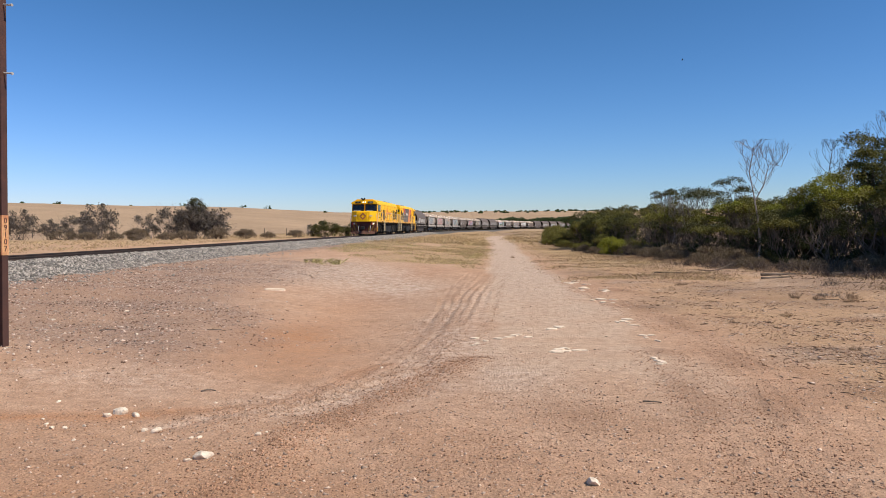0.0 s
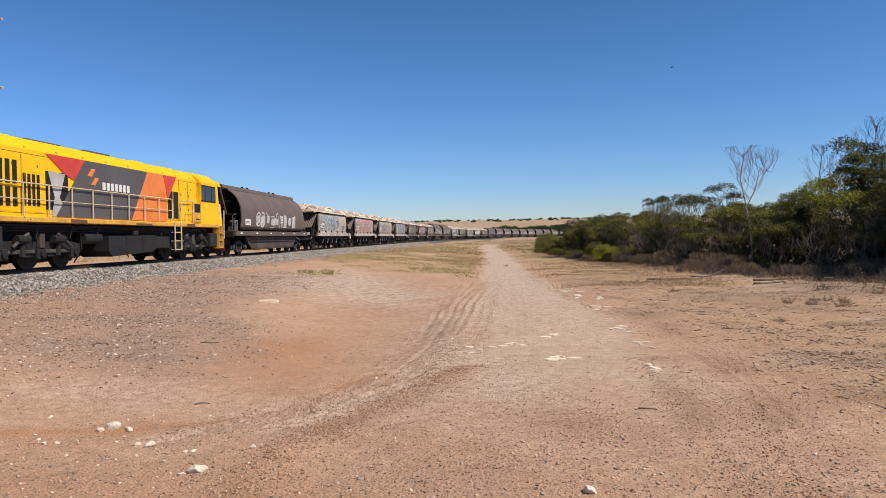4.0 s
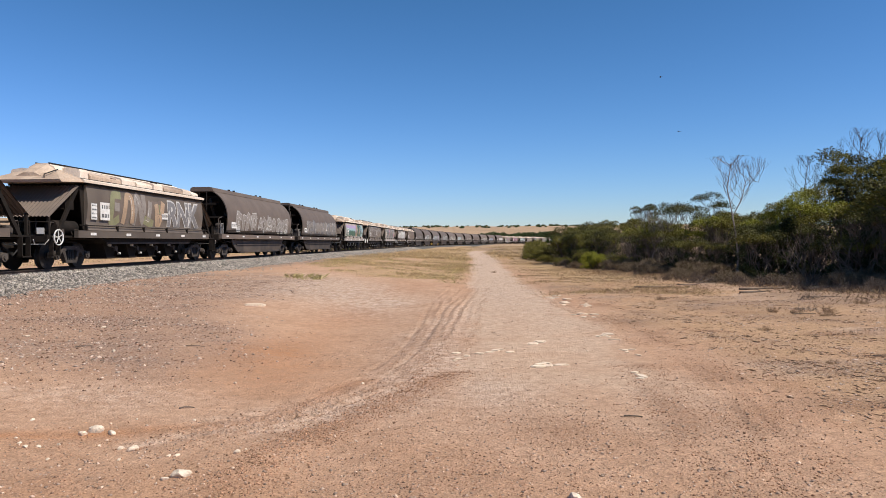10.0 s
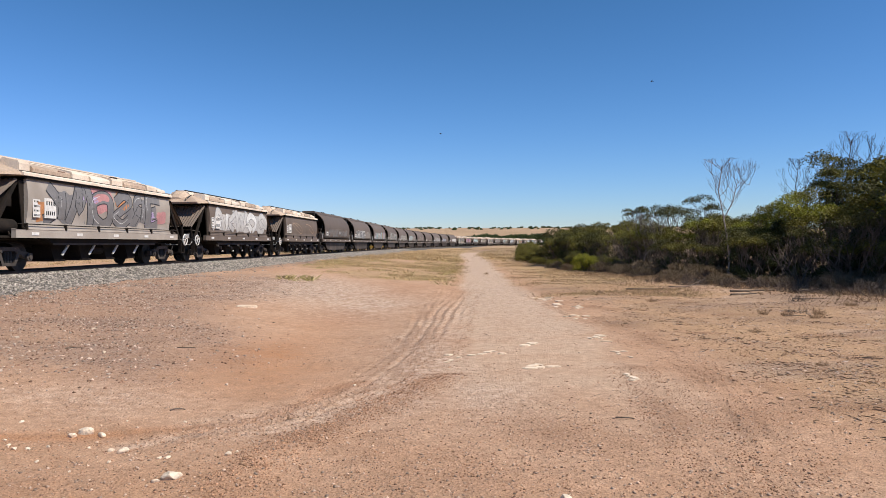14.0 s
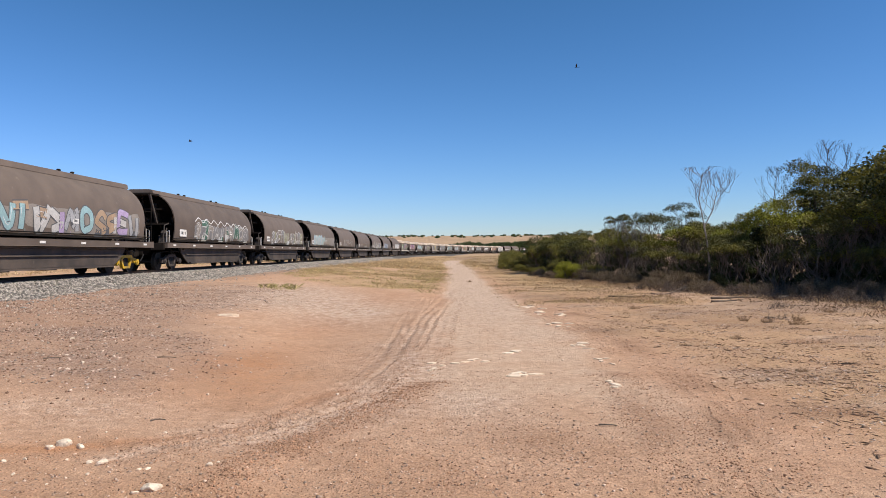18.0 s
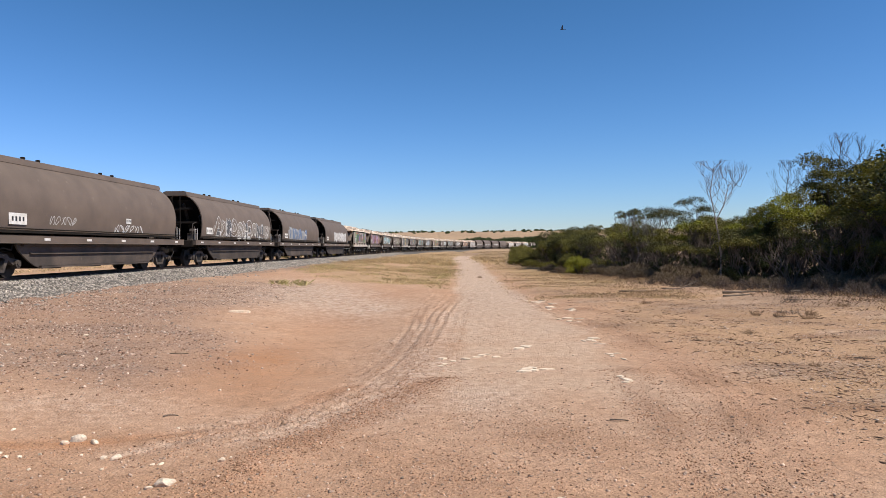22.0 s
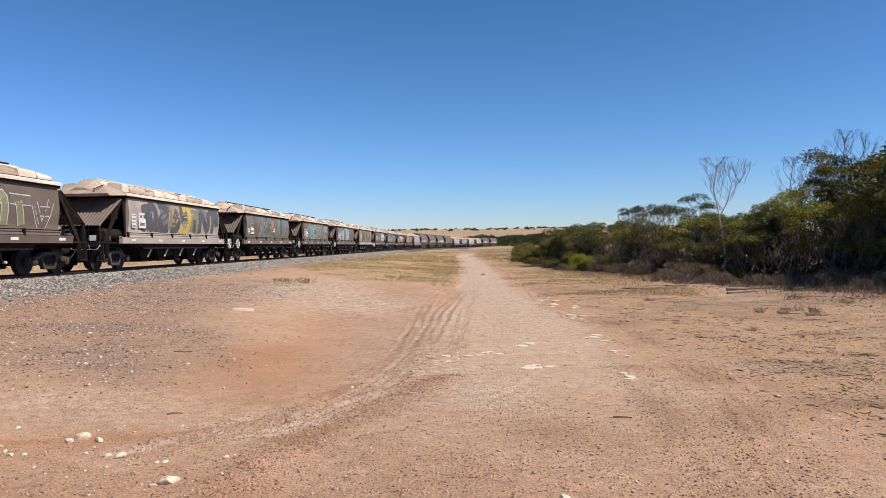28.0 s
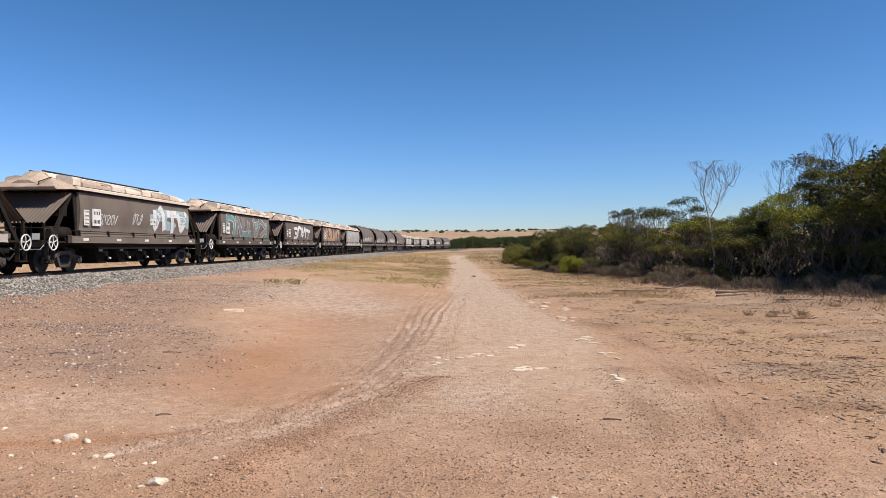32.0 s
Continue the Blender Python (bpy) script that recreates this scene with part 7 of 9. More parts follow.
# ---- sprayed shapes and plates on the wagon sides ----
def patch(mb, pts_fn, surf, off, m, rings=3, n=20):
    """A filled rounded shape laid on a curved side; pts_fn(angle) -> x, z about its middle."""
    cx, cz = pts_fn(None)
    v, f = [(cx, -(surf(cz) + off), cz)], []
    for r in range(1, rings + 1):
        for i in range(n):
            x, z = pts_fn(6.2832 * i / n)
            x, z = cx + (x - cx) * r / rings, cz + (z - cz) * r / rings
            v.append((x, -(surf(z) + off), z))
    for i in range(n):
        f.append((0, 1 + i, 1 + (i + 1) % n))
        for r in range(rings - 1):
            a, b = 1 + r * n, 1 + (r + 1) * n
            f.append((a + i, b + i, b + (i + 1) % n, a + (i + 1) % n))
    mb.add(v, f, m)


def ribbon(mb, pts, wd, surf, off, m):
    """A painted line of width wd along (x, z) points."""
    v, f = [], []
    for i, (x, z) in enumerate(pts):
        a, b = pts[max(i - 1, 0)], pts[min(i + 1, len(pts) - 1)]
        d = Vector((b[0] - a[0], b[1] - a[1]))
        d = d.normalized() if d.length else Vector((1, 0))
        for s in (-1, 1):
            q = (x - d.y * wd / 2 * s, z + d.x * wd / 2 * s)
            v.append((q[0], -(surf(q[1]) + off), q[1]))
    mb.add(v, [(2 * i, 2 * i + 1, 2 * i + 3, 2 * i + 2) for i in range(len(pts) - 1)], m)


GLYPHS = [  # strokes of sprayed shapes, in a cell of one by one
    [[(0.15, 0.0), (0.15, 1.0)], [(0.15, 1.0), (0.7, 0.95), (0.75, 0.6), (0.2, 0.5)], [(0.35, 0.5), (0.85, 0.0)]],
    [[(0.1, 0.0), (0.15, 1.0), (0.8, 0.05), (0.85, 1.0)]],
    [[(0.15, 0.0), (0.2, 1.0)], [(0.85, 1.0), (0.25, 0.5), (0.9, 0.0)]],
    [[(0.85, 0.85), (0.5, 1.0), (0.15, 0.8), (0.5, 0.5), (0.85, 0.25), (0.5, 0.0), (0.1, 0.15)]],
    [[(0.1, 1.0), (0.2, 0.15), (0.5, 0.0), (0.8, 0.15), (0.9, 1.0)]],
    [[(0.05, 0.0), (0.45, 1.0), (0.9, 0.0)], [(0.25, 0.35), (0.7, 0.35)]],
    [[(0.5, 1.0), (0.12, 0.75), (0.12, 0.25), (0.5, 0.0), (0.88, 0.25), (0.88, 0.75), (0.5, 1.0)]],
    [[(0.85, 0.95), (0.2, 1.0), (0.15, 0.5), (0.15, 0.0), (0.85, 0.05)], [(0.2, 0.5), (0.7, 0.52)]],
    [[(0.05, 0.95), (0.95, 1.0)], [(0.5, 0.95), (0.48, 0.0)]],
    [[(0.05, 1.0), (0.3, 0.0), (0.5, 0.75), (0.72, 0.0), (0.95, 1.0)]],
]


def curve(pts, n=5):
    """Points on a soft line through pts."""
    if len(pts) < 3:
        return [(pts[0][0] + (pts[1][0] - pts[0][0]) * i / n, pts[0][1] + (pts[1][1] - pts[0][1]) * i / n) for i in range(n + 1)]
    out = []
    for i in range(len(pts) - 1):
        a, b, c, d = pts[max(i - 1, 0)], pts[i], pts[i + 1], pts[min(i + 2, len(pts) - 1)]
        for j in range(n):
            t = j / n
            out.append(tuple(0.5 * (2 * b[k] + (c[k] - a[k]) * t + (2 * a[k] - 5 * b[k] + 4 * c[k] - d[k]) * t * t + (3 * b[k] - a[k] - 3 * c[k] + d[k]) * t ** 3) for k in (0, 1)))
    return out + [pts[-1]]


def graffiti(parent, surf, x0, x1, z0, z1, fills, line, seed, count=7, back=None, faded=False, clouds=()):
    """A row of sprayed interlocking strokes with outlines, over buffed patches."""
    g = random.Random(seed)
    label = "sprayed graffiti in " + " and ".join(list(dict.fromkeys(fills))[:2])
    names = list(dict.fromkeys(([back] if back else []) + list(fills) + list(clouds) + [line, "white"]))
    ix = {k: i for i, k in enumerate(names)}
    under, shapes = Mesh(), []
    cw = (x1 - x0) / count
    lo, hi = max(x0 - 0.3, -4.85), min(x1 + 0.3, 4.85 if surf == side_profile_a else 6.0)

    def blot(c, r, m, off, sq=0.4):
        ph = [g.uniform(0, 6.28) for _ in range(3)]

        def fn(a):
            if a is None:
                return c
            co, si = math.cos(a), math.sin(a)
            w = 1 + 0.1 * math.sin(4 * a + ph[0]) + 0.07 * math.sin(7 * a + ph[1])
            return min(max(c[0] + r[0] * math.copysign(abs(co) ** sq, co) * w, lo), hi), min(max(c[1] + r[1] * math.copysign(abs(si) ** sq, si) * w, z0 - 0.06), z1 + 0.1)
        patch(under, fn, surf, off, m, 3, 26)

    if back:
        k = max(3, count // 2 + 1)
        for i in range(k):
            blot((x0 + (x1 - x0) * (i + 0.5) / k + g.uniform(-0.2, 0.2), (z0 + z1) / 2 + g.uniform(-0.1, 0.1)), ((x1 - x0) / k * g.uniform(0.45, 0.7), (z1 - z0) * g.uniform(0.4, 0.58)), ix[back], 0.0028 + 0.0005 * i, g.uniform(0.35, 0.8))
    for i in range(count + 2 if clouds else 0):     # clouds of the other colours
        blot((x0 + (x1 - x0) * (i + g.uniform(-0.2, 0.2)) / (count + 1), g.uniform(z0 + 0.25, z1 - 0.1)), (cw * g.uniform(0.3, 0.6), (z1 - z0) * g.uniform(0.2, 0.5)), ix[clouds[i % len(clouds)]], 0.0056 + 0.0003 * i, 0.8)
    if faded:       # buffed-over squares and a worn run of strokes
        for i in range(count):
            blot((x0 + cw * (i + 0.5) + g.uniform(-0.15, 0.15), (z0 + z1) / 2 + g.uniform(-0.12, 0.08)), (cw * g.uniform(0.25, 0.5), (z1 - z0) * g.uniform(0.2, 0.46)), ix[g.choice(fills)], 0.003 + 0.0004 * i, g.uniform(0.2, 0.5))
    for i in range(count):
        sets = [GLYPHS[(seed * 3 + i * 7) % len(GLYPHS)]]
        strokes = []
        for k, gl in enumerate(sets):
            fx, fz = g.random() < 0.6, g.random() < 0.6
            for st in gl:
                st = [((1 - a if fx else a) + 0.35 * k, 1 - b if fz else b) for a, b in st]
                strokes.append([(a + g.uniform(-0.12, 0.12), b + g.uniform(-0.1, 0.1)) for a, b in st])
        strokes = [s for s in strokes if not faded or g.random() < 0.45] or strokes[:1]
        zb, h = z0 + g.uniform(-0.02, 0.12), (z1 - z0) * g.uniform(0.82, 1.0)
        lean, wide = g.uniform(-0.08, 0.2), cw * g.uniform(0.85, 1.05)
        place = lambda q: (min(max(x0 + cw * i + wide * q[0] + lean * h * (q[1] - 0.5), lo + 0.1), hi - 0.1), min(max(zb + h * q[1], z0 - 0.05), z1 + 0.12))
        wd = min(cw, h) * (g.uniform(0.05, 0.09) if faded else g.uniform(0.3, 0.42))
        mb = Mesh()
        shapes.append(mb)
        base = 0.0088 + 0.0019 * (i % 2) + g.uniform(0, 0.0002)
        fill = ix[line if faded else fills[i % len(fills)]]
        lines = [curve([place(q) for q in st]) for st in strokes]
        if not faded:
            for j, pts in enumerate(lines):
                ribbon(mb, pts, wd + 0.075, surf, base + 0.00015 * j, ix[line])
        for j, pts in enumerate(lines):
            ribbon(mb, pts, wd, surf, base + 0.0009 + 0.00015 * j, fill if j % 3 or faded else ix[fills[(i + 1) % len(fills)]])
            if not faded and g.random() < 0.45:
                ribbon(mb, [(x - wd * 0.2, z + 0.03) for x, z in pts[1:max(4, len(pts) // 2)]], 0.02, surf, base + 0.0017, ix["white"])
        if g.random() < 0.5 and not faded:      # a run of paint
            x, z = place((g.uniform(0.2, 0.8), 0.05))
            ribbon(mb, [(x, z), (x + 0.01, z - g.uniform(0.05, 0.14))], 0.018, surf, base + 0.0018, fill)
    blot((x0 + cw * 0.4, z0 + 0.2), (0.12, 0.08), ix[line], 0.0052, 0.9)
    base_part = tagged(part("graffiti", under, [PAINTS[k] for k in names], parent, label), kind="stuff")
    for mb in shapes:
        part("sprayed_shape", mb, [PAINTS[k] for k in names], base_part)


def drip_band(parent, surf, x0, x1, z0, z1, colour, seed, off):
    """A sprayed band with a ragged, dripping lower edge."""
    g = random.Random(seed)
    v, f, n = [], [], 40
    for i in range(n + 1):
        low = z0 - (g.uniform(0.05, 0.22) if i % 5 == 2 else g.uniform(-0.05, 0.03))
        for k in range(5):
            z = z1 + 0.03 * math.sin(i * 0.9 + seed) + (low - z1) * k / 4
            v.append((x0 + (x1 - x0) * i / n, -(surf(z) + off), z))
    for i in range(n):
        f += [(5 * i + k, 5 * i + k + 1, 5 * i + 6 + k, 5 * i + 5 + k) for k in range(4)]
    part("graffiti", Mesh().add(v, f), PAINTS[colour], parent, colour + " sprayed dripping band")


def graffiti_letters(parent, word, x, z, size, wide):
    """Block letters with a pale outline, on a hopper's side."""
    for colour, grow, off in (("pale", 0.045, 0.0145), ("grey", 0.0, 0.0165)):
        me = text_mesh("sprayed_letters", word, size, PAINTS[colour], 0.002, 0.045 + grow)
        xs = [v.co.x for v in me.vertices]
        k = wide / (max(xs) - min(xs))
        bm = bmesh.new()
        bm.from_mesh(me)
        bmesh.ops.triangulate(bm, faces=bm.faces[:])
        bmesh.ops.subdivide_edges(bm, edges=bm.edges[:], cuts=1)
        bm.to_mesh(me)
        bm.free()
        for v in me.vertices:
            vx, vz = v.co.x * k, v.co.z
            if grow:
                vx, vz = vx * 1.03 - 0.03, vz + 0.025
            v.co = Vector((x + vx, -(side_profile_a(z + vz) + off) + v.co.y, z + vz))
        part("sprayed_letters", me, None, parent, colour + " sprayed block letters")


def tag_lines(parent, surf, x0, x1, z0, z1, colour, seed, count=8, wd=0.045):
    """Loose sprayed scrawl in one colour: loops and zigzags."""
    g = random.Random(seed)
    mb = Mesh()
    cw = (x1 - x0) / count
    for i in range(count):
        c = x0 + cw * (i + 0.5)
        n = g.randint(5, 9)
        ph, k = g.uniform(0, 6.28), g.choice((0.8, 1.3, 1.7))
        pts = [(c + cw * 0.42 * math.cos(ph + k * 6.28 * j / n) + cw * 0.1 * (j / n - 0.5), z0 + (z1 - z0) * (0.5 + 0.45 * math.sin(ph * 2 + 6.28 * j / n * (1 if i % 2 else 1.5)))) for j in range(n + 1)]
        ribbon(mb, curve(pts, 4), wd, surf, 0.006 + 0.0008 * (i % 4), 0)
    part("graffiti", mb, PAINTS[colour], parent, colour + " sprayed scrawl")


def plate(parent, surf, x, z, wd, h, rows=2, words=None, red=False):
    """A white stencilled panel; unreadable characters stand as bars."""
    y = -(surf(z) + 0.0135)
    pl = part("data_panel", Mesh().box(x - wd / 2, x + wd / 2, y, y + 0.004, z - h / 2, z + h / 2), M_WHITE, parent, "white stencilled data panel")
    ink = PAINTS["red" if red else "black"]
    if words:
        t = part("lettering", text_mesh("lettering", words, h * 0.7, ink, 0.002), None, pl)
        k = min(1.0, wd * 0.92 / max(0.01, t.dimensions.x))
        t.matrix_basis = pose(x, y - 0.003, z) @ Matrix.Diagonal((k, 1, 1, 1))
        return
    mb = Mesh()
    for r in range(rows):
        zz = z + h / 2 - h * (r + 0.5) / rows
        n = 4 if r % 2 == 0 else 5
        for i in range(n):
            xx = x - wd * 0.4 + wd * 0.8 * (i + 0.5) / n
            mb.box(xx - wd * 0.045, xx + wd * 0.045, y - 0.004, y, zz - h * 0.2 / rows, zz + h * 0.2 / rows)
    part("stencil_bars", mb, ink, pl)


# ---- engines ----
M_PILOT = plain("grimy_red_beam", (0.09, 0.018, 0.012))
M_CHEV = plain("grimy_yellow_chevron", (0.2, 0.1, 0.015))
M_SEAM = plain("dark_panel_seam", (0.16, 0.085, 0.012))
M_RAIL = plain("cream_handrail_paint", (0.62, 0.52, 0.34))
M_EMBLEM = plain("red_brown_emblem", (0.42, 0.13, 0.04))

def livery_shape(parent, name, poly, y, m, label):
    part(name, Mesh().prism(poly, -y - 0.006, -y - 0.001, "y"), m, parent, label)
    part(name, Mesh().prism(poly, y + 0.001, y + 0.006, "y"), m, parent, label)


def loco_bogie(parent, x):
    bg = part("bogie", Mesh().box(-1.9, 1.9, -0.5, 0.5, 0.62, 0.82, 0.03), M_BOGIE, parent)
    bg.matrix_basis = pose(x, 0, 0)
    for s in (-1, 1):
        y0, y1 = s * 0.82, s * 1.0
        part("sideframe", Mesh().prism([(-2.15, 0.5), (-2.15, 0.78), (-1.6, 0.86), (1.6, 0.86), (2.15, 0.78), (2.15, 0.5), (1.9, 0.42), (1.55, 0.62), (1.1, 0.62), (0.9, 0.4), (0.3, 0.4), (0.1, 0.62), (-0.2, 0.62), (-0.45, 0.4), (-0.9, 0.4), (-1.1, 0.62), (-1.5, 0.62), (-1.85, 0.42)], y0, y1, "y"), M_BOGIE, bg)
        for k in (-1.7, 0, 1.7):
            part("axle_box", Mesh().box(k - 0.2, k + 0.2, s * 0.98, s * 1.12, 0.32, 0.66, 0.03).disc((k, 0.5), 0.12, s * 1.12, s * 1.17, 12), M_BOGIE, bg)
        for k in (-0.85, 0.85):
            part("spring", Mesh().tube([(k, s * 1.05, 0.42), (k, s * 1.05, 0.86)], 0.1, 8), M_BOGIE, bg)
            part("brake_cylinder", Mesh().tube([(k - 0.2, s * 1.12, 0.93), (k + 0.35, s * 1.12, 0.93)], 0.13, 10), M_BOGIE, bg)
        part("equaliser", Mesh().box(-1.5, -0.25, s * 1.0, s * 1.06, 0.5, 0.62, 0.02).box(0.25, 1.5, s * 1.0, s * 1.06, 0.5, 0.62, 0.02).box(-0.12, 0.12, s * 1.0, s * 1.14, 0.66, 1.12, 0.02), M_CAST, bg)
        part("damper", Mesh().tube([(-1.4, s * 1.16, 0.7), (-0.7, s * 1.16, 1.1)], 0.05, 8).tube([(1.4, s * 1.16, 0.7), (0.7, s * 1.16, 1.1)], 0.05, 8), M_CAST, bg)
        part("brake_shoe", Mesh().box(-1.15, -1.05, s * 0.6, s * 0.74, 0.3, 0.75).box(0.55, 0.65, s * 0.6, s * 0.74, 0.3, 0.75).box(2.25, 2.33, s * 0.6, s * 0.74, 0.3, 0.75), M_BLACK, bg)
        part("sand_pipe", Mesh().tube([(-2.1, s * 1.05, 1.1), (-2.15, s * 1.05, 0.6), (-2.2, s * 0.75, 0.15)], 0.025, 5).tube([(2.1, s * 1.05, 1.1), (2.15, s * 1.05, 0.6), (2.2, s * 0.75, 0.15)], 0.025, 5), M_BLACK, bg)
    for k in (-2.3, -0.85, 0.85, 2.3):
        part("traction_motor", Mesh().box(k - 0.42, k + 0.42, -0.4, 0.4, 0.2, 0.62, 0.05), M_BLACK, bg)
    for i, k in enumerate((-1.7, 0, 1.7)):
        w = part("wheelset", ME_LWHEEL, None, bg)
        w.matrix_basis = pose(k, 0, L_R)
        SPINNERS["loco"].append((i, w))


def bars_row(parent, x0, x1, z0, z1, n, y, m=M_BLACK, name="grille"):
    """A row of dark upright openings on both sides of the hood."""
    for s in (-1, 1):
        mb = Mesh()
        st = (x1 - x0) / n
        for i in range(n):
            mb.box(x0 + st * (i + 0.2), x0 + st * (i + 0.8), s * y, s * (y + 0.012), z0, z1)
        part(name, mb, m, parent)


def locomotive(lead):
    """A six-axle engine with a wide nose at x=-8.85."""
    w = thing("locomotive", "bright yellow diesel locomotive leading the train" if lead else "yellow diesel locomotive with red, grey and orange flashes", "locomotive", "engines of the grain train")
    D0, D1 = 1.42, 1.58
    part("deck", Mesh().box(-7.9, 8.7, -1.42, 1.42, D0, D1, 0.02), M_YDIRTY, w, "worn yellow walkway edge")
    part("frame_rail", Mesh().box(-8.2, 8.6, -0.6, 0.6, 1.0, 1.42, 0.03), M_BOGIE, w)
    # wide faceted nose
    nz0, nz1 = 1.5, 2.62
    ring0 = [(-8.42, -1.35), (-8.85, -0.72), (-8.85, 0.72), (-8.42, 1.35), (-7.6, 1.38), (-7.6, -1.38)]
    mb = Mesh()
    v = [(x, y, nz0) for x, y in ring0] + [(x + (0.12 if x < -8 else 0), y * 0.97, nz1 - 0.06) for x, y in ring0] + [(x + (0.24 if x < -8 else 0), y * 0.92, nz1) for x, y in ring0]
    f = [tuple(range(6))[::-1], tuple(range(12, 18))] + [(k * 6 + i, k * 6 + (i + 1) % 6, k * 6 + 6 + (i + 1) % 6, k * 6 + 6 + i) for k in range(2) for i in range(6)]
    part("nose", mb.add(v, f), M_YELLOW, w)
    part("nose_hatch", Mesh().prism([(-0.48, 1.7), (-0.48, 2.42), (0.48, 2.42), (0.48, 1.7)], -8.862, -8.8, "x"), M_YELLOW, w)
    dia = lambda r: [(0, 2.06 + r), (r, 2.06), (0, 2.06 - r), (-r, 2.06)]
    a4, b4 = dia(0.4), dia(0.2)
    for k in range(4):
        q = (k + 1) % 4
        part("emblem_block", Mesh().prism([a4[k], [c * 0.94 + d * 0.06 for c, d in zip(a4[q], a4[k])], [c * 0.94 + d * 0.06 for c, d in zip(b4[q], b4[k])], b4[k]], -8.872, -8.863, "x"), M_EMBLEM, w, "red-brown emblem block")
    for s in (-1, 1):
        part("ditch_lamp", Mesh().tube([(-8.78, s * 0.78, 2.1), (-8.9, s * 0.8, 2.1)], 0.07, 10), M_PALE, w)
        part("ditch_lamp", Mesh().tube([(-8.72, s * 0.95, 2.1), (-8.84, s * 0.97, 2.1)], 0.07, 10), M_PALE, w)
        part("nose_rail", Mesh().tube([(-8.55, s * 0.35, 2.63), (-8.55, s * 0.35, 2.69), (-8.52, s * 1.05, 2.69), (-8.52, s * 1.05, 2.62)], 0.02, 5), M_WHITE, w)
    # cab
    cz1 = 3.38
    part("cab", Mesh().prism([(-7.7, D1), (-7.86, 2.62), (-7.7, 3.42), (-7.3, 3.5), (-5.75, 3.5), (-5.75, D1)], -1.4, 1.4, "y"), M_YELLOW, w)
    part("cab_roof", Mesh().prism([(-1.4, 3.44), (-1.3, 3.62), (-0.86, 3.92), (0.86, 3.92), (1.3, 3.62), (1.4, 3.44)], -7.75, -5.7, "x"), M_YELLOW, w)
    part("brow", Mesh().prism([(-1.46, 3.4), (-1.38, 3.6), (-0.95, 3.78), (0.95, 3.78), (1.38, 3.6), (1.46, 3.4)], -8.0, -7.7, "x"), M_YELLOW, w)
    for s in (-1, 1):
        slope = lambda z: -7.875 + (z - 2.62) * 0.2
        v = []
        for y, z in ((s * 0.12, 2.72), (s * 0.12, 3.32), (s * 1.26, 3.3), (s * 1.3, 2.72)):
            v += [(slope(z) - 0.015, y, z), (slope(z) + 0.03, y, z)]
        part("windscreen", Mesh().add(v, [(0, 2, 4, 6), (1, 7, 5, 3), (0, 1, 3, 2), (2, 3, 5, 4), (4, 5, 7, 6), (6, 7, 1, 0)]), M_GLASS, w, "dark windscreen")
        fr = Mesh()
        c = [(s * 0.1, 2.69), (s * 0.1, 3.35), (s * 1.28, 3.33), (s * 1.33, 2.69)]
        for (a, b), (c_, d_) in zip(c, c[1:] + c[:1]):
            fr.tube([(slope(b) - 0.02, a, b), (slope(d_) - 0.02, c_, d_)], 0.035, 6)
        part("windscreen_frame", fr, M_BLACK, w)
        for k, (a, b) in enumerate(((-7.38, -6.98), (-6.95, -6.25), (-6.22, -5.82))):
            part("side_window", Mesh().box(a, b, s * 1.4, s * 1.412, 2.66, 3.3), M_GLASS, w, "dark cab side window")
        part("window_frame", Mesh().box(-7.43, -5.78, s * 1.395, s * 1.418, 2.6, 2.66).box(-7.43, -5.78, s * 1.395, s * 1.418, 3.3, 3.36).box(-7.43, -7.38, s * 1.395, s * 1.418, 2.66, 3.3).box(-6.98, -6.94, s * 1.395, s * 1.42, 2.66, 3.3).box(-6.26, -6.22, s * 1.395, s * 1.42, 2.66, 3.3), M_BLACK, w)
        part("number_board", Mesh().box(-8.04, -7.99, s * 0.68 - 0.3, s * 0.68 + 0.3, 3.46, 3.68, 0.02), M_BLACK, w)
        part("headlight", Mesh().tube([(-8.0, s * 0.12, 3.6), (-8.06, s * 0.12, 3.6)], 0.085, 14), M_LAMP, w, "lit round headlight")
        part("marker_light", Mesh().box(-8.6, -8.52, s * 1.05 - 0.12, s * 1.05 + 0.04, 1.18, 1.36), M_LAMP if s < 0 else M_PALE, w, "square marker light")
        part("red_marker", Mesh().box(-8.58, -8.52, s * 1.05 + 0.05, s * 1.05 + 0.2, 1.16, 1.38), M_REDLENS, w, "red marker light")
        part("cab_grab", Mesh().tube([(-7.72, s * 1.46, 1.75), (-7.72, s * 1.5, 1.8), (-7.72, s * 1.5, 2.5), (-7.72, s * 1.46, 2.55)], 0.018, 5), M_WHITE, w)
    if lead:
        b1 = part("numeral_board", text_mesh("numeral_board", "2503", 0.22, M_WHITE), None, w, "white numerals 2503")
        b1.matrix_basis = pose(-8.046, -0.68, 3.57, 0, 0, -90)
        b2 = part("class_letter", text_mesh("class_letter", "P", 0.2, M_WHITE), None, w, "white letter P")
        b2.matrix_basis = pose(-8.046, 0.68, 3.57, 0, 0, -90)
        n1 = part("road_number", text_mesh("road_number", "P 2503", 0.34, M_BLACK), None, w, "black numerals P 2503")
        n1.matrix_basis = pose(-6.62, -1.404, 2.36)
        n2 = part("name_script", text_mesh("name_script", "Shire of Victoria Plains", 0.15, M_BLACK), None, w, "black name in script")
        n2.matrix_basis = pose(-6.6, -1.404, 1.98)
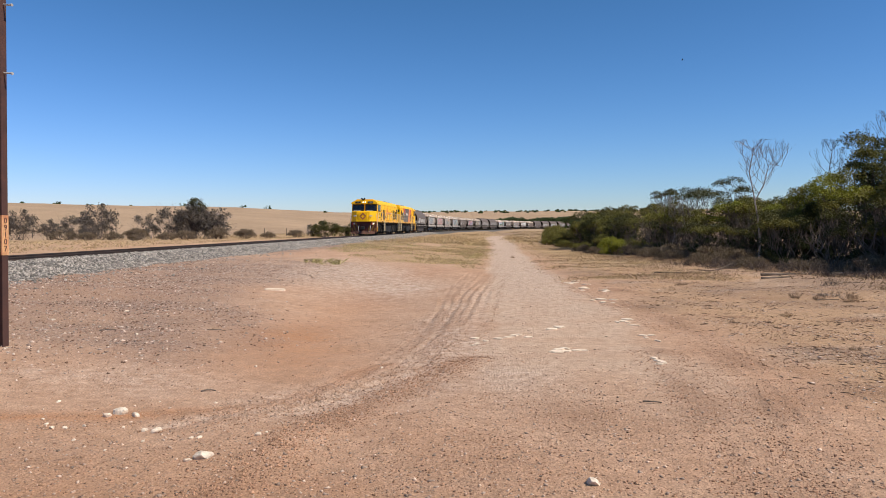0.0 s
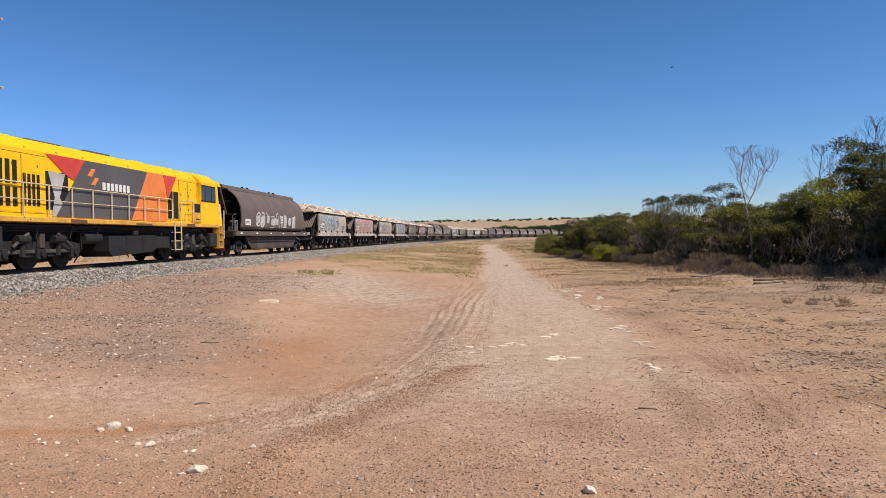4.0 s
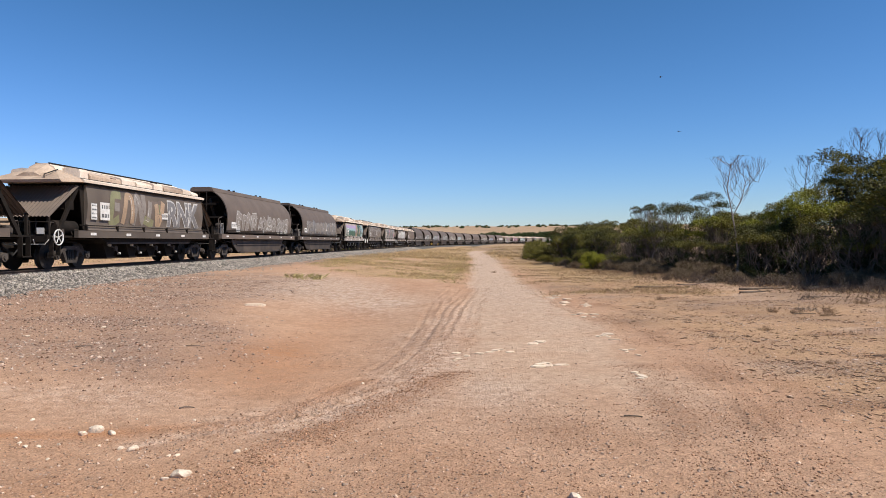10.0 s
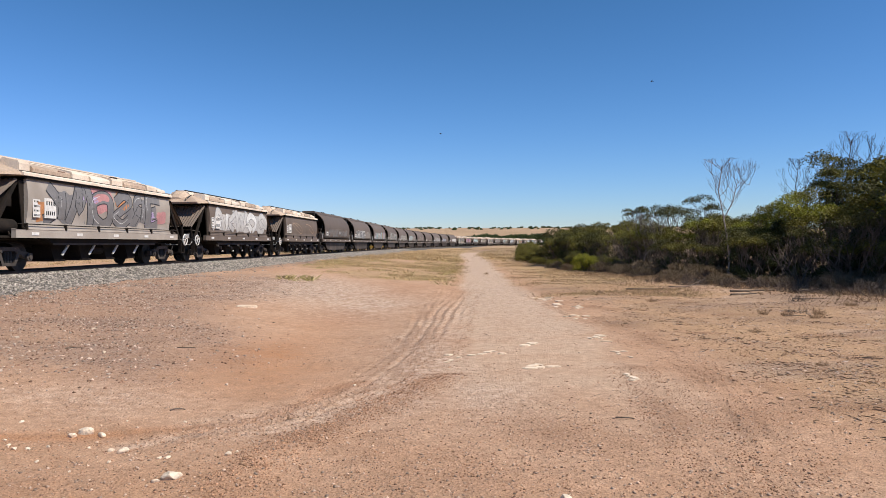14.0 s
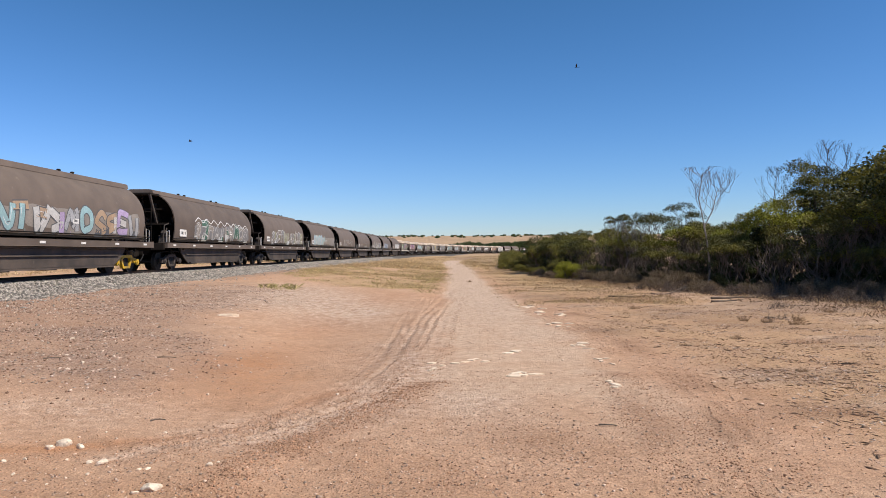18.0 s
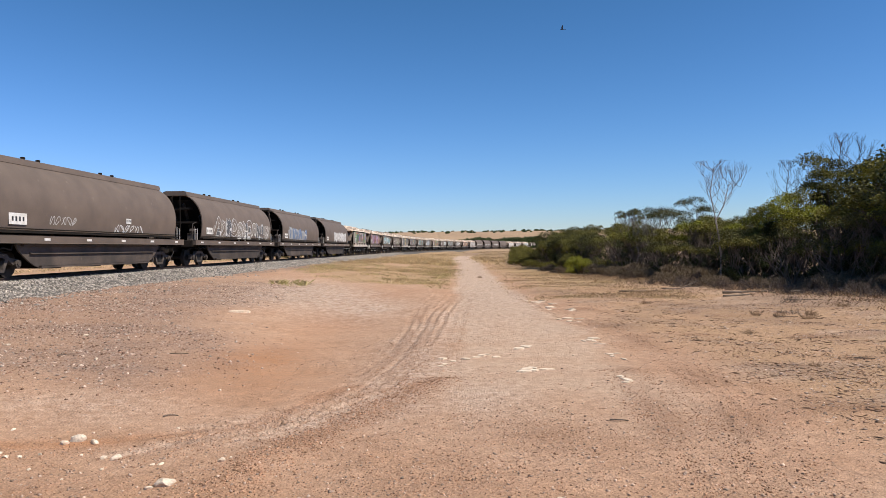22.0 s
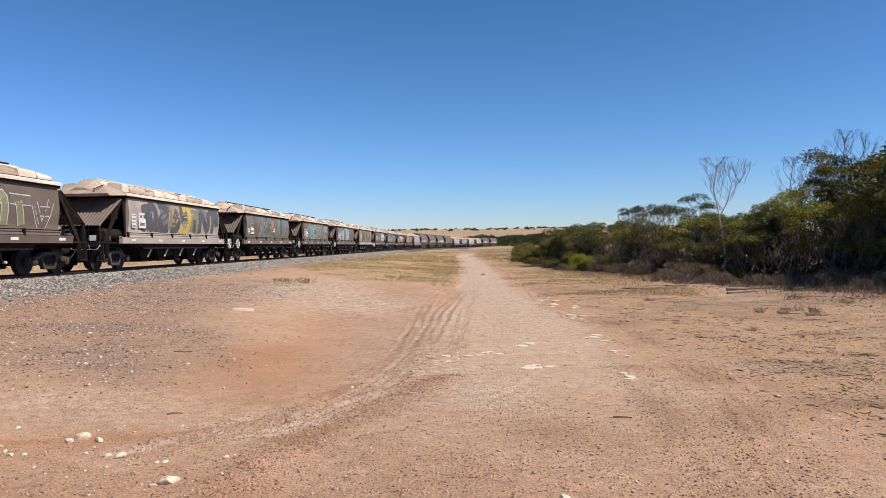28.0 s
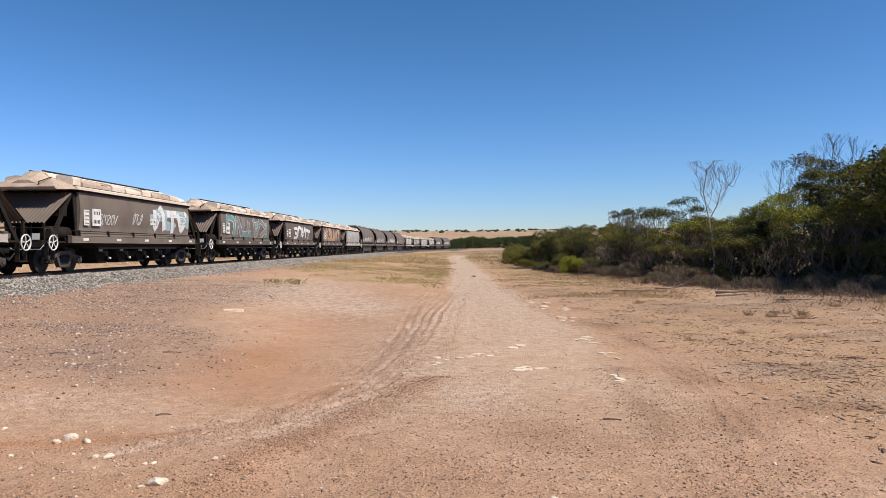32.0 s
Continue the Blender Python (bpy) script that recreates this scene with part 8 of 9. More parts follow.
    part("horn", Mesh().tube([(-7.9, -0.05, 3.98), (-8.1, -0.05, 3.98)], 0.05, 8, 0, 0.09).tube([(-7.9, 0.25, 3.98), (-8.1, 0.25, 3.98)], 0.05, 8, 0, 0.09).box(-7.9, -7.8, -0.05, 0.3, 3.86, 3.98), M_BLACK, w)
    # long hood
    hz = 3.86
    part("hood", Mesh().prism([(-1.3, D1), (-1.3, 3.52), (-1.05, hz), (1.05, hz), (1.3, 3.52), (1.3, D1)], -5.45, 7.75, "x"), M_YELLOW, w)
    part("hood_step", Mesh().prism([(-1.22, D1), (-1.22, 3.44), (-0.95, 3.74), (0.95, 3.74), (1.22, 3.44), (1.22, D1)], -5.76, -5.44, "x"), M_YELLOW, w)
    part("hood_end", Mesh().prism([(-1.3, D1), (-1.3, 3.4), (-1.05, 3.7), (1.05, 3.7), (1.3, 3.4), (1.3, D1)], 7.75, 8.1, "x"), M_YELLOW, w)
    part("rear_number_board", Mesh().box(8.1, 8.15, -1.2, -0.35, 2.96, 3.26, 0.02).box(8.1, 8.15, 0.35, 1.2, 2.96, 3.26, 0.02), M_BLACK, w)
    if not lead:
        t = part("road_number", text_mesh("road_number", "2505", 0.27, M_WHITE), None, w, "white numerals 2505")
        t.matrix_basis = pose(8.155, 0.78, 3.11, 0, 0, 90)
    for x, ln, h in ((-3.6, 1.2, 0.08), (-1.2, 0.9, 0.1), (1.6, 1.6, 0.12), (4.6, 1.7, 0.1), (6.6, 0.8, 0.08)):
        part("roof_hatch", Mesh().box(x - ln / 2, x + ln / 2, -0.8, 0.8, hz - 0.01, hz + h, 0.02), M_LGREY if ln > 1.5 else M_YELLOW, w)
    part("exhaust", Mesh().box(0.2, 0.6, -0.3, 0.3, hz, hz + 0.2, 0.03), M_BLACK, w)
    for s in (-1, 1):
        for x, wd in ((-4.75, 0.35), (-4.1, 0.8), (-2.0, 1.0), (-0.9, 1.0), (0.2, 1.0), (1.3, 1.0), (2.4, 1.0), (6.0, 0.9), (7.1, 0.9)):
            part("hood_door", Mesh().box(x - wd / 2 + 0.03, x + wd / 2 - 0.03, s * 1.3, s * 1.31, 1.72, 3.34, 0.004), M_YELLOW, w)
            part("door_seam", Mesh().box(x + wd / 2 - 0.012, x + wd / 2 + 0.012, s * 1.3, s * 1.304, 1.7, 3.36), M_SEAM, w)
            part("door_latch", Mesh().box(x + wd * 0.36, x + wd * 0.36 + 0.045, s * 1.31, s * 1.325, 2.72, 2.84).box(x + wd * 0.36, x + wd * 0.36 + 0.045, s * 1.31, s * 1.325, 2.1, 2.22).box(x - wd * 0.3, x - wd * 0.3 + 0.035, s * 1.31, s * 1.32, 3.02, 3.1), M_SEAM, w)
        part("panel_seam", Mesh().box(-5.4, 7.7, s * 1.3, s * 1.303, 3.385, 3.4).box(-5.4, 7.7, s * 1.3, s * 1.303, 1.68, 1.695), M_SEAM, w)
        for x in (-4.9, -3.5, -2.3, -1.0, 0.4, 1.9, 3.3, 4.7, 6.2):
            part("lifting_eye", Mesh().box(x, x + 0.08, s * 1.22, s * 1.28, 3.56, 3.61), M_YDIRTY, w)
        part("intake_grille", Mesh().box(-3.58, -2.58, s * 1.311, s * 1.325, 1.76, 2.88), M_BLACK, w)
        part("grille_frame", Mesh().box(-3.64, -3.58, s * 1.305, s * 1.33, 1.7, 2.94).box(-2.58, -2.52, s * 1.305, s * 1.33, 1.7, 2.94).box(-3.58, -2.58, s * 1.305, s * 1.33, 2.88, 2.94).box(-3.1, -3.06, s * 1.325, s * 1.33, 1.76, 2.88), M_YELLOW, w)
        part("rear_cab_window", Mesh().box(-5.66, -5.45, s * 1.222, s * 1.235, 2.78, 3.4), M_GLASS, w, "narrow dark cab window")
        cb = part("cab_cabinet", Mesh().box(-5.7, -4.98, s * 1.3, s * 1.4, 1.62, 2.52, 0.02), M_YDIRTY, w, "worn side cabinet beside the cab")
        part("cabinet_vent", Mesh().box(-5.64, -5.04, s * 1.4, s * 1.408, 2.08, 2.46), M_BLACK, cb)
        part("cabinet_label", Mesh().box(-5.55, -5.2, s * 1.4, s * 1.406, 1.74, 1.8), M_BLACK, cb)
        rail = Mesh()
        xs = [-2.84 + 1.17 * i for i in range(10)]
        for x in xs:
            rail.tube([(x, s * 1.4, D1), (x, s * 1.4, 2.54)], 0.022, 5)
        rail.tube([(xs[0], s * 1.4, 2.1), (xs[0], s * 1.4, 2.48), (xs[0] + 0.1, s * 1.4, 2.54), (xs[-1], s * 1.4, 2.54), (8.45, s * 1.4, 2.45), (8.6, s * 1.4, 2.1), (8.62, s * 1.4, 1.58)], 0.024, 6).tube([(xs[0], s * 1.4, 2.08), (xs[-1], s * 1.4, 2.08)], 0.016, 5)
        part("handrail", rail, M_RAIL, w, "pale tubular handrail")
        part("cab_side_rail", Mesh().tube([(-4.85, s * 1.42, D1), (-4.85, s * 1.42, 2.5), (-4.78, s * 1.42, 2.56), (-3.7, s * 1.42, 2.5), (-3.62, s * 1.42, 2.4), (-3.62, s * 1.42, D1)], 0.024, 6).tube([(-4.85, s * 1.42, 2.1), (-4.2, s * 1.42, 2.1), (-4.1, s * 1.42, D1)], 0.016, 5), M_RAIL, w, "pale tubular handrail")
        for x in (-3.24, 8.35):
            ld = Mesh().tube([(x - 0.3, s * 1.45, 0.42), (x - 0.3, s * 1.45, 1.6)], 0.028, 5).tube([(x + 0.3, s * 1.45, 0.42), (x + 0.3, s * 1.45, 1.6)], 0.028, 5)
            for z in (0.44, 0.8, 1.16):
                ld.box(x - 0.3, x + 0.3, s * 1.28, s * 1.47, z, z + 0.035)
            part("ladder", ld, M_RAIL, w)
        st = Mesh()
        for z in (0.45, 0.8, 1.15):
            st.box(-8.25, -7.75, s * 1.15, s * 1.44, z, z + 0.04)
        st.box(-8.27, -8.23, s * 1.12, s * 1.44, 0.42, 1.5).box(-7.77, -7.73, s * 1.12, s * 1.44, 0.42, 1.5)
        part("cab_steps", st, M_YDIRTY, w)
        part("step_rail", Mesh().tube([(-8.3, s * 1.46, 0.9), (-8.32, s * 1.46, 1.6), (-8.5, s * 1.4, 2.3)], 0.02, 5), M_WHITE, w)
        # tanks, boxes and pipes slung below the deck
        part("fuel_tank", Mesh().prism([(-1.5, 1.06), (-1.5, 0.52), (-1.3, 0.42), (1.7, 0.3), (1.95, 0.5), (1.95, 1.02)], s * 0.2, s * 1.32, "y"), M_BOGIE, w)
        part("tank_band", Mesh().box(-0.5, -0.44, s * 1.32, s * 1.335, 0.44, 1.04).box(0.7, 0.76, s * 1.32, s * 1.335, 0.42, 1.04), M_BOGIE, w)
        part("filler_cap", Mesh().box(-0.2, 0.1, s * 1.15, s * 1.3, 1.05, 1.22, 0.03), M_BOGIE, w)
        part("tank_box", Mesh().box(-2.84, -1.6, s * 0.7, s * 1.26, 0.52, 1.0, 0.03), M_BOGIE, w)
        part("sand_box", Mesh().box(-7.74, -6.98, s * 0.9, s * 1.34, 0.5, 1.16, 0.04), M_BOGIE, w)
        part("rear_sand_box", Mesh().box(7.3, 7.8, s * 0.9, s * 1.34, 0.6, 1.3, 0.04), M_BOGIE, w)
        # added black sheet that stands in for the shade under the deck
        part("deck_shadow_panel", Mesh().box(-7.7, 8.3, s * 0.74, s * 0.76, 0.88, 1.42), M_BLACK, w, "black inner frame plate")
        pipes = Mesh()
        for z, y in ((1.33, 1.2), (1.26, 1.12), (1.18, 1.05)):
            pipes.tube([(-6.9, s * y, z), (-3.0, s * y, z - 0.02), (3.0, s * y, z), (7.4, s * y, z)], 0.028, 5)
        for x in (-6.4, -4.6, -2.3, 2.4, 3.9, 5.6):
            pipes.tube([(x, s * 1.2, 1.33), (x + 0.06, s * 1.16, 0.95)], 0.022, 5)
        part("pipe_run", pipes, M_BOGIE, w)
        part("air_reservoir", Mesh().tube([(2.1, s * 1.0, 0.95), (2.2, s * 1.0, 0.95), (3.0, s * 1.0, 0.95), (3.1, s * 1.0, 0.95)], 0.2, 12), M_BOGIE, w, "", True)
        part("vent_slots", Mesh().box(-2.4, -1.4, s * 1.311, s * 1.32, 2.0, 2.03).box(-2.4, -1.4, s * 1.311, s * 1.32, 2.06, 2.09).box(-2.4, -1.4, s * 1.311, s * 1.32, 2.12, 2.15), M_BLACK, w)
        part("deck_stain", Mesh().box(-5.0, -4.2, s * 1.42, s * 1.424, 1.44, 1.56).box(-1.0, 0.2, s * 1.42, s * 1.424, 1.43, 1.5).box(3.4, 4.3, s * 1.42, s * 1.424, 1.44, 1.55), M_RUST, w)
    bars_row(w, 4.1, 5.5, 1.82, 2.98, 2, 1.302)
    bars_row(w, 3.07, 3.7, 2.56, 2.98, 1, 1.302)
    bars_row(w, 5.62, 6.45, 1.9, 2.82, 4, 1.311)
    bars_row(w, 6.6, 7.5, 2.5, 3.16, 3, 1.311)
    bars_row(w, 6.6, 7.5, 1.86, 2.4, 3, 1.311)
    # colours on the flanks
    y = 1.3145
    if lead:
        c, r, q = (-0.6, 2.68), 0.62, 0.28
        outer, inner = [(c[0], c[1] + r * 0.9), (c[0] + r, c[1]), (c[0], c[1] - r * 0.9), (c[0] - r, c[1])], [(c[0], c[1] + q * 0.9), (c[0] + q, c[1]), (c[0], c[1] - q * 0.9), (c[0] - q, c[1])]
        for k in range(4):
            o, i, o2, i2 = outer[k], inner[k], outer[(k + 1) % 4], inner[(k + 1) % 4]
            e = lambda u, v, t: (u[0] + (v[0] - u[0]) * t, u[1] + (v[1] - u[1]) * t)
            livery_shape(w, "emblem_block", [e(o, o2, 0.06), e(o, o2, 0.86), e(i, i2, 1.1), e(i, i2, 0.0)], y, M_ORANGE, "orange emblem block")
        for i in range(7):
            x = 0.22 + 0.3 * i
            livery_shape(w, "emblem_bar", [(x, 2.42), (x, 2.7), (x + 0.2, 2.7), (x + 0.2, 2.42)], y, M_ORANGE, "orange lettering bar")
    else:
        livery_shape(w, "red_flash", [(5.35, 3.5), (2.9, 3.5), (3.6, 2.7), (4.4, 2.95)], y, M_RED, "red diagonal flash")
        livery_shape(w, "pale_flash", [(5.25, 2.98), (4.4, 2.95), (4.7, 2.2), (4.2, 1.62), (5.1, 1.62), (4.95, 2.2)], y, M_PALE, "pale grey diagonal flash")
        livery_shape(w, "grey_flash", [(3.3, 3.5), (-1.2, 3.5), (0.3, 1.62), (4.9, 1.62)], y + 0.006, M_LGREY, "dark grey flank panel")
        livery_shape(w, "orange_flash", [(-0.9, 3.5), (-2.4, 3.5), (-2.5, 1.62), (0.35, 1.62)], y + 0.012, M_ORANGE, "orange diagonal flash")
        livery_shape(w, "red_flash", [(-2.2, 3.5), (-3.4, 3.5), (-2.6, 2.5)], y + 0.018, M_RED, "red corner flash")
        for k, z in enumerate((3.0, 2.72)):
            livery_shape(w, "emblem_block", [(3.2 - 0.2 * k, z), (2.95 - 0.2 * k, z + 0.26), (2.7 - 0.2 * k, z + 0.26), (2.95 - 0.2 * k, z)], y + 0.018, M_ORANGE, "orange emblem block")
        for i in range(7):
            x = 2.3 - 0.27 * i
            livery_shape(w, "emblem_bar", [(x, 2.6), (x, 2.86), (x - 0.19, 2.86), (x - 0.19, 2.6)], y + 0.018, M_WHITE, "white lettering bar")
    # pilot, plough and front couplings
    part("pilot", Mesh().prism([(-1.4, 0.3), (-1.4, 1.5), (1.4, 1.5), (1.4, 0.3)], -8.5, -8.38, "x"), M_PILOT, w, "red-brown buffer beam with yellow chevrons")
    for s in (-1, 1):
        for k in range(3):
            y0 = s * (0.35 + 0.36 * k)
            part("chevron", Mesh().prism([(y0, 0.4), (y0 + s * 0.18, 0.4), (y0 + s * 0.62 if k < 2 else y0 + s * 0.3, 1.4 if k < 2 else 0.8), (y0 + s * 0.44 if k < 2 else y0 + s * 0.12, 1.4 if k < 2 else 0.8)], -8.506, -8.5, "x"), M_CHEV, w)
    part("plough", Mesh().add([(-8.5, -1.3, 0.5), (-8.5, 1.3, 0.5), (-8.75, -1.25, 0.16), (-8.75, 1.25, 0.16), (-8.95, 0, 0.16), (-8.62, 0, 0.5)], [(0, 2, 4, 5), (5, 4, 3, 1)]).box(-8.6, -8.5, -1.25, 1.25, 0.2, 0.5), M_RUST, w)
    part("coupler", Mesh().box(-8.95, -8.4, -0.12, 0.12, 0.68, 0.92, 0.02).box(-9.2, -8.9, -0.2, 0.2, 0.62, 0.98, 0.05), M_BLACK, w)
    for k, y in enumerate((-0.75, -0.5, 0.5, 0.75)):
        part("front_hose", Mesh().tube([(-8.5, y, 1.05), (-8.78, y * 1.05, 0.85), (-8.82, y, 0.5), (-8.7, y * 0.8, 0.42)], 0.03, 6), M_BLACK if k % 2 else M_PALE, w)
    part("rear_coupler", Mesh().box(8.4, 8.95, -0.12, 0.12, 0.68, 0.92, 0.02).box(8.9, 9.15, -0.2, 0.2, 0.62, 0.98, 0.05), M_BLACK, w)
    part("rear_rail", Mesh().tube([(8.65, -1.3, 1.58), (8.65, -1.3, 2.6), (8.65, -0.5, 2.6), (8.65, -0.5, 1.58)], 0.02, 5).tube([(8.65, 1.3, 1.58), (8.65, 1.3, 2.6), (8.65, 0.5, 2.6), (8.65, 0.5, 1.58)], 0.02, 5), M_WHITE, w)
    loco_bogie(w, -5.5)
    loco_bogie(w, 5.3)
    return w


# ---- make up the train ----
TYPES = "LL" + "B" + "A" * 7 + "BB" + "A" * 5 + "B" * 11 + "A" * 14 + "BBBB" + "AAAA" + "BB"
P_A, P_B, S_FIRST = 14.602, 15.676, 131.94
TRAIN = []      # vehicle, its middle along the line at the start, turned about

lead, second = locomotive(True), locomotive(False)
TRAIN += [(lead, 85.1, False), (second, 103.9, True)]
A_KINDS = {"dark": hopper_wagon(M_WDARK, True, True), "grey": hopper_wagon(M_WGREY, True, False, "white"), "mid": hopper_wagon(M_WBROWN, False, True)}
B_KINDS = {"plain": barrel_wagon(), "trim": barrel_wagon(None, 1), "yellow": barrel_wagon(M_YBOGIE)}
# colours by vehicle: body, sprayed fills, outline, background, count, span
ART_A = {3: ("grey", ("silver",), "black", None, 5), 4: ("grey", ("pink",), "green", "pale", 7), 5: ("grey", ("silver", "ash"), "black", None, 5), 6: ("grey", ("teal", "aqua", "teal", "sky"), "maroon", None, 7),
         7: ("dark", (), "white", None, 0), 8: ("mid", ("sky", "red", "maroon", "blue", "pink"), "white", None, 5), 9: ("dark", ("ash", "olive", "tan"), "mud", "mud", 5), 12: ("grey", ("aqua", "tan", "dgreen", "tan"), "black", "dgreen", 4),
         13: ("dark", ("mud",), "pale", None, 8), 14: ("grey", ("grey",), "black", None, 6), 15: ("mid", ("white", "pale"), "grey", "pale", 5), 16: ("mid", (), "tan", None, 2),
         28: ("grey", ("dgreen", "green", "dgreen", "black", "grey", "black"), "orange", None, 7), 29: ("mid", ("maroon", "tan", "lilac"), "black", None, 7), 30: ("dark", ("teal", "white"), "blue", None, 5), 31: ("mid", ("mud", "mud", "mud", "ash", "olive", "olive"), "pale", None, 7),
         32: ("grey", ("slate", "slate", "slate", "olive", "yellow", "olive"), "grey", None, 7), 33: ("dark", ("mud", "grey"), "dgreen", "grey", 9), 34: ("dark", ("mud", "mud", "teal", "teal"), "white", None, 6), 35: ("dark", ("sky", "mud", "sky"), "white", None, 6),
         36: ("grey", ("dgreen", "olive", "dgreen", "yellow"), "black", None, 6), 37: ("dark", ("white",), "grey", None, 3), 38: ("dark", ("grey", "teal"), "white", None, 5), 39: ("mid", ("white",), "black", None, 4), 40: ("mid", ("orange", "tan"), "white", None, 5), 41: ("grey", ("silver",), "white", None, 5),
         46: ("grey", ("white",), "grey", None, 5), 47: ("mid", ("pale",), "black", None, 5), 48: ("grey", ("aqua", "white"), "black", None, 5), 49: ("dark", ("white",), "black", None, 5)}
CLOUDS = {3: ("grey", "silver", "pale", "aqua", "teal", "blue"), 4: ("green", "pink", "pink", "aqua"), 5: ("teal", "silver"), 6: ("lilac", "orange", "yellow", "red", "lilac"), 8: ("blue", "pink"), 14: ("orange", "grey", "lilac", "pink"), 12: ("lilac", "aqua"),
          28: ("lilac", "orange", "red", "purple", "grey"), 29: ("maroon", "grey"), 30: ("aqua",), 32: ("slate", "slate", "grey", "tan"), 33: ("dgreen", "mud", "maroon", "grey"), 36: ("red", "orange", "red", "red", "orange"), 37: ("aqua",)}
SPAN_A = {3: (-4.7, 1.6), 5: (-3.9, 1.6), 9: (-3.4, 0.8), 37: (0.9, 4.7), 39: (-2.6, 3.6), 8: (-3.4, 3.6), 15: (-4.7, 4.7), 12: (0.5, 4.7), 33: (-4.8, 4.8), 4: (-4.6, 4.6), 14: (-4.2, 4.2), 36: (-3.9, 3.6), 35: (-4.5, 1.8), 32: (-3.6, 4.6), 31: (-3.4, 4.7)}
RISE_A = {37: (1.55, 2.45), 5: (1.52, 2.3), 30: (1.55, 2.4), 39: (1.55, 2.4), 14: (1.5, 2.7), 36: (1.5, 2.72), 33: (1.5, 2.75), 6: (1.5, 2.7), 31: (1.52, 2.4), 34: (1.52, 2.6)}
# barrel wagons: fills, outline, background, span, buffed, clouds
ART_B = {2: (("pale",), "white", None, -4, 4, True), 10: (("ash",), "pale", "mud", -5.8, 5.4, False), 11: (("grey", "ash"), "slate", "ash", -5.7, 5.8, False), 17: (("grey",), "black", "mud", -4.5, 5, True), 18: (("slate",), "white", "pale", -5.6, 1.4, False), 19: (("pale", "lilac", "silver", "aqua", "tan"), "slate", "ash", -5.6, 5.7, False),
         20: (("ash", "grey", "dgreen"), "pale", "grey", -3.6, 5.4, False), 21: (("mud", "grey", "olive"), "white", "mud", -4.4, 5.8, False), 22: (("aqua", "sky"), "tan", "pale", -5.4, 0.2, False), 23: (("mud",), "pale", None, -3, 4, True), 25: (("slate", "mud", "ash"), "white", "ash", -4.4, 5.7, False),
         26: (("blue", "silver"), "grey", "silver", -4.4, 1.6, False), 27: (("white",), "ash", "pale", -1.8, 5.0, False), 42: (("pale",), "grey", None, -4, 3, True), 43: (("silver",), "white", None, -4, 4, True), 44: (("white",), "pale", None, -3, 5, True), 45: (("mud",), "pale", None, -4, 4, True), 50: (("white",), "grey", None, -4, 2, True), 51: (("pale",), "white", None, -4, 4, True)}
used = set()


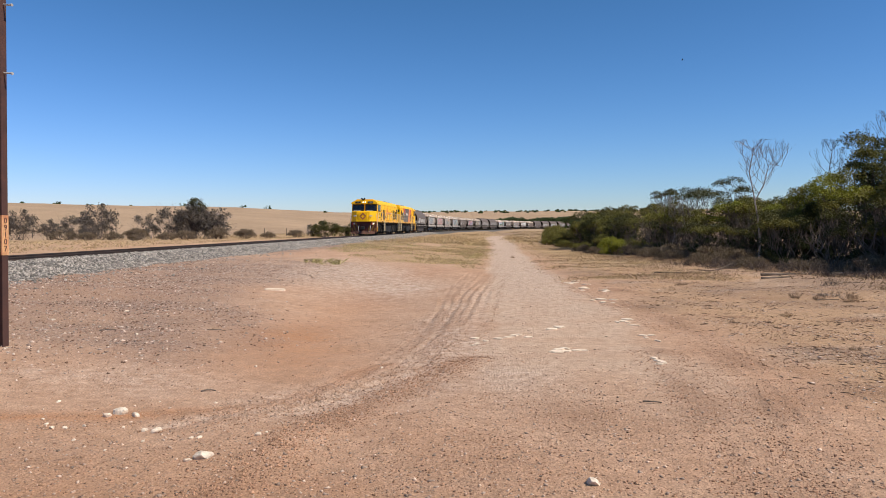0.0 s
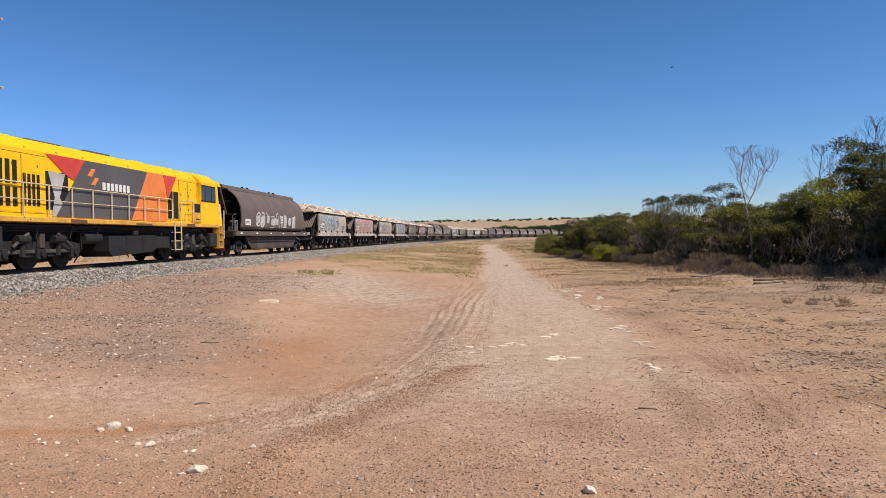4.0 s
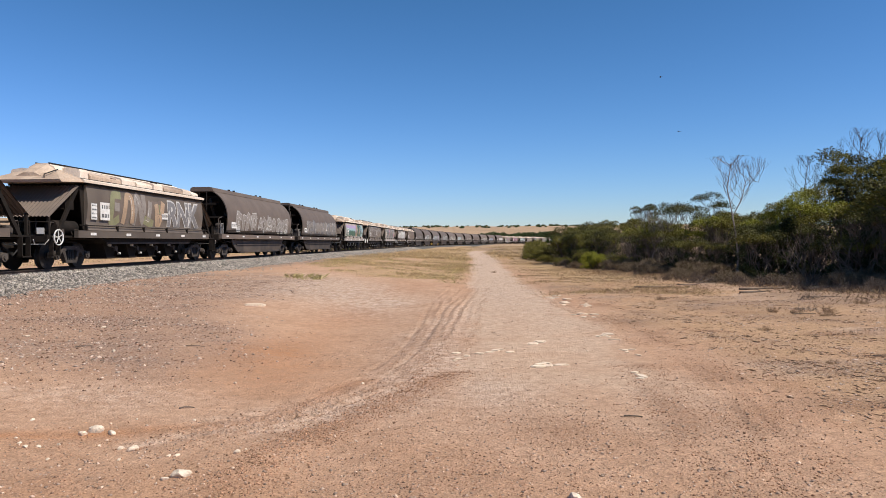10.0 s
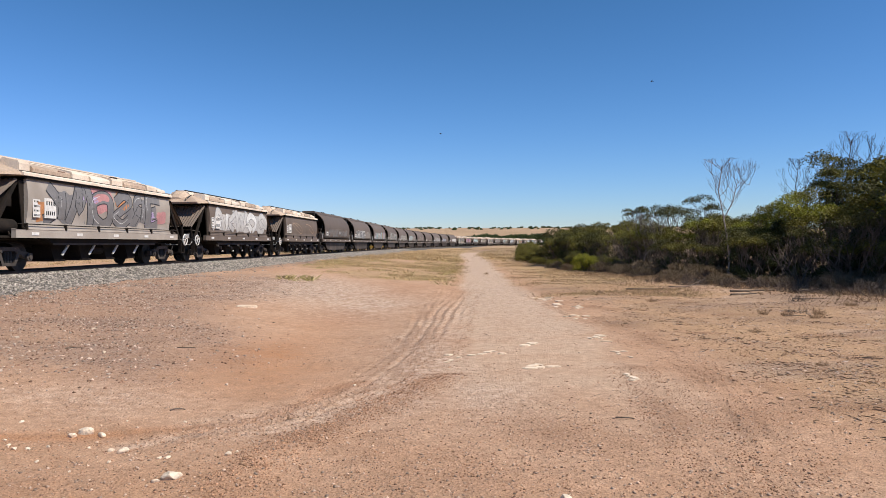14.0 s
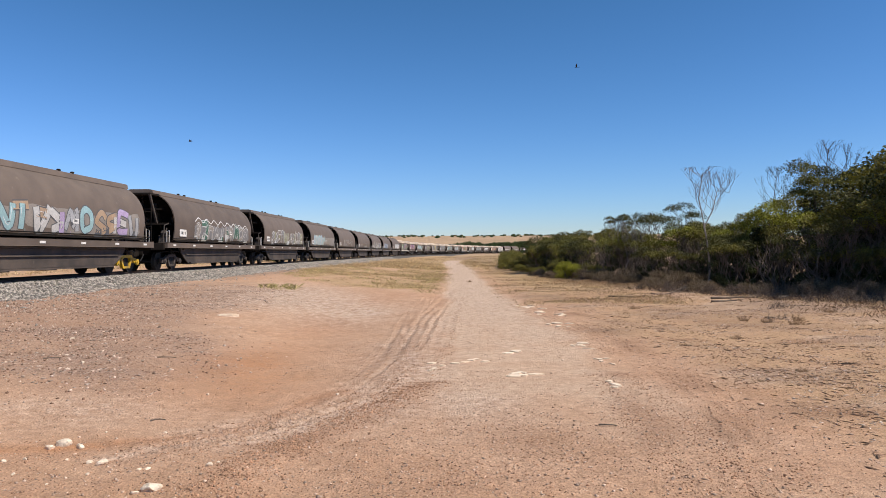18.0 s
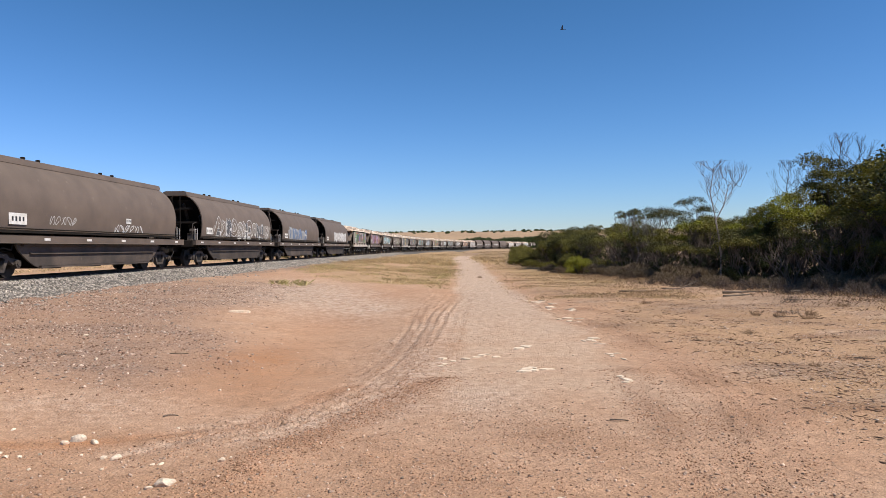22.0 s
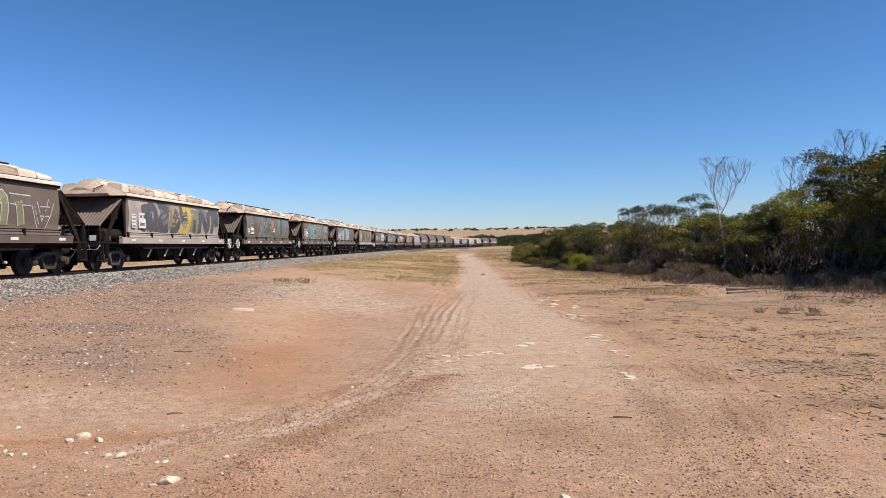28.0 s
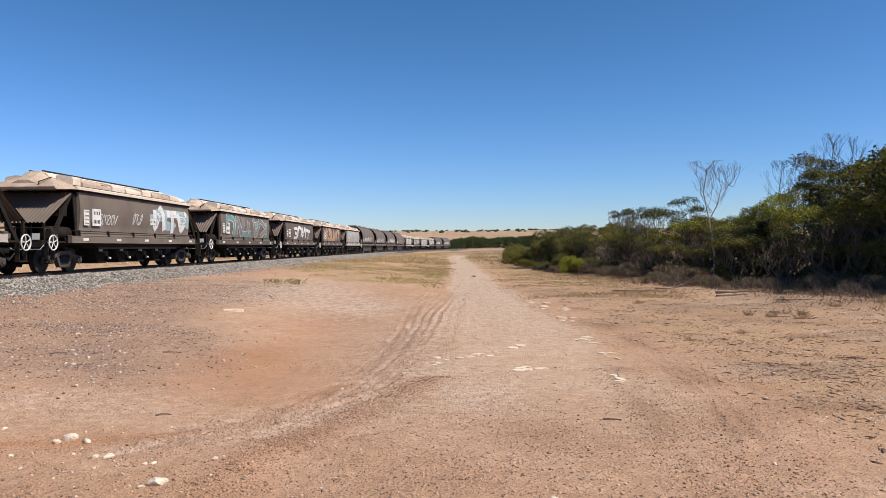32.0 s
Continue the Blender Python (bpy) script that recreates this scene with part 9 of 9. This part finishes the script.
for o in [k for v in (A_KINDS, B_KINDS) for k in v.values()]:
    o.matrix_basis = line_pose(700.0)
made = {}
for i in range(2, len(TYPES)):
    if TYPES[i] == "A":
        proto = A_KINDS[ART_A[i][0]]
    else:
        proto = B_KINDS["yellow" if i in (19,) else "trim" if i % 3 == 1 else "plain"]
    made[i] = (proto, proto.name not in used)
    used.add(proto.name)
order = []
for i in range(2, len(TYPES)):
    proto, first = made[i]
    order.append((i, proto, first))
copies = {}
for i, proto, first in order:       # all the copies before any sprayed shape is added
    copies[i] = proto if first else copy_thing(proto, line_pose(700.0))
s_pos = S_FIRST - P_B
for i in range(2, len(TYPES)):
    w = copies[i]
    TRAIN.append((w, s_pos + (4.95 if TYPES[i] == "A" else 4.92), False))
    s_pos += P_A if TYPES[i] == "A" else P_B
    g = random.Random(i * 13)
    if TYPES[i] == "A":
        body, fills, line, back, count = ART_A[i]
        tone = {"dark": "dark brown", "grey": "dusty grey", "mid": "brown"}[body]
        if fills:
            colours = " and ".join(list(dict.fromkeys(fills))[:2])
            tagged(w, tone + " hopper wagon, cream roof, sprayed " + colours)
            x0, x1 = SPAN_A.get(i, (-4.3, 4.4))
            z0, z1 = RISE_A.get(i, (1.52, 2.62))
            graffiti(w, side_profile_a, x0, x1, z0, z1, fills, line, 100 + i, count, back, False, CLOUDS.get(i, ()))
            if i == 9:       # three grey block letters
                graffiti_letters(w, "RNK", 2.75, 2.0, 1.4, 3.3)
            if i == 12:
                for colour, lo_z, hi_z, off in (("dgreen", 1.52, 2.1, 0.004), ("aqua", 2.05, 2.3, 0.0048), ("lilac", 2.27, 2.58, 0.0056)):
                    drip_band(w, side_profile_a, -4.75, 0.5, lo_z, hi_z, colour, i, off)
            if i == 3:
                graffiti_letters(w, "NFS", 3.7, 1.72, 0.4, 0.9)
            if i == 37:
                tag_lines(w, side_profile_a, -3.9, -2.2, 1.7, 2.1, "white", i, 6, 0.03)
                tag_lines(w, side_profile_a, -1.0, -0.1, 1.75, 2.25, "white", i + 1, 3, 0.03)
            if i in (5, 33, 32):       # a worn two-tone diamond
                for k, colour in ((-1, "yellow"), (1, "orange" if i != 33 else "tan")):
                    mb = Mesh()
                    cx, cz = {5: (1.0, 2.5), 33: (0.7, 2.35), 32: (1.0, 2.35)}[i]
                    patch(mb, lambda a, k=k: (cx + k * 0.14, cz) if a is None else (cx + k * 0.14 + 0.14 * math.copysign(min(1, abs(math.cos(a)) * 1.3), math.cos(a)), cz + 0.26 * math.sin(a) - 0.05 * k * math.cos(a)), side_profile_a, 0.0105, 0, 2, 12)
                    part("faded_emblem", mb, PAINTS[colour], w, "worn " + colour + " emblem shape")
        else:
            tagged(w, tone + " hopper wagon, cream roof, thin " + line + " scrawl")
            if count:
                tag_lines(w, side_profile_a, -3.6, 4.2, 1.6, 2.45, line, 100 + i, count, 0.04)
            else:
                tag_lines(w, side_profile_a, -3.4, -1.6, 1.75, 2.35, "pale", 100 + i, 3, 0.035)
        plate(w, side_profile_a, -3.85, 1.95, 0.62, 0.62, 2)
        plate(w, side_profile_a, -4.55, 1.92, 0.36, 0.55, 4)
        if i % 2:
            plate(w, side_profile_a, 0.9, 1.95, 0.55, 0.26, 1, "80 KMH")
        if i in (3, 28, 33, 30):
            plate(w, side_profile_a, 0.2 if i != 28 else -0.6, 1.42, 0.6, 0.16, 1, "80 KMH", True)
    else:
        fills, line, back, x0, x1, buffed = ART_B.get(i, (("pale",), "pale", None, -3, 2, True))
        fill = fills[0]
        tagged(w, "brown barrel-sided hopper wagon with " + {"pale": "pale grey", "mud": "faded brown", "dgreen": "dark green", "ash": "ash grey", "slate": "slate grey"}.get(fill, fill) + " sprayed shapes along its side")
        if i == 24:
            tag_lines(w, side_profile_b, -3.6, -2.0, 1.65, 1.95, "pale", i, 5, 0.03)
            tag_lines(w, side_profile_b, 0.6, 3.0, 1.5, 1.8, "white", i + 1, 6, 0.035)
        else:
            graffiti(w, side_profile_b, x0, x1, 1.53, 2.25 + 0.2 * g.random(), fills, line, 200 + i, max(5, int((x1 - x0) / 0.88)), back, buffed)
        if i in (18, 22):
            graffiti(w, side_profile_b, x1 + 0.1, 5.8, 1.53, 2.3, ("ash",), "ash", 300 + i, 4, "ash", True)
        if i == 20:       # a white wavy line over the letters
            mb = Mesh()
            ribbon(mb, curve([(x0 + (x1 - x0) * k / 16, 2.52 + 0.11 * (1 if k % 2 else -1) - 0.01 * k) for k in range(17)], 5), 0.05, side_profile_b, 0.014, 0)
            part("graffiti", mb, PAINTS["white"], w, "white sprayed wavy line")
        plate(w, side_profile_b, -5.2, 1.78, 0.85, 0.34, 1)
        plate(w, side_profile_b, 1.2 + g.uniform(-0.5, 1.0), 1.95, 0.4, 0.2, 1, "80 KMH" if i % 3 == 0 else None)

# ---- birds over the scrub ----
BIRDS = []


def bird(label):
    b = thing("bird", label, "flying bird", "birds")
    part("body", Mesh().tube([(0, -0.22, 0), (0, -0.12, 0.01), (0, 0.06, 0.01), (0, 0.2, 0.02)], 0.03, 8, 0, 0.05).tube([(0, 0.18, 0.02), (0, 0.25, 0.025), (0, 0.3, 0.015)], 0.04, 8, 0, 0.008), M_BIRD, b, "", True)
    part("tail", Mesh().prism([(-0.02, -0.2), (-0.07, -0.42), (0.07, -0.42), (0.02, -0.2)], -0.004, 0.006, "z"), M_BIRD, b)
    for s in (-1, 1):
        wg = part("wing", Mesh().prism([(0, 0.1), (s * 0.3, 0.14), (s * 0.62, 0.0), (s * 0.6, -0.05), (s * 0.3, -0.06), (0, -0.08)], -0.004, 0.008, "z"), M_BIRD, b)
        BIRDS.append((wg, s))
    return b


bird_a, bird_b = bird("dark bird hovering above the scrub"), bird("dark bird passing over the scrub")


def travelled(t):
    """How far the train has run by t seconds."""
    late = np.interp(t, [0, 3, 7, 10, 12, 14, 18, 20, 23, 25, 28, 32], [0, 0, 0.05, 0.2, 0.12, 0.35, 0.42, 0.38, 0.17, 0.2, 0.33, 0.3])
    return 19.278 * t + late + np.polyval((5.9416e-08, -1.03309e-05, 6.10794e-04, -1.608266e-02, 0.1797328, -0.4632, 0.1105), t)


def motions():
    """The train, its wheels, and the birds."""
    for w, s0, turned in TRAIN:
        rows = []
        for k in range(0, 65):
            t = k / 2
            m = line_pose(s0 - travelled(t))
            rows.append((t, m @ pose(0, 0, 0, 0, 0, 180) if turned else m))
        walk(w, rows)
    for kind, r, places in (("wagon", W_R, (-AX, AX)), ("loco", L_R, (-1.7, 0, 1.7))):
        first = {}
        for i, w in SPINNERS[kind]:
            if i not in first:
                first[i] = w
                walk(w, [(k / 30, pose(places[i], 0, r) @ Matrix.Rotation(-travelled(k / 30) / r, 4, "Y")) for k in range(0, 961)])
        for w in list(scene.objects):
            if w.data is not None and w.name.startswith("wheelset") and w.data == first[0].data and w.animation_data is None:
                i = min(range(len(places)), key=lambda j: abs(places[j] - w.matrix_basis.translation.x))
                w.rotation_mode = "QUATERNION"
                w.animation_data_create().action = first[i].animation_data.action
                w.animation_data.action_slot = first[i].animation_data.action_slot
    walk(bird_a, [(t, pose(a * y, y, EYE + b * y, 0, 8, 80)) for t, a, b, y in ((0, 0.307, 0.231, 150), (6, 0.307, 0.232, 150), (14, 0.306, 0.229, 150), (17, 0.241, 0.232, 125), (19, 0.217, 0.29, 80), (23, 0.185, 0.322, 90), (32, 0.1, 0.52, 95))])
    walk(bird_b, [(t, pose((1.146 - 0.0813 * t) * 120, 120, EYE + 0.155 * 120, 0, -6, 90)) for t in (0, 8, 16, 24, 32)])
    for wg, s in BIRDS:
        walk(wg, [(k / 4, pose(0, 0, 0, 0, -s * (14 + 22 * math.sin(k * 2.3)), 0)) for k in range(129)])


motions()
